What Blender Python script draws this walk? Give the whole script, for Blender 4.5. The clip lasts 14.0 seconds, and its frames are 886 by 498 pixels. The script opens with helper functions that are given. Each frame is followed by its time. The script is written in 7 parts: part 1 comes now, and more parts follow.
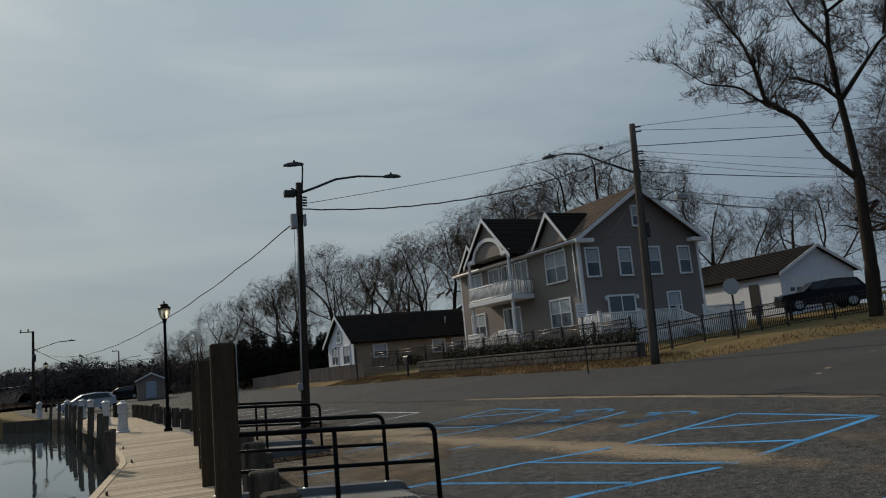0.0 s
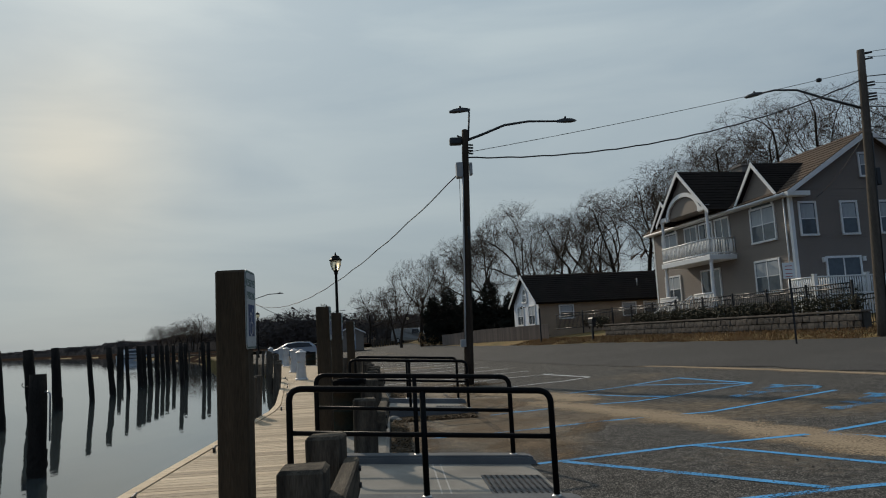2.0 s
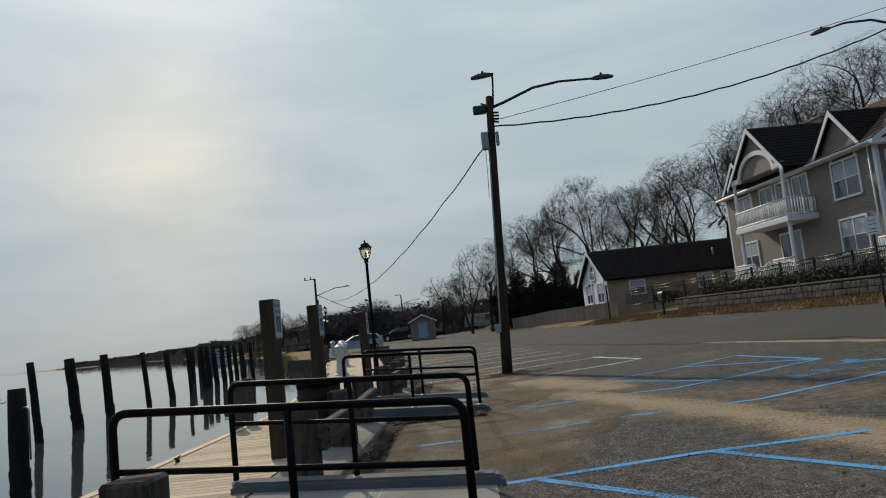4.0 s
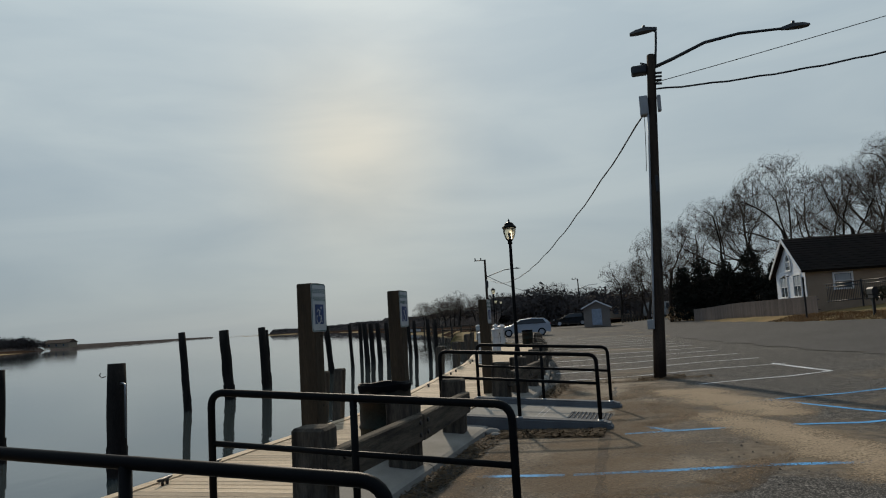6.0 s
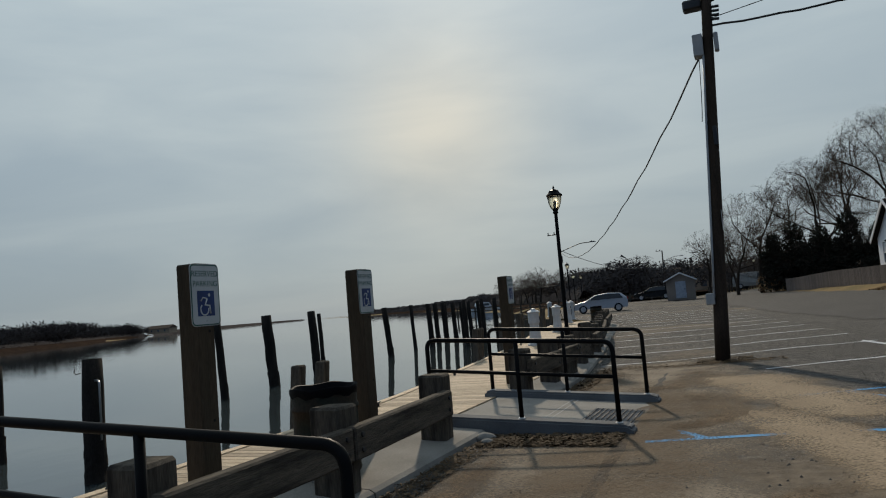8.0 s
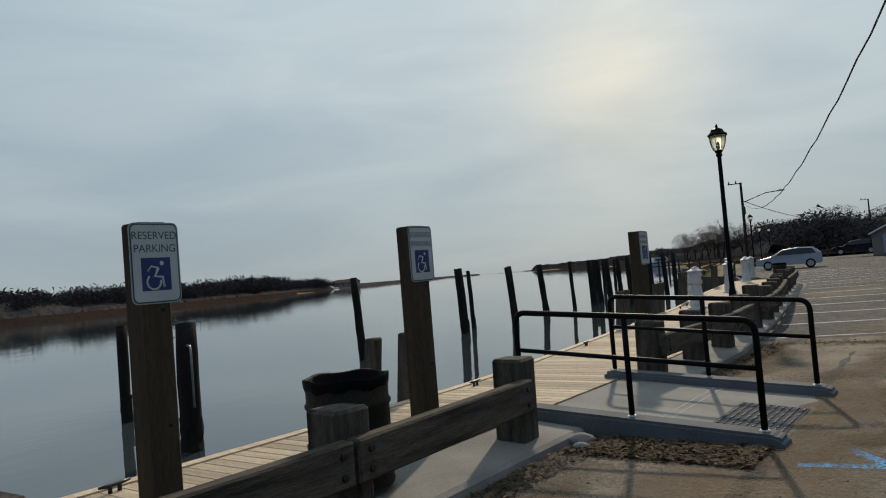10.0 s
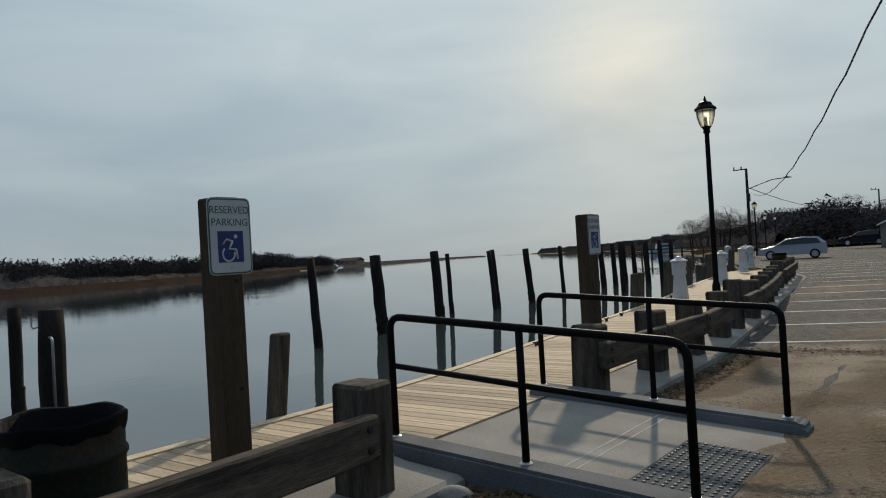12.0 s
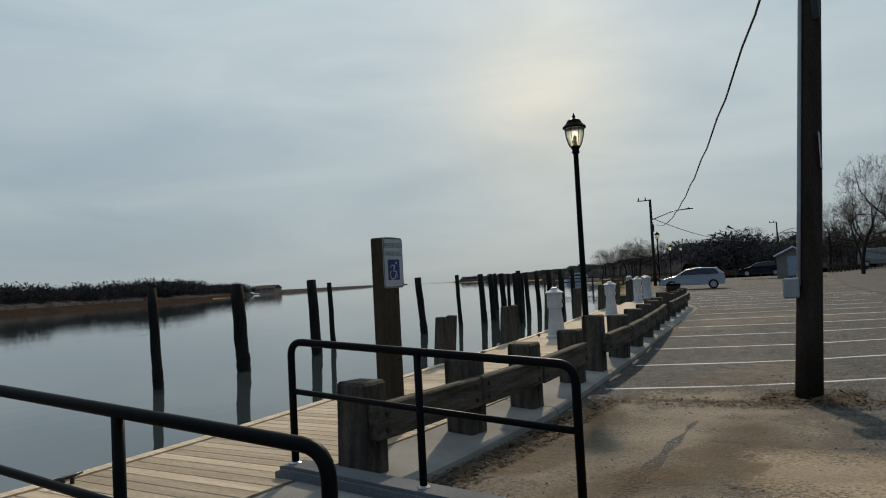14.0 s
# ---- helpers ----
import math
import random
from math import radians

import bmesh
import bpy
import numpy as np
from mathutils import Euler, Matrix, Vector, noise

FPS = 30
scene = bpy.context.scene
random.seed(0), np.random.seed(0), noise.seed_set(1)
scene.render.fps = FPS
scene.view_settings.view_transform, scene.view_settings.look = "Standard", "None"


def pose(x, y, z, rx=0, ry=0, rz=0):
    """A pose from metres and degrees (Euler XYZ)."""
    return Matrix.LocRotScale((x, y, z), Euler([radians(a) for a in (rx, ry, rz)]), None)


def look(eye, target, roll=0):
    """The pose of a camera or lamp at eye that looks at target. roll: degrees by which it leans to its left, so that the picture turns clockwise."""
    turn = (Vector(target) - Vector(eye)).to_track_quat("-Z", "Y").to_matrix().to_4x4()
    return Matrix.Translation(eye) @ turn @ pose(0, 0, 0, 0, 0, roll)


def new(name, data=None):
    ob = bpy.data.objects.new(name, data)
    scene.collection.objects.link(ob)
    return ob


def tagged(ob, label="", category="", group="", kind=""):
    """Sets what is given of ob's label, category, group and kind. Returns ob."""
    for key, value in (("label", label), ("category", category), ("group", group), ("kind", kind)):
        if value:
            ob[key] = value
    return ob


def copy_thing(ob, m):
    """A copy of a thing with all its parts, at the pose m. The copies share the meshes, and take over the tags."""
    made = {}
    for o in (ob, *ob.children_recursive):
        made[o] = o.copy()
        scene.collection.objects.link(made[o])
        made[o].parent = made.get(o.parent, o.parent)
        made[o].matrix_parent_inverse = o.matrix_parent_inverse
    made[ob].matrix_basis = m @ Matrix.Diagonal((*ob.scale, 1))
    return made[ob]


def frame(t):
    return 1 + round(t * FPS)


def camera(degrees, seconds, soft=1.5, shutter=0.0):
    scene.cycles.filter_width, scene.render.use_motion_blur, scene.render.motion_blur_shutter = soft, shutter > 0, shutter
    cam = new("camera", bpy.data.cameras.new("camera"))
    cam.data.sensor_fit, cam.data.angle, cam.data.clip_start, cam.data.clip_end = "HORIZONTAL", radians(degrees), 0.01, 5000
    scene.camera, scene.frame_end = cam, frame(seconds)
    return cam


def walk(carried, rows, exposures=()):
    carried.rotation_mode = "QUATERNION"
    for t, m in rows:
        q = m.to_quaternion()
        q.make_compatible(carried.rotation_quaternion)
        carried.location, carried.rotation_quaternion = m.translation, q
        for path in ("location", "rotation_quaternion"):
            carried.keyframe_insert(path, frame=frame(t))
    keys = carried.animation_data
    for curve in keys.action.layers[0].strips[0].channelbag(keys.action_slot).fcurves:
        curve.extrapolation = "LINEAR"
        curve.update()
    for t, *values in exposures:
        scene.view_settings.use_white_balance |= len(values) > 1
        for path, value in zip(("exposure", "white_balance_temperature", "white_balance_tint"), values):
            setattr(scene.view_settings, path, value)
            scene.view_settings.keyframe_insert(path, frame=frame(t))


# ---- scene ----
cam = camera(62.5, 14.0, 1.1)
PATH = [
    (0, (0.535, 0.524, 1.591), (1.213, 2.382, 1.887), -5.3),
    (0.5, (0.852, 0.958, 1.551), (1.8, 2.697, 1.829), -5.1),
    (1, (1.043, 1.248, 1.483), (1.862, 3.022, 1.913), -4.1),
    (1.5, (1.341, 1.64, 1.497), (1.868, 3.536, 1.857), -3.5),
    (2, (1.725, 1.994, 1.422), (1.877, 3.974, 1.655), -3.0),
    (2.5, (2.146, 2.425, 1.396), (2.456, 4.391, 1.597), -4.3),
    (3, (2.629, 2.767, 1.412), (3.09, 4.701, 1.625), -6.6),
    (3.5, (2.897, 3.344, 1.374), (3.306, 5.291, 1.571), -7.8),
    (4, (3.178, 3.672, 1.362), (3.114, 5.66, 1.572), -6.2),
    (6.5, (4.158, 6.367, 1.449), (3.569, 8.269, 1.634), -3.1),
    (7, (4.315, 6.879, 1.428), (3.69, 8.774, 1.575), -3.0),
    (7.5, (4.502, 7.399, 1.414), (3.864, 9.289, 1.551), -3.9),
    (8, (4.625, 7.871, 1.419), (3.848, 9.707, 1.578), -4.8),
    (8.5, (4.682, 8.371, 1.405), (3.724, 10.121, 1.537), -4.4),
    (8.7, (4.685, 8.553, 1.408), (3.641, 10.255, 1.52), -4.6),
    (10.8, (4.617, 10.639, 1.459), (3.411, 12.232, 1.534), -4.7),
    (11, (4.604, 10.85, 1.431), (3.402, 12.448, 1.501), -4.7),
    (11.5, (4.576, 11.339, 1.443), (3.33, 12.903, 1.495), -4.0),
    (12, (4.533, 11.849, 1.451), (3.317, 13.437, 1.475), -3.3),
    (12.5, (4.618, 12.41, 1.439), (3.454, 14.037, 1.461), -2.9),
    (13, (4.62, 12.961, 1.431), (3.515, 14.627, 1.453), -2.7),
    (13.5, (4.677, 13.521, 1.432), (3.652, 15.237, 1.491), -2.4),
    (14, (4.697, 14.041, 1.423), (3.66, 15.749, 1.512), -3.0),
]
walk(cam, [(t, look(eye, target, roll)) for t, eye, target, roll in PATH],
     [(0.0, -0.36), (0.5, 0.16), (1.0, 0.02), (1.5, 0.0), (2.0, -0.18), (2.5, -0.04), (4.0, 0.03), (6.5, -0.14), (8.0, -0.15), (8.6, -0.02), (11.0, 0.05), (14.0, 0.0)])

# ---- light ----
SUN_AZ, SUN_EL = -21.0, 31.0
sun_way = Vector((math.sin(radians(SUN_AZ)) * math.cos(radians(SUN_EL)), math.cos(radians(SUN_AZ)) * math.cos(radians(SUN_EL)), math.sin(radians(SUN_EL))))
sun_data = bpy.data.lights.new("sun", "SUN")
sun_data.energy, sun_data.angle, sun_data.color = 2.7, radians(1.6), (1.0, 0.86, 0.68)
sun = new("sun", sun_data)
sun.matrix_world = look(sun_way * 60, (0, 0, 0))

world = bpy.data.worlds.new("world")
scene.world = world
world.use_nodes = True
wn, wl = world.node_tree.nodes, world.node_tree.links
wn.clear()
w_out = wn.new("ShaderNodeOutputWorld")
w_bg = wn.new("ShaderNodeBackground")
w_sky = wn.new("ShaderNodeTexSky")
w_sky.sky_type, w_sky.sun_disc = "NISHITA", False
w_sky.sun_elevation, w_sky.sun_rotation = radians(SUN_EL), radians(SUN_AZ)
w_sky.air_density, w_sky.dust_density, w_sky.ozone_density = 1.0, 1.2, 1.5
w_co = wn.new("ShaderNodeTexCoord")
# thin high cloud: flattened streaks over the clear sky, brighter towards the sun
w_map = wn.new("ShaderNodeMapping")
w_map.inputs["Scale"].default_value = (1.0, 1.0, 4.5)
w_noise = wn.new("ShaderNodeTexNoise")
w_noise.inputs["Scale"].default_value, w_noise.inputs["Detail"].default_value, w_noise.inputs["Distortion"].default_value = 2.3, 6.0, 0.5
w_ramp = wn.new("ShaderNodeMapRange")
w_ramp.inputs["From Min"].default_value, w_ramp.inputs["From Max"].default_value = 0.36, 0.64
w_ramp.inputs["To Min"].default_value, w_ramp.inputs["To Max"].default_value = 0.0, 1.0
w_dot = wn.new("ShaderNodeVectorMath")
w_dot.operation = "DOT_PRODUCT"
low_sun = Vector((math.sin(radians(SUN_AZ)), math.cos(radians(SUN_AZ)), 0.6)).normalized()
w_dot.inputs[1].default_value = low_sun
w_dot_core = wn.new("ShaderNodeVectorMath")
w_dot_core.operation = "DOT_PRODUCT"
w_dot_core.inputs[1].default_value = Vector((math.sin(radians(SUN_AZ - 2)), math.cos(radians(SUN_AZ - 2)), 0.25)).normalized()
w_glow = wn.new("ShaderNodeMapRange")
w_glow.inputs["From Min"].default_value, w_glow.inputs["From Max"].default_value = -0.6, 1.0
w_pow = wn.new("ShaderNodeMath")
w_pow.operation, w_pow.inputs[1].default_value = "POWER", 1.1
w_core = wn.new("ShaderNodeMath")
w_core.operation, w_core.inputs[1].default_value = "POWER", 130.0
w_cloud = wn.new("ShaderNodeMix")
w_cloud.data_type = "RGBA"
w_cloud.inputs["A"].default_value, w_cloud.inputs["B"].default_value = (0.14, 0.215, 0.34, 1), (0.475, 0.55, 0.565, 1)
w_core_mix = wn.new("ShaderNodeMix")
w_core_mix.data_type = "RGBA"
w_core_mix.inputs["B"].default_value = (0.66, 0.645, 0.56, 1)
w_dark = wn.new("ShaderNodeMix")
w_dark.data_type, w_dark.blend_type = "RGBA", "MULTIPLY"
w_dark.inputs["B"].default_value = (0.74, 0.79, 0.85, 1)
w_inv = wn.new("ShaderNodeMapRange")
w_inv.inputs["To Min"].default_value, w_inv.inputs["To Max"].default_value = 0.8, 0.0
w_scale = wn.new("ShaderNodeVectorMath")
w_scale.operation = "SCALE"
w_scale.inputs["Scale"].default_value = 0.075
w_mix = wn.new("ShaderNodeMix")
w_mix.data_type = "RGBA"
w_mix.inputs["Factor"].default_value = 0.92
wl.new(w_co.outputs["Generated"], w_map.inputs["Vector"])
wl.new(w_map.outputs["Vector"], w_noise.inputs["Vector"])
wl.new(w_noise.outputs["Fac"], w_ramp.inputs["Value"])
wl.new(w_co.outputs["Generated"], w_dot.inputs[0])
wl.new(w_dot.outputs["Value"], w_glow.inputs["Value"])
wl.new(w_glow.outputs["Result"], w_pow.inputs[0])
wl.new(w_co.outputs["Generated"], w_dot_core.inputs[0])
wl.new(w_dot_core.outputs["Value"], w_core.inputs[0])
wl.new(w_pow.outputs["Value"], w_cloud.inputs["Factor"])
wl.new(w_cloud.outputs["Result"], w_core_mix.inputs["A"])
wl.new(w_core.outputs["Value"], w_core_mix.inputs["Factor"])
wl.new(w_ramp.outputs["Result"], w_inv.inputs["Value"])
wl.new(w_inv.outputs["Result"], w_dark.inputs["Factor"])
wl.new(w_core_mix.outputs["Result"], w_dark.inputs["A"])
wl.new(w_sky.outputs["Color"], w_scale.inputs[0])
wl.new(w_scale.outputs["Vector"], w_mix.inputs["A"])
wl.new(w_dark.outputs["Result"], w_mix.inputs["B"])
w_sep = wn.new("ShaderNodeSeparateXYZ")
w_high = wn.new("ShaderNodeMapRange")
w_high.inputs["From Min"].default_value, w_high.inputs["From Max"].default_value = 0.0, 0.42
w_high.inputs["To Min"].default_value, w_high.inputs["To Max"].default_value = 0.87, 1.25
w_lift = wn.new("ShaderNodeVectorMath")
w_lift.operation = "SCALE"
wl.new(w_co.outputs["Generated"], w_sep.inputs["Vector"])
wl.new(w_sep.outputs["Z"], w_high.inputs["Value"])
wl.new(w_mix.outputs["Result"], w_lift.inputs[0])
wl.new(w_high.outputs["Result"], w_lift.inputs["Scale"])
wl.new(w_lift.outputs["Vector"], w_bg.inputs["Color"])
wl.new(w_bg.outputs["Background"], w_out.inputs["Surface"])


# ---- materials ----
def mat(name, col, col2=None, rough=0.7, metal=0.0, scale=4.0, fine=60.0, bump=0.2, stretch=(1, 1, 1), amount=0.5, island=0.0, spec=None):
    """A material with variation at two scales: broad patches between two colours and fine grain with relief."""
    m = bpy.data.materials.new(name)
    m.use_nodes = True
    n, l = m.node_tree.nodes, m.node_tree.links
    b = n["Principled BSDF"]
    b.inputs["Roughness"].default_value, b.inputs["Metallic"].default_value = rough, metal
    b.inputs["Specular IOR Level"].default_value = (0.5 if rough < 0.7 else 0.1) if spec is None else spec
    col2 = col2 or tuple(c * 0.7 for c in col)
    co, mp = n.new("ShaderNodeTexCoord"), n.new("ShaderNodeMapping")
    mp.inputs["Scale"].default_value = stretch
    l.new(co.outputs["Object"], mp.inputs["Vector"])
    big, small = n.new("ShaderNodeTexNoise"), n.new("ShaderNodeTexNoise")
    big.inputs["Scale"].default_value, big.inputs["Detail"].default_value = scale, 5
    small.inputs["Scale"].default_value, small.inputs["Detail"].default_value = fine, 3
    for t in (big, small):
        l.new(mp.outputs["Vector"], t.inputs["Vector"])
    spread = n.new("ShaderNodeMapRange")
    spread.inputs["From Min"].default_value, spread.inputs["From Max"].default_value = 0.3, 0.7
    l.new(big.outputs["Fac"], spread.inputs["Value"])
    mix = n.new("ShaderNodeMix")
    mix.data_type = "RGBA"
    mix.inputs["A"].default_value, mix.inputs["B"].default_value = (*col, 1), (*col2, 1)
    l.new(spread.outputs["Result"], mix.inputs["Factor"])
    grain = n.new("ShaderNodeMapRange")
    grain.inputs["From Min"].default_value, grain.inputs["From Max"].default_value = 0.25, 0.75
    grain.inputs["To Min"].default_value, grain.inputs["To Max"].default_value = 1 - amount, 1 + amount
    l.new(small.outputs["Fac"], grain.inputs["Value"])
    last = grain.outputs["Result"]
    if island:
        info, r = n.new("ShaderNodeObjectInfo"), n.new("ShaderNodeMapRange")
        r.inputs["To Min"].default_value, r.inputs["To Max"].default_value = 1 - island, 1 + island
        l.new(info.outputs["Random"], r.inputs["Value"])
        mu = n.new("ShaderNodeMath")
        mu.operation = "MULTIPLY"
        l.new(last, mu.inputs[0])
        l.new(r.outputs["Result"], mu.inputs[1])
        last = mu.outputs["Value"]
    sc = n.new("ShaderNodeVectorMath")
    sc.operation = "SCALE"
    l.new(mix.outputs["Result"], sc.inputs[0])
    l.new(last, sc.inputs["Scale"])
    l.new(sc.outputs["Vector"], b.inputs["Base Color"])
    if bump:
        bp = n.new("ShaderNodeBump")
        bp.inputs["Strength"].default_value, bp.inputs["Distance"].default_value = bump, 0.02
        l.new(small.outputs["Fac"], bp.inputs["Height"])
        l.new(bp.outputs["Normal"], b.inputs["Normal"])
    return m


M_plank = mat("boardwalk_plank", (0.53, 0.425, 0.30), (0.38, 0.29, 0.195), 0.75, scale=1.5, fine=22, stretch=(0.6, 8, 8), amount=0.34, island=0.28, bump=0.25)
M_timber = mat("weathered_timber", (0.115, 0.098, 0.076), (0.034, 0.029, 0.024), 0.9, scale=2.5, fine=26, stretch=(5, 5, 0.6), amount=0.35, bump=0.5)
M_beam = mat("guard_beam_timber", (0.125, 0.105, 0.08), (0.036, 0.031, 0.026), 0.9, scale=2.5, fine=26, stretch=(6, 0.5, 6), amount=0.35, bump=0.5)
M_post = mat("treated_post", (0.07, 0.052, 0.034), (0.045, 0.035, 0.024), 0.9, scale=2.0, fine=24, stretch=(6, 6, 0.5), amount=0.3, bump=0.4)
M_pile = mat("piling_timber", (0.030, 0.025, 0.021), (0.013, 0.012, 0.011), 0.92, scale=1.6, fine=30, stretch=(4, 4, 0.7), amount=0.4, bump=0.6)
M_concrete = mat("concrete", (0.30, 0.285, 0.255), (0.19, 0.178, 0.158), 0.9, scale=1.3, fine=90, amount=0.24, bump=0.12)
M_kerb = mat("kerb_concrete", (0.155, 0.162, 0.168), (0.10, 0.104, 0.108), 0.85, scale=2.0, fine=80, amount=0.22, bump=0.15)
M_rail = mat("black_painted_steel", (0.005, 0.005, 0.006), (0.008, 0.008, 0.008), 0.48, 0.0, scale=6, fine=120, amount=0.15, bump=0.05, spec=0.05)
M_plate = mat("galvanised_steel", (0.45, 0.46, 0.47), (0.32, 0.33, 0.34), 0.4, 0.9, amount=0.12, bump=0.05)
M_alu = mat("sign_aluminium", (0.42, 0.43, 0.43), (0.36, 0.37, 0.37), 0.5, 0.6, amount=0.08, bump=0.03)
M_tactile = mat("tactile_panel", (0.13, 0.135, 0.14), (0.10, 0.105, 0.11), 0.95, scale=5, fine=60, amount=0.2, bump=0.1, spec=0.0)
M_joint = mat("joint_sealant", (0.42, 0.41, 0.38), (0.34, 0.33, 0.31), 0.9, amount=0.1, bump=0.05)
M_white = mat("white_sign_face", (0.46, 0.48, 0.48), (0.41, 0.43, 0.43), 0.5, scale=5, fine=40, amount=0.04, bump=0.02)
M_green = mat("sign_green", (0.02, 0.10, 0.075), rough=0.5, amount=0.06, bump=0)
M_blue_sign = mat("sign_blue", (0.011, 0.038, 0.15), rough=0.5, amount=0.06, bump=0)
M_red = mat("sign_red", (0.45, 0.05, 0.05), rough=0.5, amount=0.06, bump=0)
M_pole = mat("utility_pole_wood", (0.05, 0.036, 0.026), (0.028, 0.021, 0.016), 0.92, scale=1.2, fine=20, stretch=(6, 6, 0.35), amount=0.4, bump=0.6)
M_polegrey = mat("grey_pole_wood", (0.12, 0.10, 0.082), (0.075, 0.064, 0.053), 0.85, scale=1.2, fine=20, stretch=(6, 6, 0.35), amount=0.35, bump=0.5)
M_arm = mat("lamp_arm_metal", (0.05, 0.052, 0.055), (0.03, 0.03, 0.03), 0.5, 0.6, amount=0.1, bump=0.05)
M_cable = mat("cable_rubber", (0.012, 0.012, 0.013), rough=0.6, amount=0.1, bump=0)
M_box = mat("grey_box_paint", (0.33, 0.34, 0.34), (0.25, 0.26, 0.26), 0.55, amount=0.08, bump=0.05)
M_drum = mat("green_drum_paint", (0.008, 0.018, 0.014), (0.03, 0.018, 0.01), 0.6, scale=3.5, fine=40, amount=0.3, bump=0.2, spec=0.12)
M_bag = mat("black_bin_liner", (0.005, 0.005, 0.006), rough=0.6, spec=0.05, amount=0.2, bump=0.3, fine=18)
M_ped = mat("white_pedestal_plastic", (0.52, 0.53, 0.53), (0.40, 0.41, 0.41), 0.5, amount=0.05, bump=0.03)
M_siding = mat("beige_siding", (0.205, 0.172, 0.148), (0.19, 0.16, 0.138), 0.65, scale=0.8, fine=30, amount=0.08, bump=0.05)
M_sidingw = mat("white_siding", (0.74, 0.77, 0.82), (0.68, 0.71, 0.76), 0.6, scale=0.8, fine=30, amount=0.07, bump=0.05)
M_sidingt = mat("tan_stucco", (0.34, 0.265, 0.195), (0.28, 0.22, 0.16), 0.8, scale=1.2, fine=40, amount=0.1, bump=0.1)
M_trim = mat("white_trim", (0.76, 0.77, 0.77), (0.7, 0.71, 0.71), 0.5, scale=3, fine=30, amount=0.05, bump=0.03)
M_roof = mat("brown_shingle", (0.115, 0.082, 0.06), (0.075, 0.055, 0.042), 0.95, scale=0.6, fine=14, amount=0.3, bump=0.4, spec=0.15)
M_roofdk = mat("dark_shingle", (0.013, 0.011, 0.01), (0.02, 0.015, 0.013), 0.95, scale=0.6, fine=14, amount=0.3, bump=0.4, spec=0.1)
M_chim = mat("chimney_block", (0.24, 0.22, 0.20), (0.18, 0.165, 0.15), 0.85, amount=0.2, bump=0.2)
M_stone = mat("wall_stone", (0.165, 0.142, 0.12), (0.085, 0.075, 0.066), 0.85, scale=1.8, fine=26, amount=0.25, bump=0.4, island=0.25)
M_mortar = mat("wall_mortar", (0.10, 0.09, 0.08), rough=0.9, amount=0.2, bump=0.3)
M_iron = mat("black_iron", (0.010, 0.010, 0.011), rough=0.45, amount=0.15, bump=0.05)
M_fence = mat("grey_stockade", (0.17, 0.14, 0.125), (0.12, 0.10, 0.09), 0.85, scale=1.2, fine=20, stretch=(5, 5, 0.6), amount=0.3, bump=0.4, island=0.15)
M_bark = mat("bark", (0.045, 0.035, 0.027), (0.026, 0.021, 0.017), 0.9, scale=1.5, fine=14, stretch=(3, 3, 0.5), amount=0.4, bump=0.8)
M_twig = mat("twigs", (0.075, 0.055, 0.042), (0.05, 0.038, 0.03), 0.9, scale=1.0, fine=8, amount=0.25, bump=0)
M_hedge = mat("hedge_leaves", (0.028, 0.030, 0.016), (0.05, 0.04, 0.024), 0.7, scale=2.0, fine=12, amount=0.4, bump=0)
M_conifer = mat("conifer_foliage", (0.014, 0.017, 0.012), (0.026, 0.022, 0.016), 0.8, scale=1.0, fine=8, amount=0.4, bump=0)
M_brush = mat("dry_brush", (0.27, 0.165, 0.08), (0.17, 0.105, 0.055), 0.9, scale=1.0, fine=10, amount=0.35, bump=0)
M_farwood = mat("far_wood", (0.085, 0.074, 0.068), (0.052, 0.046, 0.044), 0.95, scale=0.08, fine=1.2, amount=0.35, bump=0, spec=0.0)
M_marsh = mat("marsh_reed", (0.042, 0.028, 0.02), (0.028, 0.02, 0.016), 0.95, scale=0.1, fine=2.0, amount=0.4, bump=0, spec=0.0)
M_litter = mat("dry_leaf_litter", (0.15, 0.105, 0.062), (0.06, 0.042, 0.026), 0.9, scale=6, fine=20, amount=0.4, bump=0, island=0.2)
M_tyre = mat("tyre_rubber", (0.012, 0.012, 0.012), rough=0.8, amount=0.2, bump=0.1)
M_rim = mat("alloy_rim", (0.5, 0.51, 0.52), rough=0.35, metal=0.9, amount=0.1, bump=0)
M_carwhite = mat("silver_white_paint", (0.36, 0.38, 0.41), (0.34, 0.36, 0.39), 0.3, 0.3, amount=0.03, bump=0)
M_cardark = mat("black_car_paint", (0.006, 0.007, 0.008), spec=0.2, rough=0.18, amount=0.1, bump=0)
M_vangrey = mat("grey_van_paint", (0.23, 0.235, 0.225), rough=0.35, amount=0.05, bump=0)
M_carglass = mat("dark_car_glass", (0.012, 0.014, 0.016), rough=0.05, amount=0.05, bump=0)
M_lampred = mat("tail_lamp_red", (0.28, 0.01, 0.01), rough=0.25, amount=0.05, bump=0)
M_lampclear = mat("headlamp_clear", (0.55, 0.57, 0.6), rough=0.12, amount=0.05, bump=0)
M_shed = mat("tan_shed_boards", (0.25, 0.215, 0.185), (0.2, 0.175, 0.15), 0.75, scale=0.8, fine=16, amount=0.15, bump=0.1)
M_sheddoor = mat("pale_blue_door", (0.36, 0.42, 0.50), rough=0.6, amount=0.06, bump=0.03)
M_boat = mat("boat_hull_white", (0.6, 0.66, 0.72), rough=0.35, amount=0.04, bump=0)
M_tape = mat("yellow_tape", (0.65, 0.50, 0.02), rough=0.5, amount=0.05, bump=0)
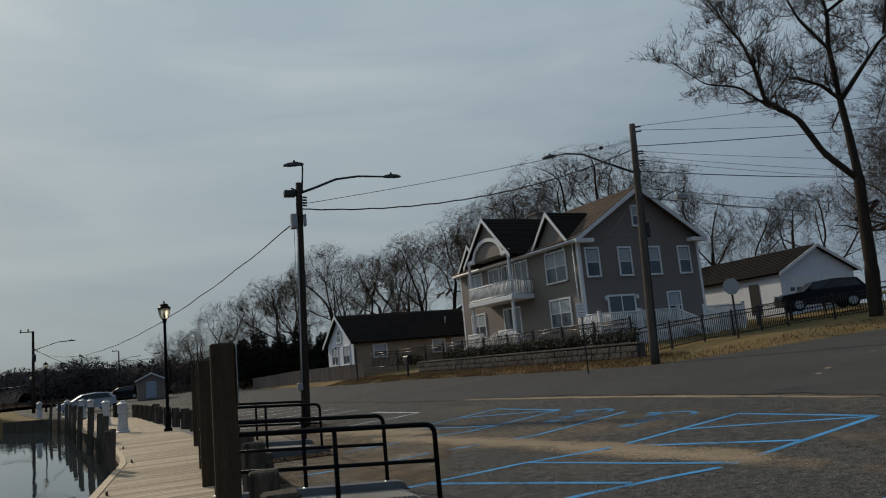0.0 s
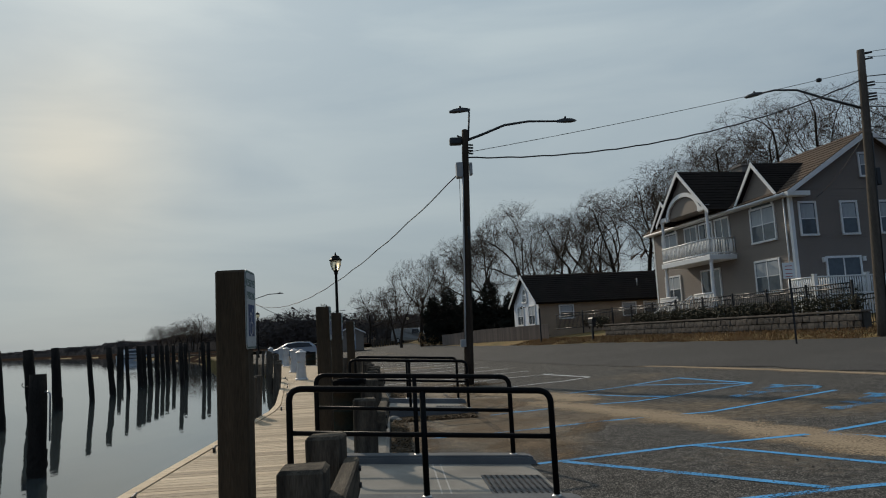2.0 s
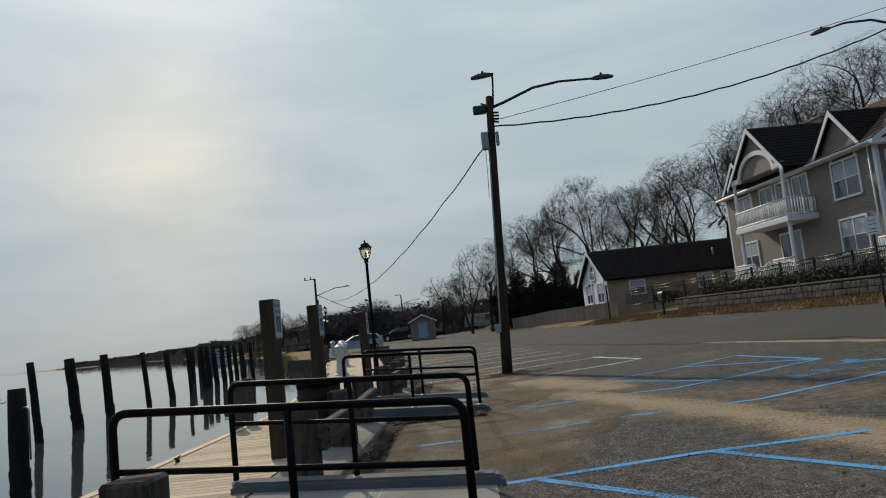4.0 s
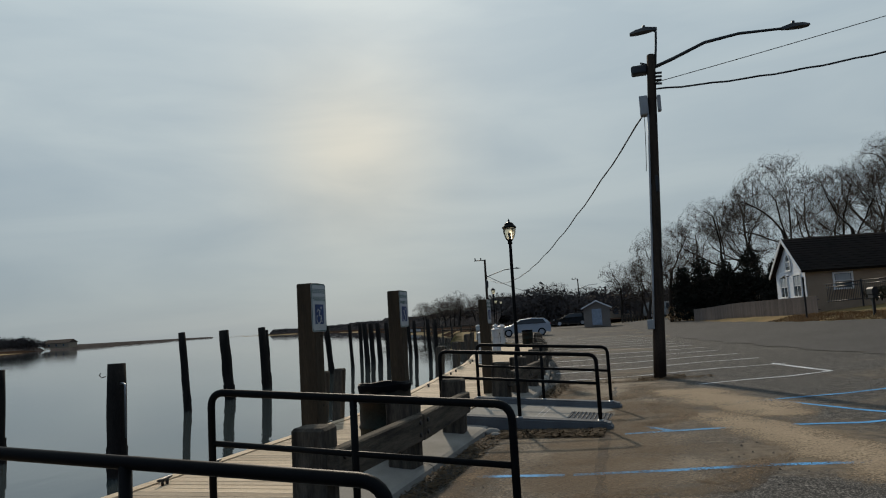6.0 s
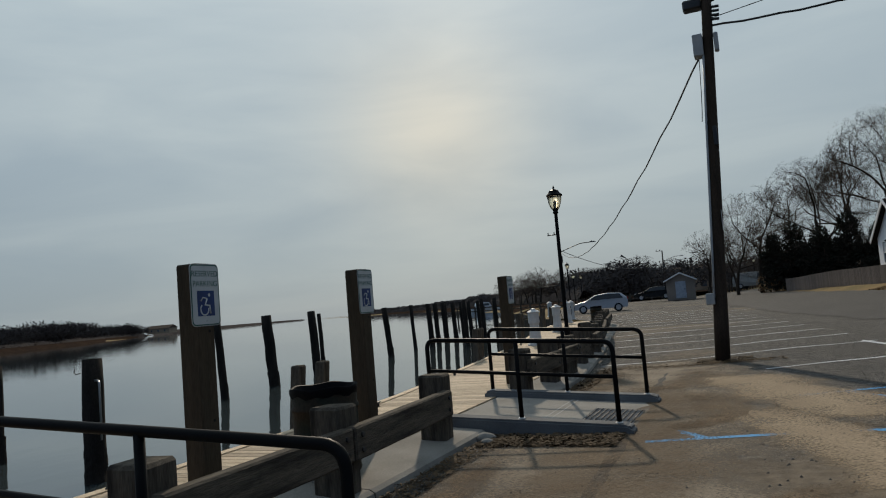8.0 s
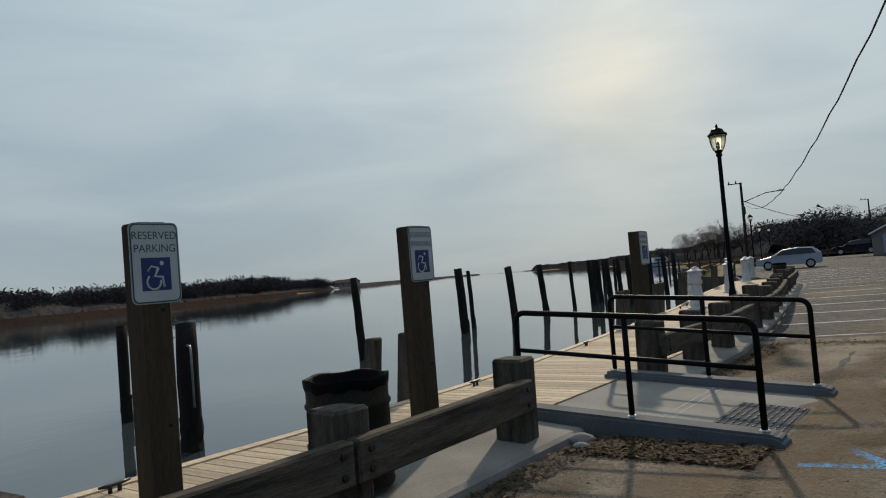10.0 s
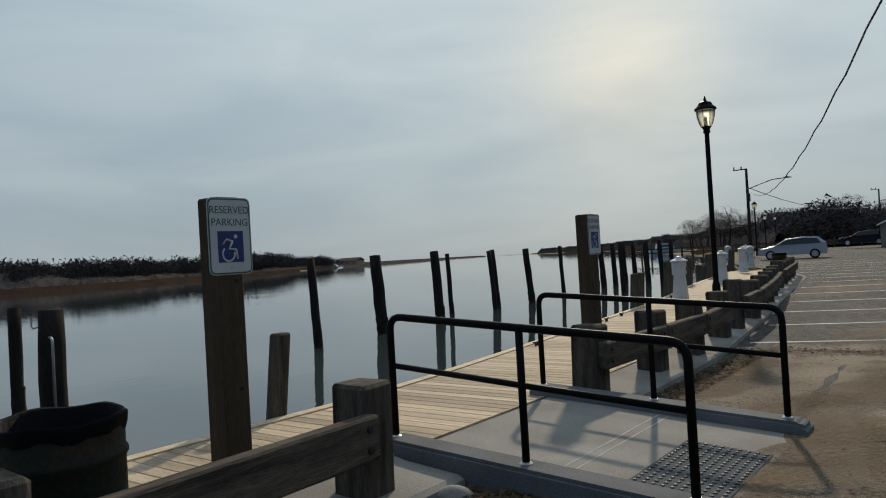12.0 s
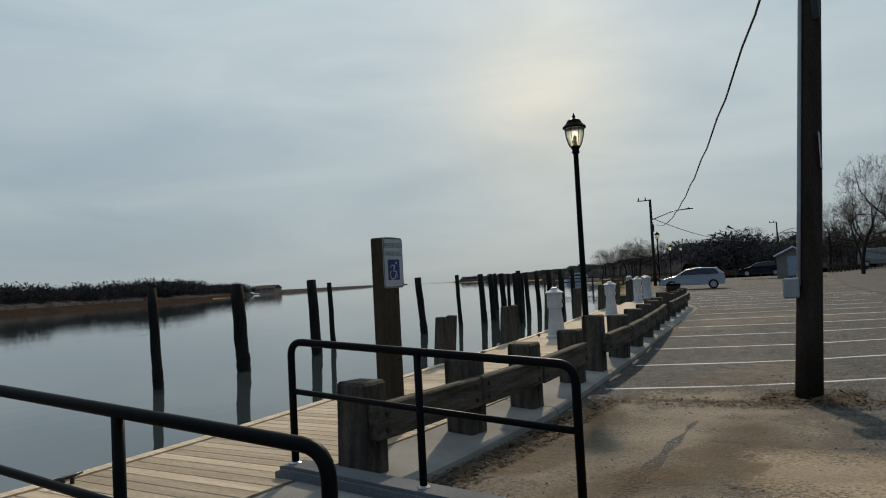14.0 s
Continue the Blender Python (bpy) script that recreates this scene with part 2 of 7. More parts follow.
M_teal = mat("teal_panel", (0.03, 0.22, 0.22), rough=0.6, amount=0.08, bump=0)
M_curtain = mat("pale_curtain", (0.42, 0.45, 0.47), (0.34, 0.37, 0.4), 0.85, scale=3, fine=18, stretch=(6, 6, 0.4), amount=0.15, bump=0)


def wear_paint(name, col, cover):
    """Line paint, worn through to the asphalt in flecks and patches."""
    m = mat(name, col, tuple(c * 0.75 for c in col), 0.75, scale=1.4, fine=70, amount=0.18, bump=0.1)
    n, l = m.node_tree.nodes, m.node_tree.links
    b, out = n["Principled BSDF"], n["Material Output"]
    co = n.new("ShaderNodeTexCoord")
    worn, fleck, add = n.new("ShaderNodeTexNoise"), n.new("ShaderNodeTexNoise"), n.new("ShaderNodeMath")
    worn.inputs["Scale"].default_value, fleck.inputs["Scale"].default_value = 0.9, 45
    l.new(co.outputs["Object"], worn.inputs["Vector"])
    l.new(co.outputs["Object"], fleck.inputs["Vector"])
    add.operation = "ADD"
    l.new(worn.outputs["Fac"], add.inputs[0])
    l.new(fleck.outputs["Fac"], add.inputs[1])
    lim = n.new("ShaderNodeMapRange")
    lim.inputs["From Min"].default_value, lim.inputs["From Max"].default_value = cover - 0.12, cover + 0.12
    l.new(add.outputs["Value"], lim.inputs["Value"])
    tr, mx = n.new("ShaderNodeBsdfTransparent"), n.new("ShaderNodeMixShader")
    l.new(lim.outputs["Result"], mx.inputs["Fac"])
    l.new(tr.outputs["BSDF"], mx.inputs[1])
    l.new(b.outputs["BSDF"], mx.inputs[2])
    l.new(mx.outputs["Shader"], out.inputs["Surface"])
    return m


def scatter_edge(m, cover):
    """Thin cover that breaks up into grains and patches, with the asphalt showing through."""
    n, l = m.node_tree.nodes, m.node_tree.links
    b, out, co = n["Principled BSDF"], n["Material Output"], n.new("ShaderNodeTexCoord")
    worn, fleck, add, lim = n.new("ShaderNodeTexNoise"), n.new("ShaderNodeTexNoise"), n.new("ShaderNodeMath"), n.new("ShaderNodeMapRange")
    worn.inputs["Scale"].default_value, worn.inputs["Detail"].default_value, fleck.inputs["Scale"].default_value, fleck.inputs["Detail"].default_value = 1.6, 5, 34, 4
    l.new(co.outputs["Object"], worn.inputs["Vector"])
    l.new(co.outputs["Object"], fleck.inputs["Vector"])
    add.operation = "ADD"
    l.new(worn.outputs["Fac"], add.inputs[0])
    l.new(fleck.outputs["Fac"], add.inputs[1])
    lim.inputs["From Min"].default_value, lim.inputs["From Max"].default_value = cover - 0.27, cover + 0.27
    spread, thin = n.new("ShaderNodeAttribute"), n.new("ShaderNodeMath")
    spread.attribute_name = "cover"
    thin.operation, thin.inputs[1].default_value = "MULTIPLY_ADD", 0.75
    l.new(spread.outputs["Fac"], thin.inputs[0])
    l.new(add.outputs["Value"], thin.inputs[2])
    less = n.new("ShaderNodeMath")
    less.operation, less.inputs[1].default_value = "SUBTRACT", 0.6
    l.new(thin.outputs["Value"], less.inputs[0])
    l.new(less.outputs["Value"], lim.inputs["Value"])
    tr, mx = n.new("ShaderNodeBsdfTransparent"), n.new("ShaderNodeMixShader")
    l.new(lim.outputs["Result"], mx.inputs["Fac"])
    l.new(tr.outputs["BSDF"], mx.inputs[1])
    l.new(b.outputs["BSDF"], mx.inputs[2])
    l.new(mx.outputs["Shader"], out.inputs["Surface"])
    return m


M_blueline = wear_paint("blue_line_paint", (0.10, 0.36, 0.68), 0.84)
M_bluemark = wear_paint("worn_blue_symbol_paint", (0.10, 0.36, 0.68), 1.02)
M_whiteline = wear_paint("white_line_paint", (0.70, 0.72, 0.74), 0.82)


def asphalt(name, col, stone, sand, sand_cover, fine, rough_look=1.0):
    """Asphalt with its aggregate showing, patched by drifts of sand."""
    m = mat(name, col, tuple(c * 0.72 for c in col), 0.88, scale=0.35, fine=fine, amount=0.5 * rough_look, bump=0.5 * rough_look)
    n, l = m.node_tree.nodes, m.node_tree.links
    b = n["Principled BSDF"]
    src = b.inputs["Base Color"].links[0].from_socket
    co = n.new("ShaderNodeTexCoord")
    vor, rng, mx = n.new("ShaderNodeTexVoronoi"), n.new("ShaderNodeMapRange"), n.new("ShaderNodeMix")
    vor.inputs["Scale"].default_value = 95
    l.new(co.outputs["Object"], vor.inputs["Vector"])
    sep = n.new("ShaderNodeSeparateColor")
    l.new(vor.outputs["Color"], sep.inputs["Color"])
    rng.inputs["From Min"].default_value, rng.inputs["From Max"].default_value = 0.66, 0.86
    l.new(sep.outputs["Red"], rng.inputs["Value"])
    mx.data_type = "RGBA"
    mx.inputs["B"].default_value = (*stone, 1)
    l.new(src, mx.inputs["A"])
    l.new(rng.outputs["Result"], mx.inputs["Factor"])
    drift, fleck, add, lim, mx2 = n.new("ShaderNodeTexNoise"), n.new("ShaderNodeTexNoise"), n.new("ShaderNodeMath"), n.new("ShaderNodeMapRange"), n.new("ShaderNodeMix")
    drift.inputs["Scale"].default_value, drift.inputs["Detail"].default_value, drift.inputs["Distortion"].default_value = 0.23, 6, 0.8
    fleck.inputs["Scale"].default_value, fleck.inputs["Detail"].default_value = 9, 4
    l.new(co.outputs["Object"], drift.inputs["Vector"])
    l.new(co.outputs["Object"], fleck.inputs["Vector"])
    add.operation, add.inputs[1].default_value = "MULTIPLY_ADD", 0.22
    l.new(fleck.outputs["Fac"], add.inputs[0])
    l.new(drift.outputs["Fac"], add.inputs[2])
    lim.inputs["From Min"].default_value, lim.inputs["From Max"].default_value = sand_cover, sand_cover + 0.14
    l.new(add.outputs["Value"], lim.inputs["Value"])
    mx2.data_type = "RGBA"
    mx2.inputs["B"].default_value = (*sand, 1)
    l.new(mx.outputs["Result"], mx2.inputs["A"])
    l.new(lim.outputs["Result"], mx2.inputs["Factor"])
    blot, brg, bsc = n.new("ShaderNodeTexNoise"), n.new("ShaderNodeMapRange"), n.new("ShaderNodeVectorMath")
    blot.inputs["Scale"].default_value, blot.inputs["Detail"].default_value = 7, 8
    brg.inputs["From Min"].default_value, brg.inputs["From Max"].default_value, brg.inputs["To Min"].default_value, brg.inputs["To Max"].default_value = 0.32, 0.68, 1 - 0.36 * rough_look, 1 + 0.3 * rough_look
    bsc.operation = "SCALE"
    l.new(co.outputs["Object"], blot.inputs["Vector"])
    l.new(blot.outputs["Fac"], brg.inputs["Value"])
    l.new(mx2.outputs["Result"], bsc.inputs[0])
    l.new(brg.outputs["Result"], bsc.inputs["Scale"])
    l.new(bsc.outputs["Vector"], b.inputs["Base Color"])
    return m


M_lot = asphalt("worn_lot_asphalt", (0.05, 0.048, 0.045), (0.19, 0.176, 0.157), (0.145, 0.115, 0.082), 0.66, 60)
M_road = asphalt("road_asphalt", (0.06, 0.057, 0.054), (0.12, 0.114, 0.108), (0.125, 0.11, 0.094), 0.74, 90, 0.3)
M_sand = mat("drifted_sand", (0.40, 0.31, 0.21), (0.25, 0.19, 0.128), 0.95, scale=1.6, fine=40, amount=0.3, bump=0.5)
M_dirt = mat("brown_dirt", (0.13, 0.09, 0.056), (0.20, 0.15, 0.10), 0.95, scale=1.2, fine=50, amount=0.4, bump=0.6)
M_grit = mat("sandy_grit", (0.27, 0.225, 0.17), (0.19, 0.15, 0.108), 0.95, scale=1.3, fine=60, amount=0.4, bump=0.5)
scatter_edge(M_grit, 0.86)
scatter_edge(M_sand, 0.87)
scatter_edge(M_dirt, 1.1)
M_grass = mat("winter_grass", (0.235, 0.155, 0.068), (0.12, 0.10, 0.042), 0.95, scale=0.35, fine=9, amount=0.4, bump=0.6)

# water: still harbour, faint ripples
M_water = bpy.data.materials.new("harbour_water")
M_water.use_nodes = True
_n, _l = M_water.node_tree.nodes, M_water.node_tree.links
_b = _n["Principled BSDF"]
_b.inputs["Base Color"].default_value, _b.inputs["Roughness"].default_value, _b.inputs["IOR"].default_value = (0.036, 0.046, 0.048, 1), 0.02, 1.33
_b.inputs["Specular IOR Level"].default_value = 0.85
_co, _mp, _w1, _w2, _ad, _bp = (_n.new("ShaderNode" + k) for k in ("TexCoord", "Mapping", "TexNoise", "TexNoise", "Math", "Bump"))
_mp.inputs["Scale"].default_value = (1.0, 0.35, 1.0)
_mp.inputs["Rotation"].default_value = (0, 0, radians(-25))
_w1.inputs["Scale"].default_value, _w2.inputs["Scale"].default_value, _w1.inputs["Detail"].default_value = 2.2, 0.25, 4
_ad.operation, _ad.inputs[1].default_value = "MULTIPLY_ADD", 3.0
_bp.inputs["Strength"].default_value, _bp.inputs["Distance"].default_value = 0.13, 0.03
_l.new(_co.outputs["Object"], _mp.inputs["Vector"])
_l.new(_mp.outputs["Vector"], _w1.inputs["Vector"])
_l.new(_mp.outputs["Vector"], _w2.inputs["Vector"])
_l.new(_w2.outputs["Fac"], _ad.inputs[0])
_l.new(_w1.outputs["Fac"], _ad.inputs[2])
_l.new(_ad.outputs["Value"], _bp.inputs["Height"])
_l.new(_bp.outputs["Normal"], _b.inputs["Normal"])


def glass(name, col, rough=0.02, trans=1.0):
    m = bpy.data.materials.new(name)
    m.use_nodes = True
    b = m.node_tree.nodes["Principled BSDF"]
    b.inputs["Base Color"].default_value, b.inputs["Roughness"].default_value = (*col, 1), rough
    b.inputs["Transmission Weight"].default_value, b.inputs["IOR"].default_value = trans, 1.45
    return m


M_pane = mat("dark_window_pane", (0.07, 0.085, 0.10), (0.10, 0.12, 0.135), 0.04, amount=0.1, bump=0)
M_lantern = glass("lantern_glass", (0.92, 0.82, 0.60), 0.4)


# ---- building helpers ----
def part(name, bm, material, parent=None, label="", smooth=False):
    me = bpy.data.meshes.new(name)
    if smooth:
        for f in bm.faces:
            f.smooth = True
    bm.to_mesh(me)
    bm.free()
    me.materials.append(material)
    ob = new(name, me)
    ob.parent = parent
    if label:
        ob["label"] = label
    return ob


def shared(name, me, parent, m):
    """Another object on a mesh that exists."""
    ob = new(name, me)
    ob.parent = parent
    ob.matrix_basis = m
    return ob


def thing(name, m, label, category, group="", kind=""):
    ob = new(name)
    ob.empty_display_size = 0.2
    ob.matrix_basis = m
    return tagged(ob, label, category, group, kind)


def box(bm, a, b, bevel=0.0, m=None):
    """A box between two corners; its edges may be rounded."""
    x0, y0, z0 = a
    x1, y1, z1 = b
    c = Vector(((x0 + x1) / 2, (y0 + y1) / 2, (z0 + z1) / 2))
    g = bmesh.ops.create_cube(bm, size=1.0, matrix=Matrix.LocRotScale(c, None, (abs(x1 - x0), abs(y1 - y0), abs(z1 - z0))))
    vs = g["verts"]
    if bevel:
        es = list({e for v in vs for e in v.link_edges})
        r = bmesh.ops.bevel(bm, geom=es, offset=bevel, segments=1, affect="EDGES", profile=0.6)
        vs = list({v for f in r["faces"] for v in f.verts} | {v for v in vs if v.is_valid})
        grown = set(vs)
        for v in list(vs):
            for e in v.link_edges:
                grown.add(e.other_vert(v))
        vs = list(grown)
    if m is not None:
        bmesh.ops.transform(bm, matrix=m, verts=vs)
    return bm


def one_box(a, b, bevel=0.0):
    return box(bmesh.new(), a, b, bevel)


def poly(bm, pts):
    return bm.faces.new([bm.verts.new(p) for p in pts])


def prism(bm, pts, way):
    """A flat outline given thickness along a vector."""
    w = Vector(way)
    a = [bm.verts.new(p) for p in pts]
    b = [bm.verts.new(Vector(p) + w) for p in pts]
    n = len(pts)
    bm.faces.new(a)
    bm.faces.new(b[::-1])
    for i in range(n):
        j = (i + 1) % n
        bm.faces.new((a[j], a[i], b[i], b[j]))
    bmesh.ops.recalc_face_normals(bm, faces=bm.faces[:])
    return bm


def tube(bm, pts, radii, n=8, caps=True):
    """A round bar along points; radii is one number or one for each point."""
    pts = [Vector(p) for p in pts]
    if not isinstance(radii, (list, tuple)):
        radii = [radii] * len(pts)
    rings, side = [], None
    for i, p in enumerate(pts):
        t = (pts[min(i + 1, len(pts) - 1)] - pts[max(i - 1, 0)]).normalized()
        if side is None:
            side = t.orthogonal().normalized()
        side = (side - t * side.dot(t)).normalized()
        up = t.cross(side)
        rings.append([bm.verts.new(p + (side * math.cos(2 * math.pi * k / n) + up * math.sin(2 * math.pi * k / n)) * radii[i]) for k in range(n)])
    for a, b in zip(rings, rings[1:]):
        for k in range(n):
            bm.faces.new((a[k], a[(k + 1) % n], b[(k + 1) % n], b[k])).smooth = True
    if caps:
        bm.faces.new(rings[0][::-1])
        bm.faces.new(rings[-1])
    return bm


def one_tube(pts, radii, n=8):
    return tube(bmesh.new(), pts, radii, n)


def lathe(bm, prof, n=16, cx=0.0, cy=0.0):
    """A turned shape from (radius, height) pairs."""
    rings = [[bm.verts.new((cx + r * math.cos(2 * math.pi * k / n), cy + r * math.sin(2 * math.pi * k / n), z)) for k in range(n)] for r, z in prof]
    for a, b in zip(rings, rings[1:]):
        for k in range(n):
            bm.faces.new((a[k], a[(k + 1) % n], b[(k + 1) % n], b[k]))
    bm.faces.new(rings[0][::-1])
    bm.faces.new(rings[-1])
    return bm


def bend(pts, r, steps=5):
    """A polyline with its corners rounded."""
    pts = [Vector(p) for p in pts]
    out = [pts[0]]
    for a, b, c in zip(pts, pts[1:], pts[2:]):
        u, v = (a - b).normalized(), (c - b).normalized()
        p, q = b + u * r, b + v * r
        for i in range(steps + 1):
            t = i / steps
            out.append(p * (1 - t) ** 2 + b * 2 * t * (1 - t) + q * t * t)
    out.append(pts[-1])
    return out


def raw(name, verts, faces, material, parent=None, label=""):
    me = bpy.data.meshes.new(name)
    me.from_pydata(verts, [], faces)
    me.materials.append(material)
    ob = new(name, me)
    ob.parent = parent
    if label:
        ob["label"] = label
    return ob


def lerp_table(table):
    ks, vs = zip(*table)
    return lambda q: float(np.interp(q, ks, vs))


def sstep(a, b, q):
    t = min(max((q - a) / (b - a), 0.0), 1.0)
    return t * t * (3 - 2 * t)


def letters(text, size, material, parent, m, name="lettering"):
    """Flat raised letters in the built-in font, as a mesh."""
    cu = bpy.data.curves.new(name, "FONT")
    cu.body, cu.size, cu.align_x, cu.extrude = text, size, "CENTER", 0.0006
    tmp = new("letter_source", cu)
    me = bpy.data.meshes.new_from_object(tmp.evaluated_get(bpy.context.evaluated_depsgraph_get()))
    bpy.data.objects.remove(tmp)
    bpy.data.curves.remove(cu)
    me.materials.clear()
    me.materials.append(material)
    return shared(name, me, parent, m)


# ---- the plan ----
WATER = -0.74
DECK = 0.08                                             # top of the boardwalk above the lot
quay_edge = lerp_table([(-14, -0.9), (10.5, -0.82), (15, -0.76), (17, -0.73), (18.5, -0.84), (22.5, -1.36), (26, -1.85), (29.5, -2.35), (36, -3.7), (43, -4.9), (50, -6.2), (56, -8.2), (60, -12), (80, -17.5), (130, -31), (200, -60), (295, -100), (560, -250), (900, -520), (3000, -1800)])
walk_edge = lerp_table([(-14, 1.05), (19.5, 1.03), (21.5, 0.95), (23, 0.75), (26.5, 0.3), (29.5, -0.15), (33.3, -0.7), (41, -1.75), (46, -3.4), (60, -9.5), (80, -14.5), (130, -25)])
road_near = lerp_table([(-14, 13.0), (8, 12.2), (13.6, 11.6), (20, 10.7), (27, 8.4), (40, 5.6), (60, 2.6), (80, 1.2), (110, -1.0)])
road_far = lerp_table([(-14, 95), (14, 80), (18, 55), (21, 40), (22.6, 35), (23.7, 28), (24.2, 21), (25.2, 17.7), (30, 16.3), (44, 13.6), (50, 11.3), (63, 8.7), (76, 6.9), (110, 4.5)])
far_west = lerp_table([(-3000, -900), (-300, -170), (0, -122), (65, -128), (95, -139), (190, -205), (330, -330), (420, -430), (470, -600), (520, -3000), (3000, -3000)])


def rise(x, y):
    """Height of the land: flat lot by the water, a gentle rise inland, a bank behind the road."""
    e = x + 0.12 * max(0.0, y - 25)
    z = 0.052 * max(0.0, e - 6.5) if e < 45 else 2.0
    z -= 0.075 * (1 - sstep(2.8, 5.5, x)) * (1 - sstep(24, 40, y))
    b = x - road_far(y) if y > 21 else max(x - 36, 0) * sstep(14, 21, y)
    z += 0.2 * sstep(1.0, 11.0, b) + 0.35 * sstep(14.0, 28.0, b) + 0.2 * sstep(0.1, 1.5, b) * sstep(24.6, 26.5, y)
    return z


def land(x, y):
    if x < far_west(y) - 16:
        return 0.1
    if x < quay_edge(y) + 0.45:
        return -2.5
    return rise(x, y)


xs = sorted(set([round(v, 2) for v in np.arange(-34, 62, 1.2)] + [-3000, -1500, -800, -500, -380, -300, -250, -200, -170, -150, -140, -132, -126, -120, -110, -90, -70, -55, -44, 70, 85, 110, 160, 300, 700, 1500, 3000] + [round(v, 2) for v in np.arange(-3, 2.6, 0.3)]))
ys = sorted(set([round(v, 2) for v in np.arange(-14, 112, 1.5)] + [-3000, -1000, -300, -120, -60, -30, 125, 140, 160, 190, 220, 260, 300, 360, 430, 500, 600, 750, 950, 1300, 2000, 3000]))
gv = [(x, y, land(x, y) - (0.03 if y < 112 else 0)) for y in ys for x in xs]
nx = len(xs)
gf = [(j * nx + i, j * nx + i + 1, (j + 1) * nx + i + 1, (j + 1) * nx + i) for j in range(len(ys) - 1) for i in range(nx - 1)]
ground = tagged(raw("ground", gv, gf, M_grass), "dry winter grass on a low bank", "ground", kind="structure")
water = tagged(raw("water", [(-3000, -3000, WATER), (3000, -3000, WATER), (3000, 3000, WATER), (-3000, 3000, WATER)], [(0, 1, 2, 3)], M_water), "still grey harbour water reflecting the sky", "water", kind="structure")


def drape(name, left, right, y0, y1, dy, cols, lift, material, label, category):
    n = int((y1 - y0) / dy) + 1
    v, f = [], []
    for j in range(n):
        y = y0 + j * dy
        for i in range(cols + 1):
            q = (i / cols)
            x = left(y) + (right(y) - left(y)) * q
            v.append((x, y, rise(x, y) + lift))
    for j in range(n - 1):
        for i in range(cols):
            a = j * (cols + 1) + i
            f.append((a, a + 1, a + cols + 2, a + cols + 1))
    return tagged(raw(name, v, f, material), label, category, kind="structure")


ragged = lambda y: road_near(y) + 0.12 * math.sin(y * 1.7) + 0.08 * math.sin(y * 4.3)
drape("parking_lot", lambda y: walk_edge(y) + 0.3, lambda y: ragged(y) + 0.5, -14, 112, 0.75, 14, 0.0, M_lot, "worn grey asphalt lot with sandy patches", "parking lot")
drape("road", ragged, lambda y: road_far(y) + 0.18 * math.sin(y * 2.1) + 0.1 * math.sin(y * 5.3), -14, 112, 0.5, 30, 0.012, M_road, "dark smooth asphalt road", "road")

# ---- far shores ----
def wood_band(name, line, depth, h, n, material, label, seed, z0=0.0, lobes=150):
    """A far wood: hundreds of separate crowns of small upright tufts along a shoreline, uneven on top."""
    rnd = random.Random(seed)
    seg = [(Vector(a), Vector(b)) for a, b in zip(line, line[1:])]
    lens = [(b - a).length for a, b in seg]
    v, f = [], []
    for _ in range(n):
        a, b = rnd.choices(seg, lens)[0]
        t = rnd.random()
        p = a.lerp(b, t)
        side = Vector((-(b - a).y, (b - a).x)).normalized()
        p = p + side * (rnd.random() ** 1.5) * depth
        hh = h * rnd.uniform(0.6, 1.0) * (0.75 + 0.35 * noise.noise(Vector((p.x * 0.02, p.y * 0.02, seed))))
        w = hh * rnd.uniform(0.38, 0.62)
        i = len(v)
        v += [(p.x - 0.12, p.y, z0), (p.x + 0.12, p.y, z0), (p.x, p.y, z0 + hh * 0.6)]
        f.append((i, i + 1, i + 2))
        for k in range(lobes):
            u, q = rnd.uniform(0, 6.283), rnd.uniform(-1, 1)
            rr, kk = math.sqrt(1 - q * q), rnd.uniform(0.2, 0.95)
            cx, cy, cz = p.x + w * rr * kk * math.cos(u), p.y + w * rr * kk * math.sin(u), z0 + hh * (0.55 + 0.42 * q * kk)
            s1 = hh * rnd.uniform(0.035, 0.09)
            d = Vector((rnd.gauss(0, 1), rnd.gauss(0, 1), rnd.gauss(0, 1))).normalized() * s1
            e = d.orthogonal().normalized() * s1 * rnd.uniform(0.22, 0.42)
            i = len(v)
            v += [(cx - d.x - e.x, cy - d.y - e.y, cz - d.z - e.z), (cx - d.x + e.x, cy - d.y + e.y, cz - d.z + e.z), (cx + d.x, cy + d.y, cz + d.z)]
            f.append((i, i + 1, i + 2))
    return tagged(raw(name, v, f, material), label, "woods", kind="stuff")


def bank_strip(name, line, depth, top, material, label, uneven=0.0):
    v, f = [], []
    full = top
    if uneven:
        line = [tuple(Vector(a).lerp(Vector(b), k / n)) for a, b in zip(line, line[1:]) for n in (max(1, int((Vector(b) - Vector(a)).length / 1.6)),) for k in range(n)] + [line[-1]]
    for i, p in enumerate(line):
        if uneven:
            top = full * (1 + uneven * (noise.noise(Vector((p[0] * 0.035, p[1] * 0.035, 2.0))) + 0.55 * noise.noise(Vector((p[0] * 0.16, p[1] * 0.16, 5.0))) + 0.4 * noise.noise(Vector((p[0] * 0.5, p[1] * 0.5, 9.0)))))
        a, b = line[max(i - 1, 0)], line[min(i + 1, len(line) - 1)]
        s = Vector((-(b[1] - a[1]), b[0] - a[0])).normalized()
        for q, z in ((0, WATER - 0.3), (0.06, top * 0.5), (0.25, top), (1, top * (0.8 if uneven else 1.3))):
            v.append((p[0] + s.x * depth * q, p[1] + s.y * depth * q, z))
    for i in range(len(line) - 1):
        for k in range(3):
            a = i * 4 + k
            f.append((a, a + 1, a + 5, a + 4))
    return tagged(raw(name, v, f, material), label, "shore", kind="structure")


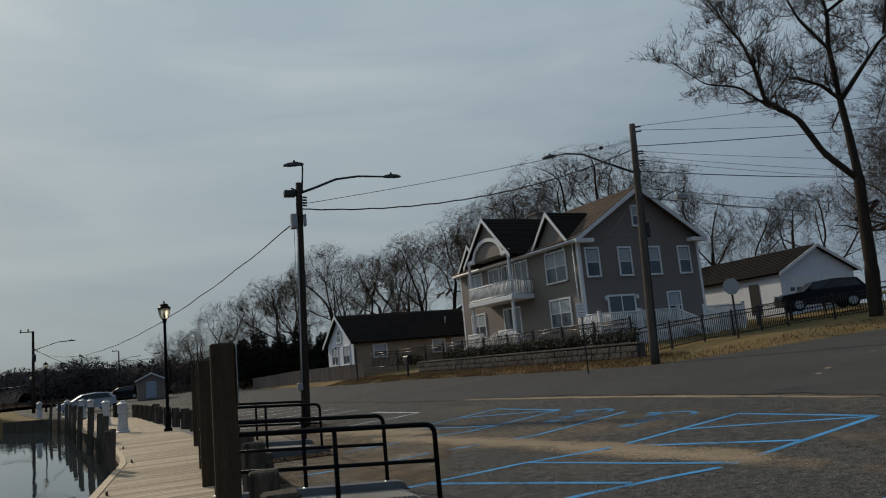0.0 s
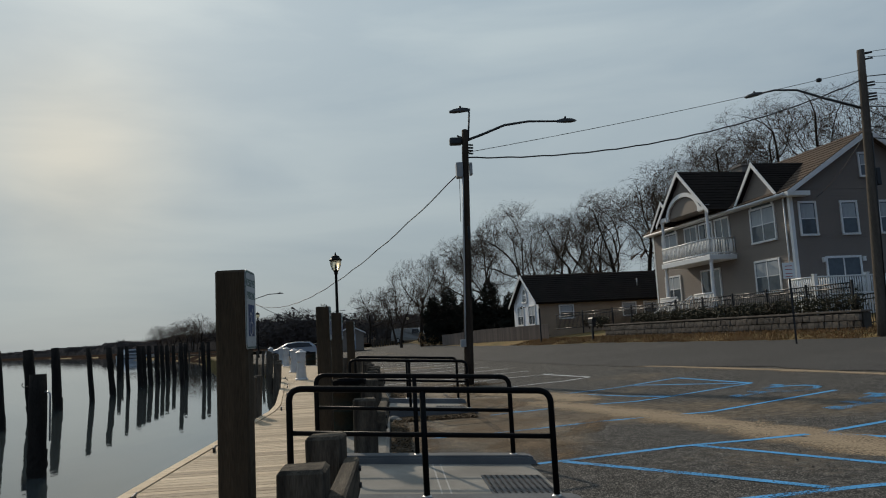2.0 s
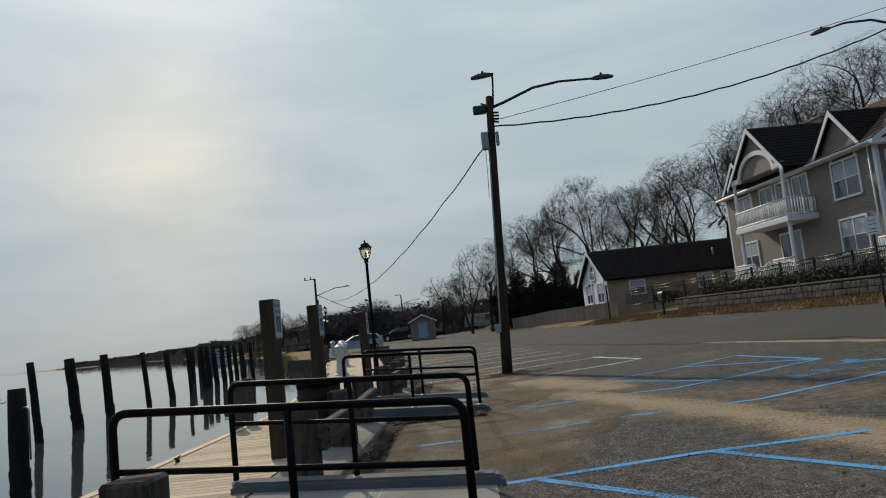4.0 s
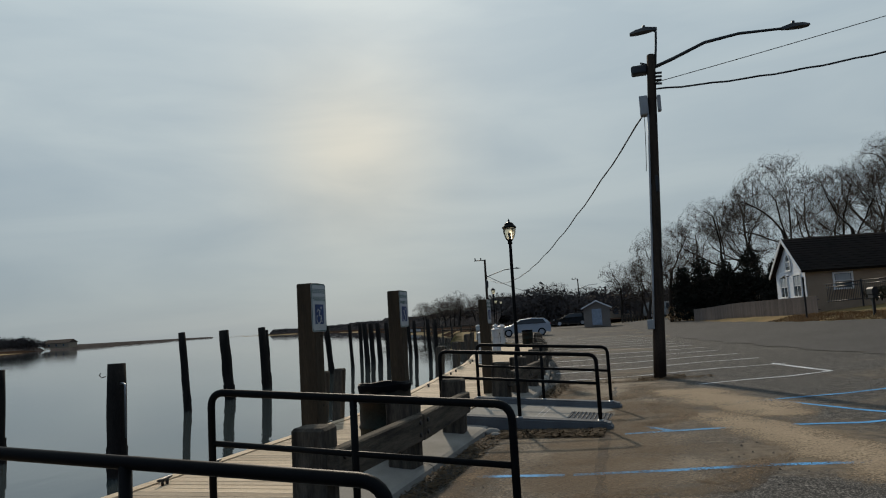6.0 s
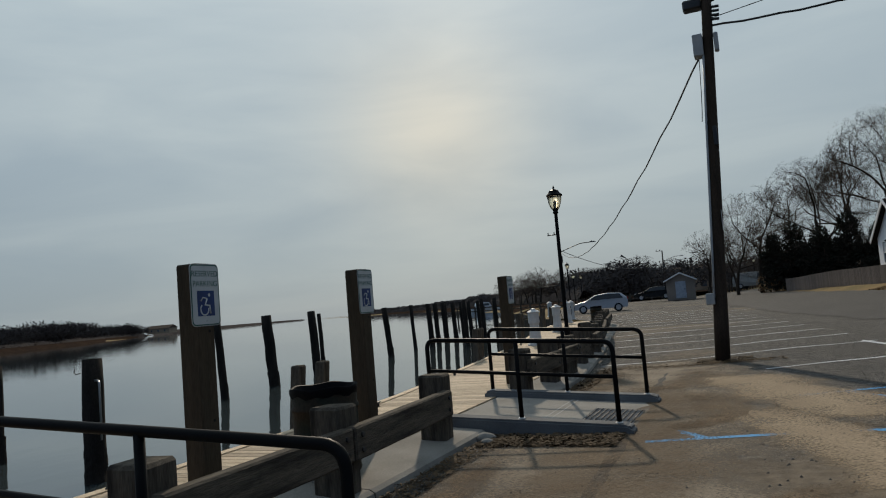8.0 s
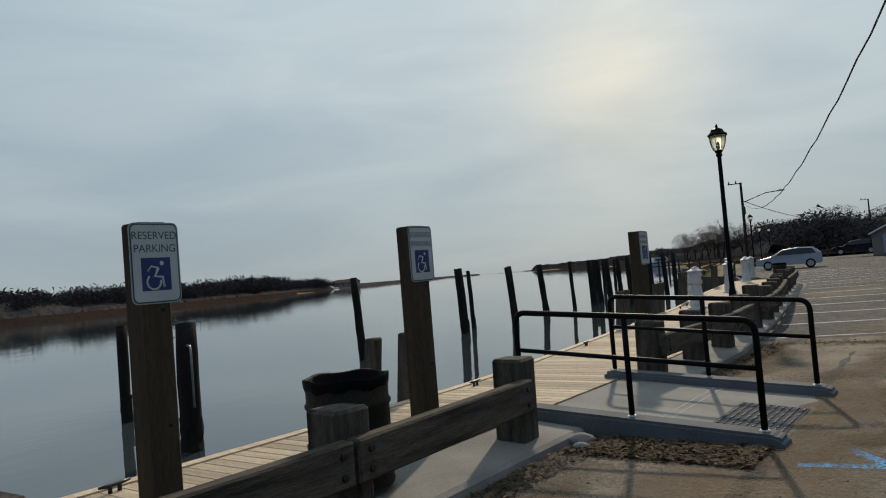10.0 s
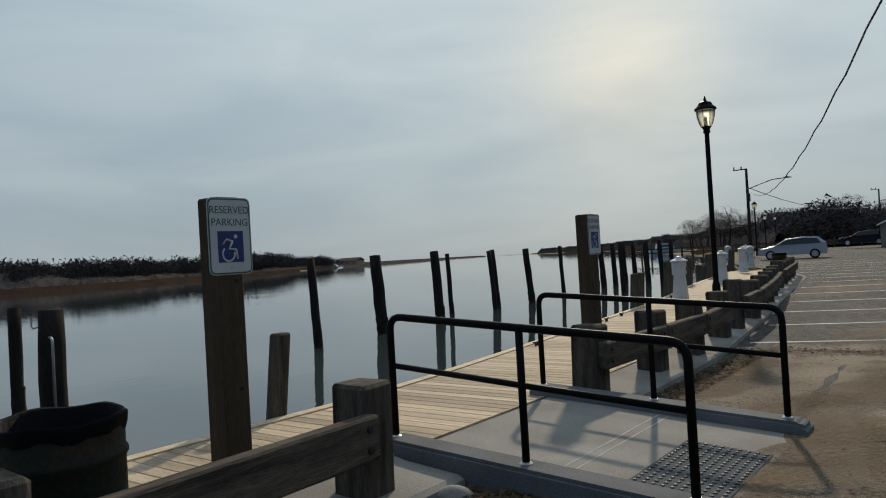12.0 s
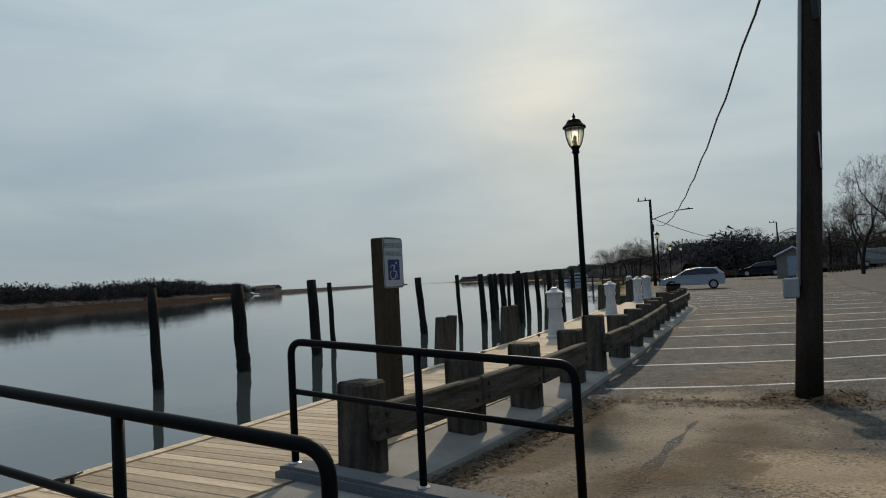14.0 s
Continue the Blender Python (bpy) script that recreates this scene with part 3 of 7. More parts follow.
west_line = [(-118, -60), (-121, 0), (-127, 62), (-139, 95), (-170, 140), (-204, 190), (-262, 255), (-310, 318)]
bank_strip("backdrop_marsh", west_line, 60, 0.35, M_marsh, "brown reed marsh along the far shore")
wood_band("far_wood_west", [(-150, -60), (-150, 0), (-143, 62), (-153, 95), (-184, 140), (-216, 190), (-271, 255), (-316, 328)], 45, 9.6, 1500, M_farwood, "bare brown woods behind a marsh", 3)
for nm, ln, dp, tp_ in (("backdrop_undergrowth_west", [(-148, -60), (-146, 0), (-139, 62), (-149, 95), (-180, 140), (-213, 190), (-268, 255), (-314, 324)], 40, 2.4), ("backdrop_undergrowth_hill", [(90, 200), (20, 165), (-40, 190), (-70, 260)][::-1], 60, 2.0)):
    bank_strip(nm, ln, dp, tp_, M_farwood, "dark brown undergrowth of a far wood", 0.8)
wood_band("marsh_scrub", [(-140, -40), (-136, 30), (-136, 62), (-147, 95), (-178, 140), (-211, 187)], 10, 1.8, 300, M_marsh, "low brown scrub behind the reeds", 13, lobes=30)
bank_strip("backdrop_spit", [(-316, 330), (-360, 420), (-450, 560), (-560, 760), (-700, 960), (-800, 1200)], 30, 1.3, M_farwood, "low dark spit on the horizon")
east_line = [(-26, 108), (-38, 140), (-62, 200), (-102, 295), (-165, 400), (-255, 560), (-420, 780), (-560, 960)]
bank_strip("backdrop_headland", [(p[0], p[1]) for p in east_line[::-1]], 80, 0.6, M_marsh, "low shore below a wooded headland")
bank_strip("backdrop_undergrowth", [(p[0] + 10, p[1] + 8) for p in east_line[:0:-1]], 25, 5.0, M_farwood, "dark brown undergrowth of a far wood", 0.6)
wood_band("far_wood_headland", [(p[0] + 12, p[1] + 10) for p in east_line[::-1]], 50, 9.0, 2200, M_farwood, "dark bare woods on a headland", 4, 0.2)
wood_band("far_wood_hill", [(-66, 262), (-36, 194), (22, 169), (90, 204)], 45, 9.5, 900, M_farwood, "dark bare woods on a low hill", 5, 0.2, 210)
for k, (x, y, w, h) in enumerate([(-305, 325, 16, 4.5), (-148, 50, 11, 4.0), (-6, 150, 8, 5), (24, 140, 9, 5.5), (-32, 185, 10, 6), (-70, 262, 9, 6)]):
    hs = thing("far_house", pose(x, y, 0.2, 0, 0, 20 * k), "small grey house among far woods", "house", "far houses")
    part("wall", one_box((-w / 2, -3, 0), (w / 2, 3, h * 0.6)), M_sidingt, hs)
    part("roof", prism(bmesh.new(), [(-w / 2 - 0.4, -3.5, h * 0.6), (-w / 2 - 0.4, 3.5, h * 0.6), (-w / 2 - 0.4, 0, h)], (w + 0.8, 0, 0)), M_roof, hs)
    for q in (-0.3, 0.0, 0.3):
        part("window", one_box((w * q - 0.5, -3.06, h * 0.22), (w * q + 0.5, -2.98, h * 0.45)), M_pane, hs)


# ---- bulkhead and boardwalk ----
v, f = [], []
for j, y in enumerate(np.arange(-14, 60, 0.5)):
    x = quay_edge(y) + 0.12
    v += [(x, y, -2.4), (x, y, DECK - 0.06), (x + 0.2, y, DECK - 0.06), (x + 0.2, y, -2.4)]
    if j:
        a = 4 * j
        f += [(a - 4 + k, a + k, a + k + 1, a - 3 + k) for k in range(3)]
tagged(raw("bulkhead", v, f, M_timber), "weathered timber bulkhead above the water", "quay wall", kind="structure")
boardwalk = thing("boardwalk", pose(0, 0, 0), "pale new timber boardwalk of crosswise planks", "boardwalk", kind="structure")
part("substructure", one_box((-0.5, -14, DECK - 0.3), (1.0, 19, DECK - 0.045)), M_timber, boardwalk)
v, f = [], []
for j, y in enumerate(np.arange(-14, 44, 0.4)):
    x = quay_edge(y)
    v += [(x - 0.03, y, DECK - 0.16), (x - 0.03, y, DECK + 0.012), (x + 0.09, y, DECK + 0.012), (x + 0.09, y, DECK - 0.16)]
    if j:
        a = 4 * j
        f += [(a - 4 + k, a + k, a + k + 1, a - 3 + k) for k in range(3)]
raw("edge_board", v, f, M_plank, boardwalk)


def plank(y0, y1, x0, x1, x2, x3):
    """One plank: left end from x0 to x1, right end from x2 to x3, with a small chamfer."""
    bm = bmesh.new()
    z, c = DECK, 0.006
    lo = [bm.verts.new(p) for p in ((x0, y0, z - 0.04), (x2, y0, z - 0.04), (x3, y1, z - 0.04), (x1, y1, z - 0.04))]
    mid = [bm.verts.new(p) for p in ((x0, y0, z - c), (x2, y0, z - c), (x3, y1, z - c), (x1, y1, z - c))]
    hi = [bm.verts.new(p) for p in ((x0, y0 + c, z), (x2, y0 + c, z), (x3, y1 - c, z), (x1, y1 - c, z))]
    for a, b in ((lo, mid), (mid, hi)):
        for k in range(4):
            bm.faces.new((a[k], a[(k + 1) % 4], b[(k + 1) % 4], b[k]))
    bm.faces.new(hi)
    return bm


# ---- bollards, guard beams, concrete strip ----
strip = thing("pavement", pose(0, 0, 0), "pale concrete strip under the guard posts", "pavement", kind="structure")


def strip_piece(y0, y1):
    v, f = [], []
    ys_ = np.linspace(y0, y1, max(2, int((y1 - y0) / 0.7)))
    for j, y in enumerate(ys_):
        x = walk_edge(y)
        v += [(x - 0.02, y, DECK - 0.012), (x + 0.12, y, 0.045), (x + 0.56, y, 0.01), (x + 0.605, y, -0.015), (x + 0.62, y, -0.2)]
        if j:
            a = 5 * j
            f += [(a - 5 + k, a + k, a + k + 1, a - 4 + k) for k in range(4)]
    for a in (0, 5 * (len(ys_) - 1)):
        f.append((a, a + 1, a + 2, a + 3, a + 4))
    return raw("slab", v, f, M_concrete, strip)


for a, b in ((-14, 8.1), (10.56, 13.1), (13.12, 15.72), (18.16, 21.4), (21.42, 24.4), (24.42, 27.4), (27.42, 31), (31.02, 36), (36.02, 44)):
    strip_piece(a, b)


def bollard(x, y, h, w, seed, group="guard posts"):
    rnd = random.Random(seed)
    t = thing("guard_post", pose(x, y, -0.02, rnd.uniform(-1, 1), rnd.uniform(-1, 1), rnd.uniform(-5, 5)), "squat weathered square timber guard post", "post", group)
    bm = one_box((-w / 2, -w / 2, 0), (w / 2, w / 2, h), 0.022)
    for q in bm.verts:
        q.co += Vector((noise.noise(q.co * 6 + Vector((seed, 0, 0))), noise.noise(q.co * 6 + Vector((0, seed, 0))), noise.noise(q.co * 5) * 0.6)) * 0.012
    part("post", bm, M_timber, t)
    return t


def guard_beam(p, q, seed):
    """A thick horizontal timber, bolted to the lot side of the posts."""
    p, q = Vector(p), Vector(q)
    d = q - p
    t = thing("guard_beam", Matrix.Translation(p) @ pose(0, 0, 0, 0, 0, math.degrees(math.atan2(-d.x, d.y))), "weathered grey timber guard beam bolted to posts", "guard rail", "guard beams")
    bm = one_box((-0.055, 0, -0.13), (0.055, d.length, 0.13), 0.014)
    part("beam", bm, M_beam, t)
    for y in (0.10, d.length - 0.10):
        for z in (-0.06, 0.06):
            part("bolt", tube(bmesh.new(), [(0.05, y, z), (0.072, y, z)], 0.022, 8), M_iron, t)


def guard_run(spots, h=0.73, first=0):
    for k, (x, y) in enumerate(spots):
        bollard(x, y, h + (0.1 if k == 0 and first else 0.0), 0.28, 7 * k + int(y * 3))
    for (x0, y0), (x1, y1) in zip(spots, spots[1:]):
        d = Vector((x1 - x0, y1 - y0)).normalized()
        n = Vector((d.y, -d.x)) * 0.195
        guard_beam((x0 + n.x - d.x * 0.13 + d.x * 0.004, y0 + n.y - d.y * 0.10, 0.42), (x1 + n.x - d.x * 0.14, y1 + n.y - d.y * 0.11, 0.42), y0)


guard_run([(1.3, -4.6), (1.3, -2.6), (1.25, -0.6)])
guard_run([(1.18, 6.38), (1.2, 7.77)])
guard_run([(1.37, 11.0), (1.4, 12.95), (1.31, 15.12)])
guard_run([(1.24, 18.42), (1.27, 19.95), (1.26, 21.3), (1.08, 23.1)])
guard_run([(0.96, 24.3), (0.78, 25.97), (0.5, 27.75), (0.18, 29.6), (-0.15, 31.4), (-0.5, 33.2)], 0.74, 1)
guard_run([(-0.65, 34.3), (-0.95, 36.2), (-1.25, 38.1), (-1.55, 40.0), (-1.9, 41.9)], 0.74, 1)


# ---- ramps with kerbs and handrails ----
def ramp(ya, yb):
    """A ramp between two kerbs whose centre lines lie at ya and yb."""
    r = thing("ramp", pose(0, 0, 0), "pale concrete ramp from the lot up to the boardwalk", "ramp", "ramps")
    y0, y1 = ya + 0.1, yb - 0.1
    top = lambda x: DECK - 0.004 - (x - 1.05) * 0.066
    for a, b in ((1.05, 2.115), (2.13, 2.2), (2.215, 3.26)):
        bm = bmesh.new()
        prism(bm, [(a, y0, -0.3), (b, y0, -0.3), (b, y0, top(b)), (a, y0, top(a))], (0, y1 - y0, 0))
        part("slab", bm, M_concrete, r)
    for x in (2.1225, 2.2075):
        part("joint", prism(bmesh.new(), [(x - 0.0075, y0, top(x) - 0.05), (x + 0.0075, y0, top(x) - 0.05), (x + 0.0075, y0, top(x) + 0.001), (x - 0.0075, y0, top(x) + 0.001)], (0, y1 - y0, 0)), M_joint, r, "pale joint sealant")
    for y in (ya, yb):
        bm = bmesh.new()
        prism(bm, [(0.84, y - 0.12, -0.22), (3.28, y - 0.12, -0.22), (3.28, y - 0.12, -0.005), (3.22, y - 0.12, 0.03), (0.9, y - 0.12, 0.17), (0.84, y - 0.12, 0.15)], (0, 0.24, 0))
        bmesh.ops.bevel(bm, geom=[e for e in bm.edges if all(q.co.z > -0.02 for q in e.verts)], offset=0.025, segments=2, affect="EDGES")
        part("kerb", bm, M_kerb, r, "blue-grey cast kerb")
    slope = math.degrees(math.atan(0.066))
    panel = part("tactile_panel", one_box((-0.305, -0.61, 0.0), (0.305, 0.61, 0.01), 0.003), M_tactile, r, "dark grey tactile paving with raised domes")
    panel.matrix_basis = pose(2.88, ya + 0.8, top(2.88) - 0.002, 0, slope, 0)
    dome = bmesh.new()
    lathe(dome, [(0.0155, 0), (0.013, 0.006), (0.006, 0.0085)], 8)
    dm = bpy.data.meshes.new("dome")
    dome.to_mesh(dm)
    dome.free()
    dm.materials.append(M_cable)
    for i in range(10):
        for j in range(20):
            shared("dome", dm, panel, pose(-0.27 + i * 0.06, -0.57 + j * 0.06, 0.01))
    return r


def handrail(y, dx=0.0):
    t = thing("handrail", pose(dx, y, 0), "black painted tubular steel handrail on a kerb", "handrail", "ramp handrails")
    z = lambda x: 1.045 - (x - 0.9) * 0.063
    b = lambda x: 0.158 - (x - 1.04) * 0.058
    x0, xm, x1 = 0.93, 2.035, 3.12
    top = bend([(x0, 0, b(x0)), (x0, 0, z(x0)), (x1, 0, z(x1)), (x1, 0, b(x1))], 0.11, 6)
    part("top_rail", tube(bmesh.new(), top, 0.027, 12), M_rail, t)
    part("mid_rail", one_tube([(x0, 0, z(x0) - 0.36), (x1, 0, z(x1) - 0.38)], 0.021, 10), M_rail, t)
    part("post", one_tube([(xm, 0, b(xm)), (xm, 0, z(xm))], 0.026, 10), M_rail, t)
    for x in (x0, xm, x1):
        part("base_plate", lathe(bmesh.new(), [(0.045, b(x) - 0.06), (0.045, b(x) + 0.004), (0.03, b(x) + 0.014)], 12, x, 0), M_plate, t, "grey steel foot collar")
    return t


for ya, yb, dx in ((8.22, 10.42, -0.07), (15.86, 18.03, 0.0)):
    ramp(ya, yb)
    handrail(ya, dx)
    handrail(yb, dx)


# ---- sign posts ----
def sign_post(x, y, top):
    t = thing("sign_post", pose(x, y, DECK - 0.14), "brown square timber post with a reserved parking sign", "sign post", "sign posts")
    h = top - DECK + 0.14
    bm = one_box((-0.09, -0.09, 0), (0.09, 0.09, h), 0.012)
    part("post", bm, M_post, t)
    for z in (0.35, 0.8, h - 0.5):
        part("knot", tube(bmesh.new(), [(0.0885, 0.03, z), (0.0912, 0.03, z)], 0.012, 8), M_pile, t)
    s = part("sign", bmesh.new(), M_alu, t, "white aluminium sign with green lettering and a blue symbol")
    w, hh, c = 0.1525, 0.2285, 0.035

    def plate(w_, h_, c_):
        pts = []
        for sx, sy, a0 in ((1, 1, 0), (-1, 1, 90), (-1, -1, 180), (1, -1, 270)):
            for k in range(4):
                a = radians(a0 + 30 * k)
                pts.append((0, sx * (w_ - c_) + c_ * math.cos(a), sy * (h_ - c_) + c_ * math.sin(a)))
        return pts
    bm = prism(bmesh.new(), plate(w, hh, c), (0.003, 0, 0))
    bm.to_mesh(s.data)
    bm.free()
    s.matrix_basis = pose(0.093, 0, h - hh - 0.005)
    bm = prism(bmesh.new(), plate(w - 0.006, hh - 0.006, c - 0.004), (0.0012, 0, 0))
    part("border", bm, M_green, s, "green sign border").matrix_basis = pose(0.003, 0, 0)
    bm = prism(bmesh.new(), plate(w - 0.014, hh - 0.014, c - 0.008), (0.0012, 0, 0))
    part("face", bm, M_white, s, "white sign face").matrix_basis = pose(0.0046, 0, 0)
    letters("RESERVED", 0.062, M_green, s, pose(0.0062, 0, 0.135, 90, 0, 90))
    letters("PARKING", 0.062, M_green, s, pose(0.0062, 0, 0.062, 90, 0, 90))
    part("blue_panel", one_box((0.0058, -0.09, -0.155), (0.0066, 0.09, 0.03)), M_blue_sign, s, "blue square")
    sym = bmesh.new()
    ring = [(0.0072, 0.042 * math.cos(a) - 0.018, -0.106 + 0.042 * math.sin(a)) for a in np.linspace(radians(-230), radians(12), 17)]
    for line, r in ((ring, 0.0062), ([(0.0072, 0.012, -0.03), (0.0072, -0.012, -0.074), (0.0072, 0.036, -0.08), (0.0072, 0.044, -0.138)], 0.0085), ([(0.0072, 0.014, -0.03), (0.0072, -0.03, -0.018), (0.0072, -0.055, -0.046)], 0.006)):
        tube(sym, line, r, 6)
    lathe(sym, [(0.013, -0.0005), (0.013, 0.0005)], 10)
    bmesh.ops.transform(sym, matrix=pose(0.0075, 0.036, -0.002, 0, 90, 0), verts=sym.verts[-20:])
    bmesh.ops.transform(sym, matrix=Matrix.Translation((0.0072, 0, 0)) @ Matrix.Diagonal((0.06, 1, 1, 1)) @ Matrix.Translation((-0.0072, 0, 0)), verts=sym.verts[:])
    part("symbol", sym, M_white, s, "white wheelchair symbol")
    for z in (0.21, -0.19):
        part("screw", tube(bmesh.new(), [(0.005, 0, z), (0.009, 0, z)], 0.006, 8), M_plate, s)
    return t


for y, top in ((6.39, 1.86), (12.12, 1.89), (14.52, 1.885), (19.47, 1.85), (-3.4, 1.86)):
    sign_post(0.81 if y < 18 else 0.77, y, top)


# ---- drums ----
def drum(x, y, z):
    t = thing("trash_drum", pose(x, y, z, 0, 0, 20), "dark green rusty steel drum with a black liner", "trash can", "trash drums")
    prof = [(0.285, 0), (0.29, 0.02), (0.285, 0.04), (0.285, 0.26), (0.297, 0.275), (0.297, 0.295), (0.285, 0.31), (0.285, 0.53), (0.297, 0.545), (0.297, 0.565), (0.285, 0.58), (0.285, 0.72)]
    bm = lathe(bmesh.new(), prof, 28)
    bm.faces.ensure_lookup_table()
    bmesh.ops.delete(bm, geom=[bm.faces[-1]], context="FACES_ONLY")
    part("body", bm, M_drum, t, smooth=True)
    bm = bmesh.new()
    rings = []
    for r, zz in ((0.288, 0.665), (0.293, 0.69), (0.297, 0.73), (0.293, 0.742), (0.276, 0.735), (0.262, 0.5), (0.2, 0.32), (0.05, 0.28)):
        rings.append([bm.verts.new(((r + 0.004 * math.sin(k * 2.3) + 0.004 * math.sin(k * 5.1)) * math.cos(2 * math.pi * k / 36), (r + 0.004 * math.sin(k * 2.3)) * math.sin(2 * math.pi * k / 36), zz + 0.012 * math.sin(k * 1.7) * (zz < 0.68) + 0.008 * math.sin(k * 0.9))) for k in range(36)])
    for a, b in zip(rings, rings[1:]):
        for k in range(36):
            bm.faces.new((a[k], a[(k + 1) % 36], b[(k + 1) % 36], b[k])).smooth = True
    part("liner", bm, M_bag, t, "crumpled black plastic liner")


drum(1.02, 13.43, DECK)
drum(-2.9, 44.6, 0.1)


# ---- piles, leaning posts, cleats, pedestals ----
def pile(x, y, top, r, lean=(0, 0), seed=0, label="dark round timber mooring pile standing in the water"):
    rnd = random.Random(seed + int(x * 10) + int(y * 10))
    t = thing("mooring_pile", pose(x, y, -2.3), label, "pile", "mooring piles")
    h = top + 2.3
    pts = [(lean[0] * k / 8 + rnd.uniform(-0.012, 0.012), lean[1] * k / 8 + rnd.uniform(-0.012, 0.012), h * k / 8) for k in range(9)]
    part("shaft", tube(bmesh.new(), pts, [r * (1.08 - 0.14 * k / 8) * rnd.uniform(0.95, 1.05) for k in range(9)], 12), M_pile, t)
    wl_ = 2.3 + WATER
    bm = bmesh.new()
    rings = []
    for i in range(8):
        z = wl_ - 0.15 + 0.09 * i
        rr = [r * (1.06 + 0.16 * noise.noise(Vector((k * 1.3 + x, i * 0.9, y)))) for k in range(12)]
        rings.append([bm.verts.new((lean[0] * z / h + rr[k] * math.cos(2 * math.pi * k / 12), lean[1] * z / h + rr[k] * math.sin(2 * math.pi * k / 12), z)) for k in range(12)])
    for a, b in zip(rings, rings[1:]):
        for k in range(12):
            bm.faces.new((a[k], a[(k + 1) % 12], b[(k + 1) % 12], b[k]))
    part("growth", bm, M_pile, t, "black growth near the waterline")
    return t


for k, (x, y, top, r, lean) in enumerate([
        (-8.25, 17.0, 1.03, 0.1, (-0.1, 0.05)), (-9.83, 25.1, 1.62, 0.115, (-0.35, 0.1)), (-10.4, 28.3, 1.64, 0.18, (-0.4, 0.1)), (-11.4, 32.4, 1.7, 0.17, (-0.3, 0.1)),
        (-12.5, 34.5, 1.6, 0.09, (-0.2, 0.1)), (-11.6, 36.3, 1.62, 0.1, (-0.35, 0.1)), (-11.85, 36.9, 1.66, 0.11, (-0.35, 0.1)), (-12.0, 39.9, 1.64, 0.15, (-0.4, 0.1)), (-12.9, 44.4, 1.7, 0.1, (-0.2, 0.1)),
        (-13.2, 47.4, 1.7, 0.16, (-0.25, 0.1)), (-13.5, 49.0, 1.7, 0.15, (-0.2, 0.1)), (-13.7, 50.8, 1.7, 0.16, (-0.25, 0.1)), (-13.9, 52.8, 1.7, 0.15, (-0.2, 0.1)),
        (-14.2, 55.0, 1.7, 0.14, (-0.2, 0.1)), (-14.6, 57.5, 1.7, 0.15, (-0.2, 0.1)), (-15.0, 60.5, 1.7, 0.14, (-0.2, 0.1)), (-10.35, 45.8, 1.75, 0.12, (-0.2, 0.2)),
        (-12.4, 54.2, 1.75, 0.13, (-0.2, 0.2)), (-10.5, 51.5, 1.75, 0.13, (-0.2, 0.1)), (-10.8, 53.7, 1.75, 0.13, (-0.1, 0.2)), (-19.0, 60.0, 1.8, 0.14, (-0.1, 0.1)), (-22.0, 68, 1.8, 0.14, (0, 0.1)),
        (-24.5, 76, 1.8, 0.14, (0, 0))]):
    pile(x, y, top, r, lean, k)
for x, y, top in ((-4.72, 15.95, 1.09),):
    p_ = pile(x, y, top, 0.155, (0.0, 0.05), 5, "thick dark round timber pile beside the boardwalk")
    hk = [(0.15, -0.05, top + 2.3 - 0.32), (0.24, -0.07, top + 2.3 - 0.32), (0.26, -0.07, top + 2.3 - 0.36), (0.26, -0.07, 2.2)]
    part("pipe", one_tube(bend(hk, 0.03, 3), 0.016, 8), M_plate, p_, "thin grey water pipe")
    part("hook", one_tube([(-0.14, -0.05, top + 2.1), (-0.2, -0.08, top + 2.08), (-0.23, -0.09, top + 2.12), (-0.2, -0.1, top + 2.16)], 0.008, 6), M_iron, p_, "rusty hook")


def fender_post(x, y, lx, ly, h):
    t = thing("fender_post", pose(x, y, -1.6), "leaning weathered timber fender post at the quay edge", "post", "fender posts")
    bm = one_box((-0.075, -0.075, 0), (0.075, 0.075, h + 1.6), 0.018)
    for q in bm.verts:
        q.co.x += lx * q.co.z / (h + 1.6)
        q.co.y += ly * q.co.z / (h + 1.6)
    part("post", bm, M_timber, t)


for y in (15.5, 16.05, 24.1, 24.55, 27.4, 27.95, 31.2, 31.9, 35.4, 36.0, 40, 40.7, 44.5, 48, 51.5, 54):
    fender_post(quay_edge(y) - 0.16, y, 0.08, 0.24, 0.84 if y < 30 else 1.0)


def cleat(x, y):
    t = thing("dock_cleat", pose(x, y, DECK, 0, 0, 8), "small rusty iron dock cleat", "cleat", "dock cleats")
    bm = bmesh.new()
    tube(bm, [(0, -0.13, 0.06), (0, -0.06, 0.055), (0, 0.06, 0.055), (0, 0.13, 0.06)], [0.01, 0.016, 0.016, 0.01], 8)
    for q in (-0.04, 0.04):
        tube(bm, [(0, q, 0), (0, q, 0.055)], 0.016, 8)
    part("horns", bm, M_iron, t)


for y in (4.6, 8.9, 11.8, 12.6, 17.2, 21.2, 24.6, 25.6, 29.2, 30.4):
    cleat(quay_edge(y) + 0.2, y)


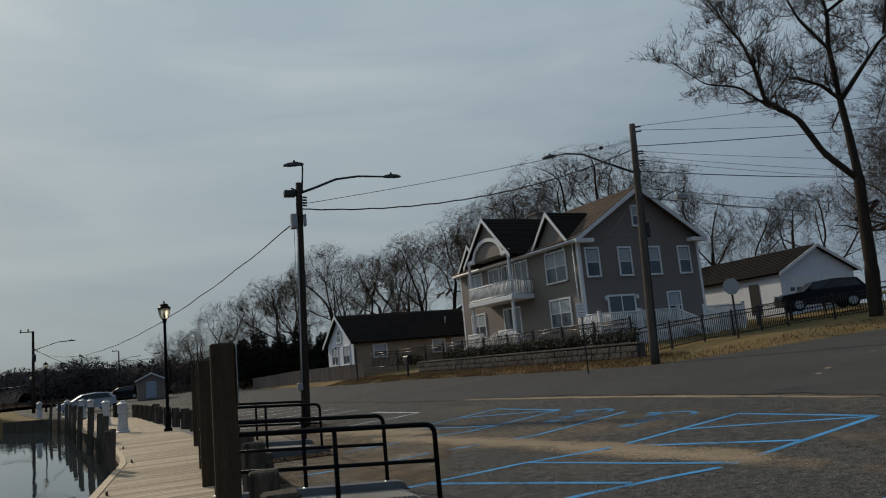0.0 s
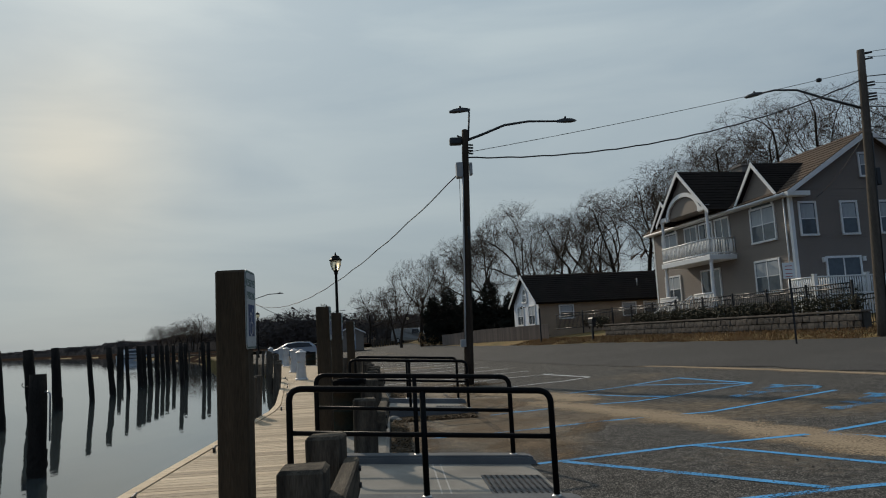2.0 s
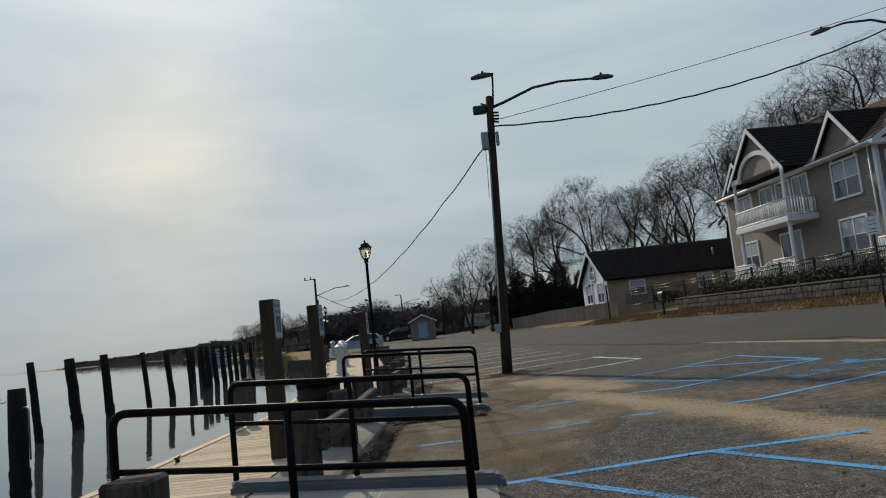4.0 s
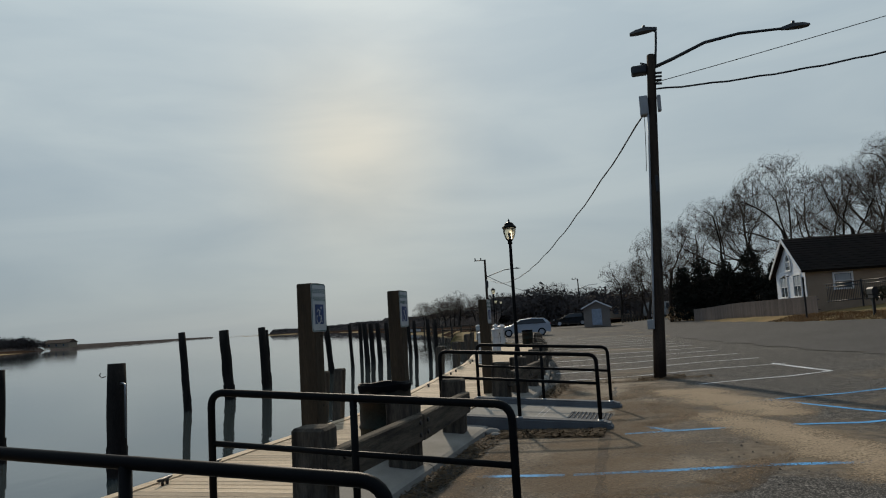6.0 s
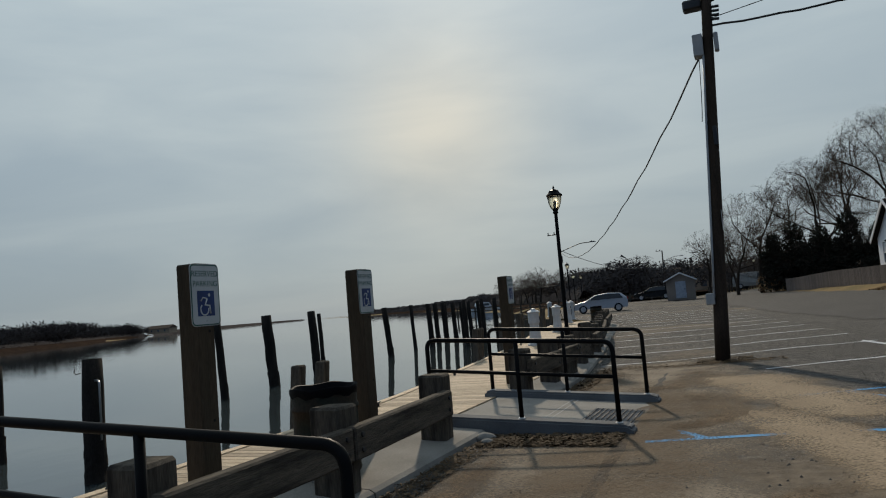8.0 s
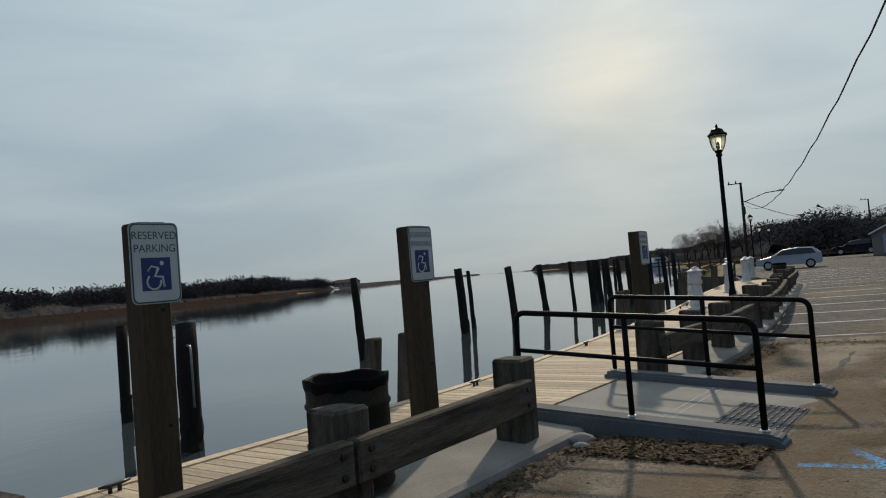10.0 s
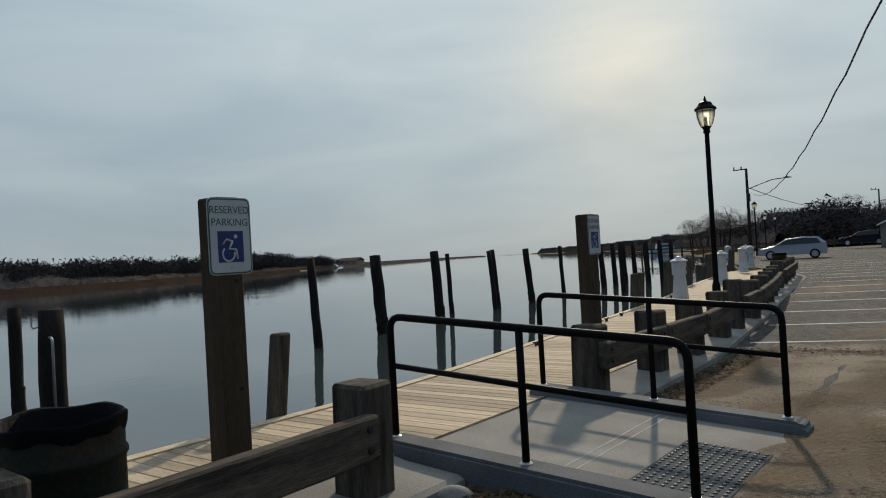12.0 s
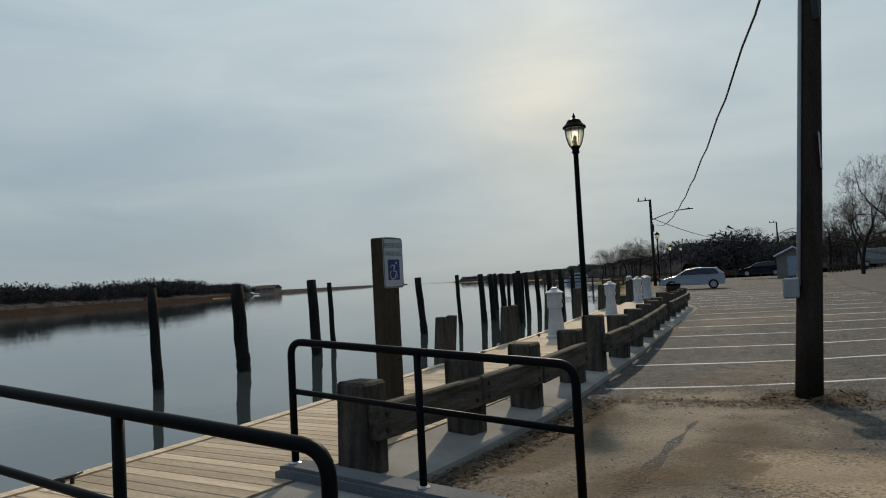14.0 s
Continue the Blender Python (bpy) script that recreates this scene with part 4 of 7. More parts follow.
def pedestal(x, y, z, s=1.0):
    t = thing("power_pedestal", pose(x, y, z, 0, 0, 15), "white lighthouse-shaped dock power pedestal", "pedestal", "dock pedestals")
    part("base", lathe(bmesh.new(), [(0.24, 0), (0.24, 0.04), (0.19, 0.07), (0.135, 0.62), (0.15, 0.64), (0.15, 0.66)], 10), M_ped, t)
    part("head", lathe(bmesh.new(), [(0.17, 0.66), (0.17, 0.95), (0.16, 0.96)], 10), M_ped, t)
    part("cap", lathe(bmesh.new(), [(0.2, 0.96), (0.2, 0.985), (0.09, 1.04), (0.07, 1.05), (0.07, 1.08), (0.02, 1.09)], 10), M_ped, t)
    part("socket", one_box((0.15, -0.05, 0.74), (0.185, 0.05, 0.84), 0.01), M_arm, t, "dark outlet cover")
    part("hose", one_tube([(0.14, 0.08, 0.72), (0.2, 0.12, 0.66), (0.2, 0.12, 0.5), (0.16, 0.1, 0.4)], 0.012, 6), M_arm, t)


for x, y, z in ((-1.55, 28.9, DECK), (-2.75, 36.2, DECK), (-4.2, 44.0, 0.12), (-5.2, 49.0, 0.12), (-6.6, 53.5, 0.12), (-9.0, 58.5, 0.12)):
    pedestal(x, y, z)



# ---- lamps, poles and wires ----
def lantern(x, y, z, h):
    t = thing("street_lantern", pose(x, y, z), "black acorn lantern on a slim black post", "street lamp", "street lanterns")
    b = h - 0.66
    part("post", lathe(bmesh.new(), [(0.13, 0), (0.13, 0.08), (0.09, 0.14), (0.08, 0.5), (0.055, 0.6), (0.045, b - 0.1), (0.05, b - 0.08)], 14), M_rail, t)
    part("collar", lathe(bmesh.new(), [(0.05, b - 0.09), (0.075, b - 0.06), (0.06, b - 0.02), (0.085, b + 0.03), (0.1, b + 0.05)], 14), M_rail, t)
    part("globe", lathe(bmesh.new(), [(0.095, b + 0.05), (0.13, b + 0.12), (0.165, b + 0.24), (0.18, b + 0.36), (0.18, b + 0.38)], 16), M_lantern, t, "frosted glass globe", True)
    part("bulb", lathe(bmesh.new(), [(0.02, b + 0.06), (0.035, b + 0.14), (0.03, b + 0.24), (0.01, b + 0.27)], 10), M_curtain, t, "pale bulb")
    for k in range(8):
        a = 2 * math.pi * k / 8
        part("rib", one_tube([(r * math.cos(a), r * math.sin(a), q) for r, q in ((0.1, b + 0.05), (0.135, b + 0.12), (0.17, b + 0.24), (0.186, b + 0.37))], 0.007, 5), M_rail, t)
    part("cap", lathe(bmesh.new(), [(0.21, b + 0.38), (0.215, b + 0.41), (0.15, b + 0.47), (0.12, b + 0.53), (0.07, b + 0.55), (0.035, b + 0.57)], 14), M_rail, t)
    part("finial", lathe(bmesh.new(), [(0.02, b + 0.57), (0.035, b + 0.6), (0.015, b + 0.63), (0.008, b + 0.66)], 8), M_rail, t)


lantern(-0.03, 26.67, DECK, 4.29)
lantern(-10.7, 72.0, 0.2, 4.3)
lantern(-19.8, 118.0, 0.3, 4.3)
lantern(-15.8, 96.0, 0.2, 4.0)
lantern(4.5, 121.0, 0.6, 4.2)


def cobra(name, m, material=M_arm):
    """A flat cobra-head luminaire that points along +x."""
    bm = bmesh.new()
    rings = []
    for q, w, zt, zb in ((0, 0.035, 0.035, -0.035), (0.12, 0.06, 0.06, -0.04), (0.25, 0.12, 0.08, -0.03), (0.5, 0.13, 0.06, -0.03), (0.66, 0.08, 0.02, -0.025)):
        rings.append([bm.verts.new(p) for p in ((q, -w, zb), (q, w, zb), (q, w * 0.6, zt), (q, -w * 0.6, zt))])
    for a, b in zip(rings, rings[1:]):
        for k in range(4):
            bm.faces.new((a[k], a[(k + 1) % 4], b[(k + 1) % 4], b[k]))
    bm.faces.new(rings[0][::-1])
    bm.faces.new(rings[-1])
    tube(bm, [(0.3, 0, 0.07), (0.3, 0, 0.15)], [0.04, 0.035], 8)
    bmesh.ops.transform(bm, matrix=m, verts=bm.verts[:])
    return bm


# the pole in the lot: arm with a lamp, floodlights, boxes and conduit
p1a, p1b = Vector((3.87, 22.85, -0.08)), Vector((4.3, 24.1, 7.72))
p1 = thing("utility_pole", Matrix.Translation(p1a), "tall dark brown timber utility pole with lamp and cables", "utility pole", "utility poles")
d1 = p1b - p1a
part("pole", tube(bmesh.new(), [d1 * k / 10 for k in range(11)], [0.14 - 0.04 * k / 10 for k in range(11)], 16), M_pole, p1)
tip = Vector((7.4, 24.75, 8.12)) - p1a
arm_pts = [d1 * 0.955, d1 * 0.965 + Vector((0.5, 0.1, 0.12)), d1 * 0.97 + Vector((1.3, 0.22, 0.42)), d1 * 0.97 + Vector((2.1, 0.36, 0.56)), tip]
lamp_arm = part("lamp_arm", one_tube(arm_pts, [0.045, 0.043, 0.04, 0.036, 0.032], 10), M_arm, p1)
part("lamp_head", cobra("h", Matrix.Translation(tip) @ pose(0, 0, 0, 0, -3, 10)), M_arm, lamp_arm, "flat grey street lamp head")
part("mast_pipe", one_tube(bend([d1 * 0.96 + Vector((0.1, 0, 0)), d1 + Vector((0.14, 0, 0.25)), d1 + Vector((0.17, 0, 0.62)), d1 + Vector((-0.05, 0, 0.66))], 0.08, 4), 0.028, 8), M_arm, p1)
part("flood_lamp", cobra("h", Matrix.Translation(d1 + Vector((0.2, 0, 0.66))) @ pose(0, 0, 0, 0, 4, 180)), M_arm, p1, "flat floodlight on top of the pole")
part("flood_lamp", one_box((d1.x - 0.5, d1.y - 0.14, d1.z - 0.45), (d1.x - 0.12, d1.y + 0.14, d1.z - 0.24), 0.03), M_arm, p1, "square floodlight")
part("flood_bracket", one_tube([d1 * 0.965, d1 * 0.965 + Vector((-0.25, 0, 0.1))], 0.025, 6), M_arm, p1)
part("meter_box", one_box((d1.x * 0.84 - 0.3, d1.y * 0.84 - 0.2, d1.z * 0.80), (d1.x * 0.84 - 0.1, d1.y * 0.84 + 0.1, d1.z * 0.86), 0.02), M_box, p1, "grey junction box")
part("photocell_box", one_box((d1.x * 0.85 + 0.11, d1.y * 0.85 - 0.12, d1.z * 0.81), (d1.x * 0.85 + 0.2, d1.y * 0.85 + 0.06, d1.z * 0.86), 0.02), M_box, p1)
part("conduit", one_tube([d1 * q + Vector((-0.1, -0.11, 0)) for q in (0.16, 0.3, 0.45, 0.6, 0.8)], 0.022, 8), M_box, p1, "grey conduit pipe")
part("switch_box", one_box((-0.18, -0.02, 1.12), (-0.02, 0.12, 1.34), 0.015), M_box, p1, "grey switch box")
part("outlet_box", one_box((0.02 + d1.x * 0.58, d1.y * 0.58 - 0.16, d1.z * 0.55), (0.1 + d1.x * 0.58, d1.y * 0.58 - 0.08, d1.z * 0.6), 0.01), M_iron, p1)
notice = part("notice", one_box((0.26, 0.28, 2.55), (0.268, 0.5, 2.95), 0.002), M_white, p1, "white notice plate with red bars of writing")
for z in (2.82, 2.72, 2.64):
    part("writing", one_box((0.269, 0.31, z), (0.2705, 0.45, z + 0.025)), M_red, notice)
for k in range(4):
    part("insulator", one_tube([d1 * (0.9 + 0.012 * k) + Vector((0.1, -0.05, 0)), d1 * (0.9 + 0.012 * k) + Vector((0.24, -0.08, -0.02))], 0.03, 8), M_iron, p1)

# the pole across the road
p2a, p2b = Vector((18.05, 25.35, rise(18.05, 25.35) - 0.1)), Vector((18.35, 25.2, 10.45))
p2 = thing("utility_pole", Matrix.Translation(p2a), "tall grey timber utility pole with lamp arm and many wires", "utility pole", "utility poles")
d2 = p2b - p2a
part("pole", tube(bmesh.new(), [d2 * k / 10 for k in range(11)], [0.19 - 0.07 * k / 10 for k in range(11)], 14), M_polegrey, p2)
a2 = [d2 * 0.79, d2 * 0.79 + Vector((-0.8, 0.95, 0.72)), d2 * 0.79 + Vector((-1.35, 1.65, 1.28)), d2 * 0.79 + Vector((-1.85, 2.25, 1.5)), d2 * 0.79 + Vector((-2.2, 2.65, 1.52))]
arm2 = part("lamp_arm", one_tube(a2, [0.05, 0.045, 0.04, 0.036, 0.032], 8), M_arm, p2)
part("lamp_head", cobra("h", Matrix.Translation(d2 * 0.79 + Vector((-2.15, 2.6, 1.52))) @ pose(0, 0, 0, 0, 0, 130)), M_arm, arm2, "flat grey street lamp head")
for k, (q, s) in enumerate(((0.985, 0.3), (0.965, 0.35), (0.88, 0.4), (0.87, 0.5), (0.84, 0.7), (0.83, 0.8), (0.82, 0.9))):
    part("insulator", one_tube([d2 * q, d2 * q + Vector((0.25 + 0.1 * s, -0.2, 0))], 0.035, 8), M_iron, p2)
part("cable_box", one_box((d2.x * 0.55 + 0.1, d2.y * 0.5 - 0.2, d2.z * 0.52), (d2.x * 0.55 + 0.25, d2.y * 0.5, d2.z * 0.58), 0.02), M_iron, p2)
part("conduit", one_tube([(0.1, -0.18, 1), d2 * 0.7 + Vector((0.08, -0.13, 0))], 0.025, 6), M_iron, p2)

# the poles farther along the quay
for x, y, top, arm_x in ((-12.6, 77.6, 7.5, 2.9), (-10.4, 144, 8.2, 3.0), (3.0, 150, 9.5, 0)):
    t = thing("utility_pole", pose(x, y, 0.1), "dark timber utility pole with a lamp arm", "utility pole", "utility poles")
    part("pole", tube(bmesh.new(), [(0, 0, q * top / 6) for q in range(7)], [0.15 - 0.008 * q for q in range(7)], 10), M_pole, t)
    if arm_x:
        a = part("lamp_arm", one_tube([(0, 0, top * 0.76), (0.9, 0, top * 0.8), (2.0, 0, top * 0.845), (arm_x, 0, top * 0.85)], 0.04, 6), M_arm, t)
        part("lamp_head", cobra("h", pose(arm_x, 0, top * 0.85)), M_arm, a)
        part("cross_arm", one_tube([(-1.1, 0, top - 0.05), (0.1, 0, top - 0.05)], 0.05, 6), M_arm, t)
        for q in (-1.0, -0.4):
            part("insulator", one_tube([(q, 0, top - 0.05), (q, 0, top + 0.22)], 0.06, 6), M_arm, t)
        part("transformer_box", lathe(bmesh.new(), [(0.17, top * 0.62), (0.17, top * 0.7), (0.08, top * 0.72)], 10, 0.1, -0.2), M_arm, t)
        part("gangway_arm", one_tube([(-2.6, 0, top * 0.33), (0, 0, top * 0.335)], 0.045, 6), M_arm, t)


def wire(a, b, sag, r, label="thin black overhead utility cable", twist=0.0):
    a, b = Vector(a), Vector(b)
    n = 40 if twist else 20
    pts = []
    for k in range(n + 1):
        t = k / n
        p = a.lerp(b, t) - Vector((0, 0, 4 * sag * t * (1 - t)))
        if twist:
            p += Vector((math.cos(k * 2.1), 0, math.sin(k * 2.1))) * twist
        pts.append(p)
    bm = tube(bmesh.new(), pts, r, 6)
    t = part("overhead_wire", bm, M_cable)
    return tagged(t, label, "cable", "overhead wires")


top1, top2 = p1a + d1, p2a + d2
wire(p1a + d1 * 0.845, (-12.6, 77.6, 5.9), 2.15, 0.021, "thick twisted black overhead cable", 0.02)
wire((-12.6, 77.6, 6.0), (-10.4, 144, 6.5), 1.6, 0.03)
wire((-10.4, 144, 6.5), (3, 150, 8), 0.6, 0.03)
wire(p1a + d1 * 0.885, p2a + d2 * 0.895, 0.75, 0.022, "twisted black overhead cable", 0.012)
wire(p1a + d1 * 0.905, p2a + d2 * 0.93, 0.1, 0.009)
wire(p1a + d1 * 0.84 + Vector((-0.2, 0, 0)), p1a + d1 * 0.62 + Vector((-0.18, -0.05, 0)), 0.25, 0.008)
far_r = [Vector((62, 16, 15.5)), Vector((66, 22, 13.4)), Vector((66, 27, 11.2)), Vector((62, 30, 10.2)), Vector((60, 33, 9.3))]
for q, e, s, r in ((0.99, far_r[0], 0.6, 0.012), (0.975, far_r[1], 0.7, 0.012), (0.905, far_r[0] + Vector((0, 0, -2.6)), 0.8, 0.022), (0.885, far_r[2], 0.8, 0.011), (0.865, far_r[2] + Vector((0, 2, -0.7)), 0.9, 0.011), (0.85, far_r[3], 0.9, 0.011), (0.80, far_r[3] + Vector((0, 0, 0.8)), 0.8, 0.026), (0.73, far_r[4], 0.8, 0.018), (0.69, far_r[4] + Vector((0, 0, -1.1)), 0.7, 0.022)):
    wire(p2a + d2 * q, e, s, r * 0.75)
wire(p2a + d2 * 0.71, (26.5, 43.0, 8.0), 0.4, 0.014)
wire(p2a + d2 * 0.79, (46.0, 46, 11.5), 0.8, 0.02)
spl = thing("cable_splice", Matrix.Translation(p2a + d2 * 0.79 + Vector((5.2, 3.9, 0.05))), "dark splice case hanging on an overhead cable", "splice case")
part("case", one_box((-0.35, -0.12, -0.28), (0.35, 0.12, 0.0), 0.05), M_box, spl)
ball = thing("wire_marker", Matrix.Translation((p1a + d1 * 0.905).lerp(p2a + d2 * 0.93, 0.88) + Vector((0, 0, -0.06))), "small dark marker on a thin wire", "wire marker")
part("marker", lathe(bmesh.new(), [(0.03, -0.06), (0.09, -0.03), (0.09, 0.05), (0.03, 0.08)], 8), M_iron, ball)


# ---- houses ----
def siding(bm, p, u, w, z0, z1, lap=0.16):
    """Overlapping boards on a wall from p along u; each board leans out at its foot."""
    p, u = Vector((p[0], p[1], 0)), Vector((u[0], u[1], 0)).normalized()
    n = Vector((u.y, -u.x, 0))
    z = z0
    while z < z1 - 0.01:
        t = min(z + lap, z1)
        a, b = p + n * 0.022, p + u * w + n * 0.022
        c, d = p + n * 0.004, p + u * w + n * 0.004
        lo = [bm.verts.new(q) for q in ((a.x, a.y, z), (b.x, b.y, z), (d.x, d.y, t), (c.x, c.y, t))]
        bm.faces.new(lo)
        bm.faces.new([bm.verts.new(q) for q in ((c.x, c.y, z), (d.x, d.y, z), (b.x, b.y, z), (a.x, a.y, z))])
        z = t


def window(parent, m, w, h, cols=1, rows=2, arch=0.0, name="window", door=False):
    """A framed window in the local x-z plane, facing -y; sashes, panes and sill."""
    win = part(name, bmesh.new(), M_trim, parent, "white trimmed window" if not door else "white glazed double door")
    bm = bmesh.new()
    f = 0.11
    for a, b in (((-w / 2 - f, -0.06, -f if not door else 0), (-w / 2, 0.02, h + f)), ((w / 2, -0.06, -f if not door else 0), (w / 2 + f, 0.02, h + f)), ((-w / 2, -0.06, h), (w / 2, 0.02, h + f))):
        box(bm, a, b, 0.008)
    for i in range(1, cols):
        x = -w / 2 + w * i / cols
        box(bm, (x - 0.035, -0.045, 0), (x + 0.035, 0.01, h))
    for j in range(1, rows):
        z = h * j / rows
        box(bm, (-w / 2, -0.04, z - 0.025), (w / 2, 0.01, z + 0.025))
    if arch:
        pts = [(w / 2 * math.cos(a), -0.05, h + f + arch * math.sin(a)) for a in np.linspace(0, math.pi, 11)]
        inner = [((w / 2 - 0.1) * math.cos(a), -0.05, h + f + (arch - 0.1) * math.sin(a)) for a in np.linspace(0, math.pi, 11)]
        for k in range(10):
            prism(bm, [pts[k], pts[k + 1], inner[k + 1], inner[k]], (0, 0.06, 0))
    bm.to_mesh(win.data)
    bm.free()
    win.matrix_basis = m
    part("pane", one_box((-w / 2, -0.02, 0), (w / 2, 0.0, h)), M_pane, win, "dark glass pane")
    if not door:
        part("curtain", one_box((-w / 2 + 0.03, -0.024, h * 0.02), (w / 2 - 0.03, -0.0205, h * 0.98)) if cols == 99 else one_box((-w / 2 + 0.05, -0.026, h * 0.5), (w / 2 - 0.05, -0.021, h * 0.97)), M_curtain, win, "pale lowered blind")
        part("sill", one_box((-w / 2 - f, -0.1, -f), (w / 2 + f, 0.02, -0.005), 0.008), M_trim, win)
    if arch:
        pts = [((w / 2 - 0.1) * math.cos(a), -0.012, h + f + (arch - 0.1) * math.sin(a)) for a in np.linspace(0, math.pi, 11)]
        part("pane", prism(bmesh.new(), pts, (0, 0.01, 0)), M_pane, win)
    return win


def slope_roof(name, parent, eave_a, eave_b, ridge_a, ridge_b, thick, material):
    """One roof slope, a slab between its eave and its ridge with rows of shingle steps."""
    bm = bmesh.new()
    ea, eb, ra, rb = (Vector(q) for q in (eave_a, eave_b, ridge_a, ridge_b))
    n = (eb - ea).cross(ra - ea).normalized()
    if n.z < 0:
        n = -n
    rows_ = 14
    prof = []
    for k in range(rows_):
        prof += [(k / rows_, 0.035), ((k + 1) / rows_, 0.008)]
    prof += [(1.0, -thick), (0.0, -thick)]
    va = [bm.verts.new(ea.lerp(ra, q) + n * o_) for q, o_ in prof]
    vb = [bm.verts.new(eb.lerp(rb, q) + n * o_) for q, o_ in prof]
    m_ = len(prof)
    for k in range(m_):
        bm.faces.new((va[k], vb[k], vb[(k + 1) % m_], va[(k + 1) % m_]))
    bm.faces.new(va)
    bm.faces.new(vb[::-1])
    bmesh.ops.recalc_face_normals(bm, faces=bm.faces[:])
    return part(name, bm, material, parent)


def railing(parent, a, b, h=0.95, step=0.14, name="railing", mat_=None, r=0.034):
    """Two rails from a to b with balusters between them."""
    a, b = Vector(a), Vector(b)
    n = max(2, int((b - a).length / step))
    bm = bmesh.new()
    for z in (0.1, h):
        tube(bm, [a + Vector((0, 0, z)), b + Vector((0, 0, z))], 0.055, 4)
    rail = part(name, bm, mat_ or M_trim, parent)
    stick = one_tube([(0, 0, 0.1), (0, 0, h)], r, 4)
    me = bpy.data.meshes.new("baluster")
    stick.to_mesh(me)
    stick.free()
    me.materials.append(mat_ or M_trim)
    for k in range(n + 1):
        shared("baluster", me, rail, Matrix.Translation(a.lerp(b, k / n)))
    return rail


HZ = 2.15
house = thing("house", pose(22.5, 37.75, HZ, 0, 0, 6.8), "large two-storey beige clapboard house with white trim and balcony", "house")
W, L, E, RZ = 9.5, 15.0, 5.8, 8.8
bm = one_box((0, 0, -1.2), (W, L, E))
prism(bm, [(0, 0.001, E), (W, 0.001, E), (W / 2, 0.001, RZ - 0.05)], (0, L - 0.002, 0))
part("wall", bm, M_siding, house)
bm = bmesh.new()
siding(bm, (0, 0), (1, 0), W, 0.0, E, 0.17)
z, lap = E, 0.17
while z < RZ - 0.35:
    k = (z - E) / (RZ - E)
    k2 = (z + lap - E) / (RZ - E)
    bm.faces.new([bm.verts.new(q) for q in ((W / 2 * k, -0.022, z), (W - W / 2 * k, -0.022, z), (W - W / 2 * k2, -0.004, z + lap), (W / 2 * k2, -0.004, z + lap))])
    z += lap
part("siding", bm, M_siding, house, "beige lapped boards on the gable end")
bm = bmesh.new()
siding(bm, (0, L), (0, -1), L, 0.0, E, 0.17)
part("siding", bm, M_siding, house, "beige lapped boards on the front")
for x, y in ((-0.03, -0.03), (W - 0.15, -0.03), (-0.03, L - 0.15)):
    part("corner_board", one_box((x, y, -0.2), (x + 0.2, y + 0.2, E - 0.02), 0.01), M_trim, house, "white corner board")
o, ov = 0.5, 0.45
kk = (RZ - E) / (W / 2)
slope_roof("roof", house, (-ov, -o, E - ov * kk + 0.12), (-ov, L + o, E - ov * kk + 0.12), (W / 2, -o, RZ + 0.12), (W / 2, L + o, RZ + 0.12), 0.16, M_roof)
slope_roof("roof", house, (W + ov, -o, E - ov * kk + 0.12), (W + ov, L + o, E - ov * kk + 0.12), (W / 2, -o, RZ + 0.12), (W / 2, L + o, RZ + 0.12), 0.16, M_roof)
for sx in (0, 1):
    x0, x1 = (-ov, W / 2) if not sx else (W + ov, W / 2)
    part("rake_board", prism(bmesh.new(), [(x0, -o - 0.04, E - ov * kk + 0.1), (x1, -o - 0.04, RZ + 0.1), (x1, -o - 0.04, RZ - 0.2), (x0, -o - 0.04, E - ov * kk - 0.16)], (0, 0.05, 0)), M_trim, house, "white rake board")
part("soffit", one_box((-ov, -0.3, E - 0.36), (0.0, L + 0.3, E - 0.22), 0.01), M_trim, house, "white eave soffit")
for x0, x1 in ((-ov, 0.9), (W - 0.9, W + ov)):
    part("eave_return", one_box((x0, -o, E - 0.4), (x1, -0.03, E - 0.16), 0.02), M_trim, house, "white eave return")
part("gutter", one_tube([(-ov - 0.06, -0.3, E - 0.28), (-ov - 0.06, L + 0.3, E - 0.3)], 0.07, 8), M_trim, house)
part("downspout", one_tube([(-0.1, 0.35, E - 0.3), (-0.1, 0.35, 0)], 0.045, 6), M_trim, house)
part("downspout", one_tube([(W + 0.05, 0.1, E - 0.3), (W + 0.05, 0.1, 0)], 0.045, 6), M_trim, house)
part("chimney", box(box(bmesh.new(), (W / 2 - 0.1, L - 4.4, RZ - 0.6), (W / 2 + 0.9, L - 3.2, RZ + 0.75), 0.02), (W / 2 - 0.2, L - 4.5, RZ + 0.75), (W / 2 + 1.0, L - 3.1, RZ + 0.88), 0.02), M_chim, house, "grey block chimney")
# gable end
for x in (0.95, 3.4, 5.7, 8.2):
    window(house, pose(x, -0.03, 3.45), 0.85, 1.6)
window(house, pose(W / 2, -0.03, 6.5), 0.7, 1.15)
window(house, pose(2.75, -0.03, 0.15), 1.9, 2.0, 2, 1, door=True, name="patio_door")
window(house, pose(6.9, -0.03, 0.6), 0.95, 1.6)
for x in (1.55, 3.95):
    part("wall_lamp", one_box((x - 0.07, -0.18, 1.95), (x + 0.07, -0.02, 2.2), 0.02), M_trim, house)
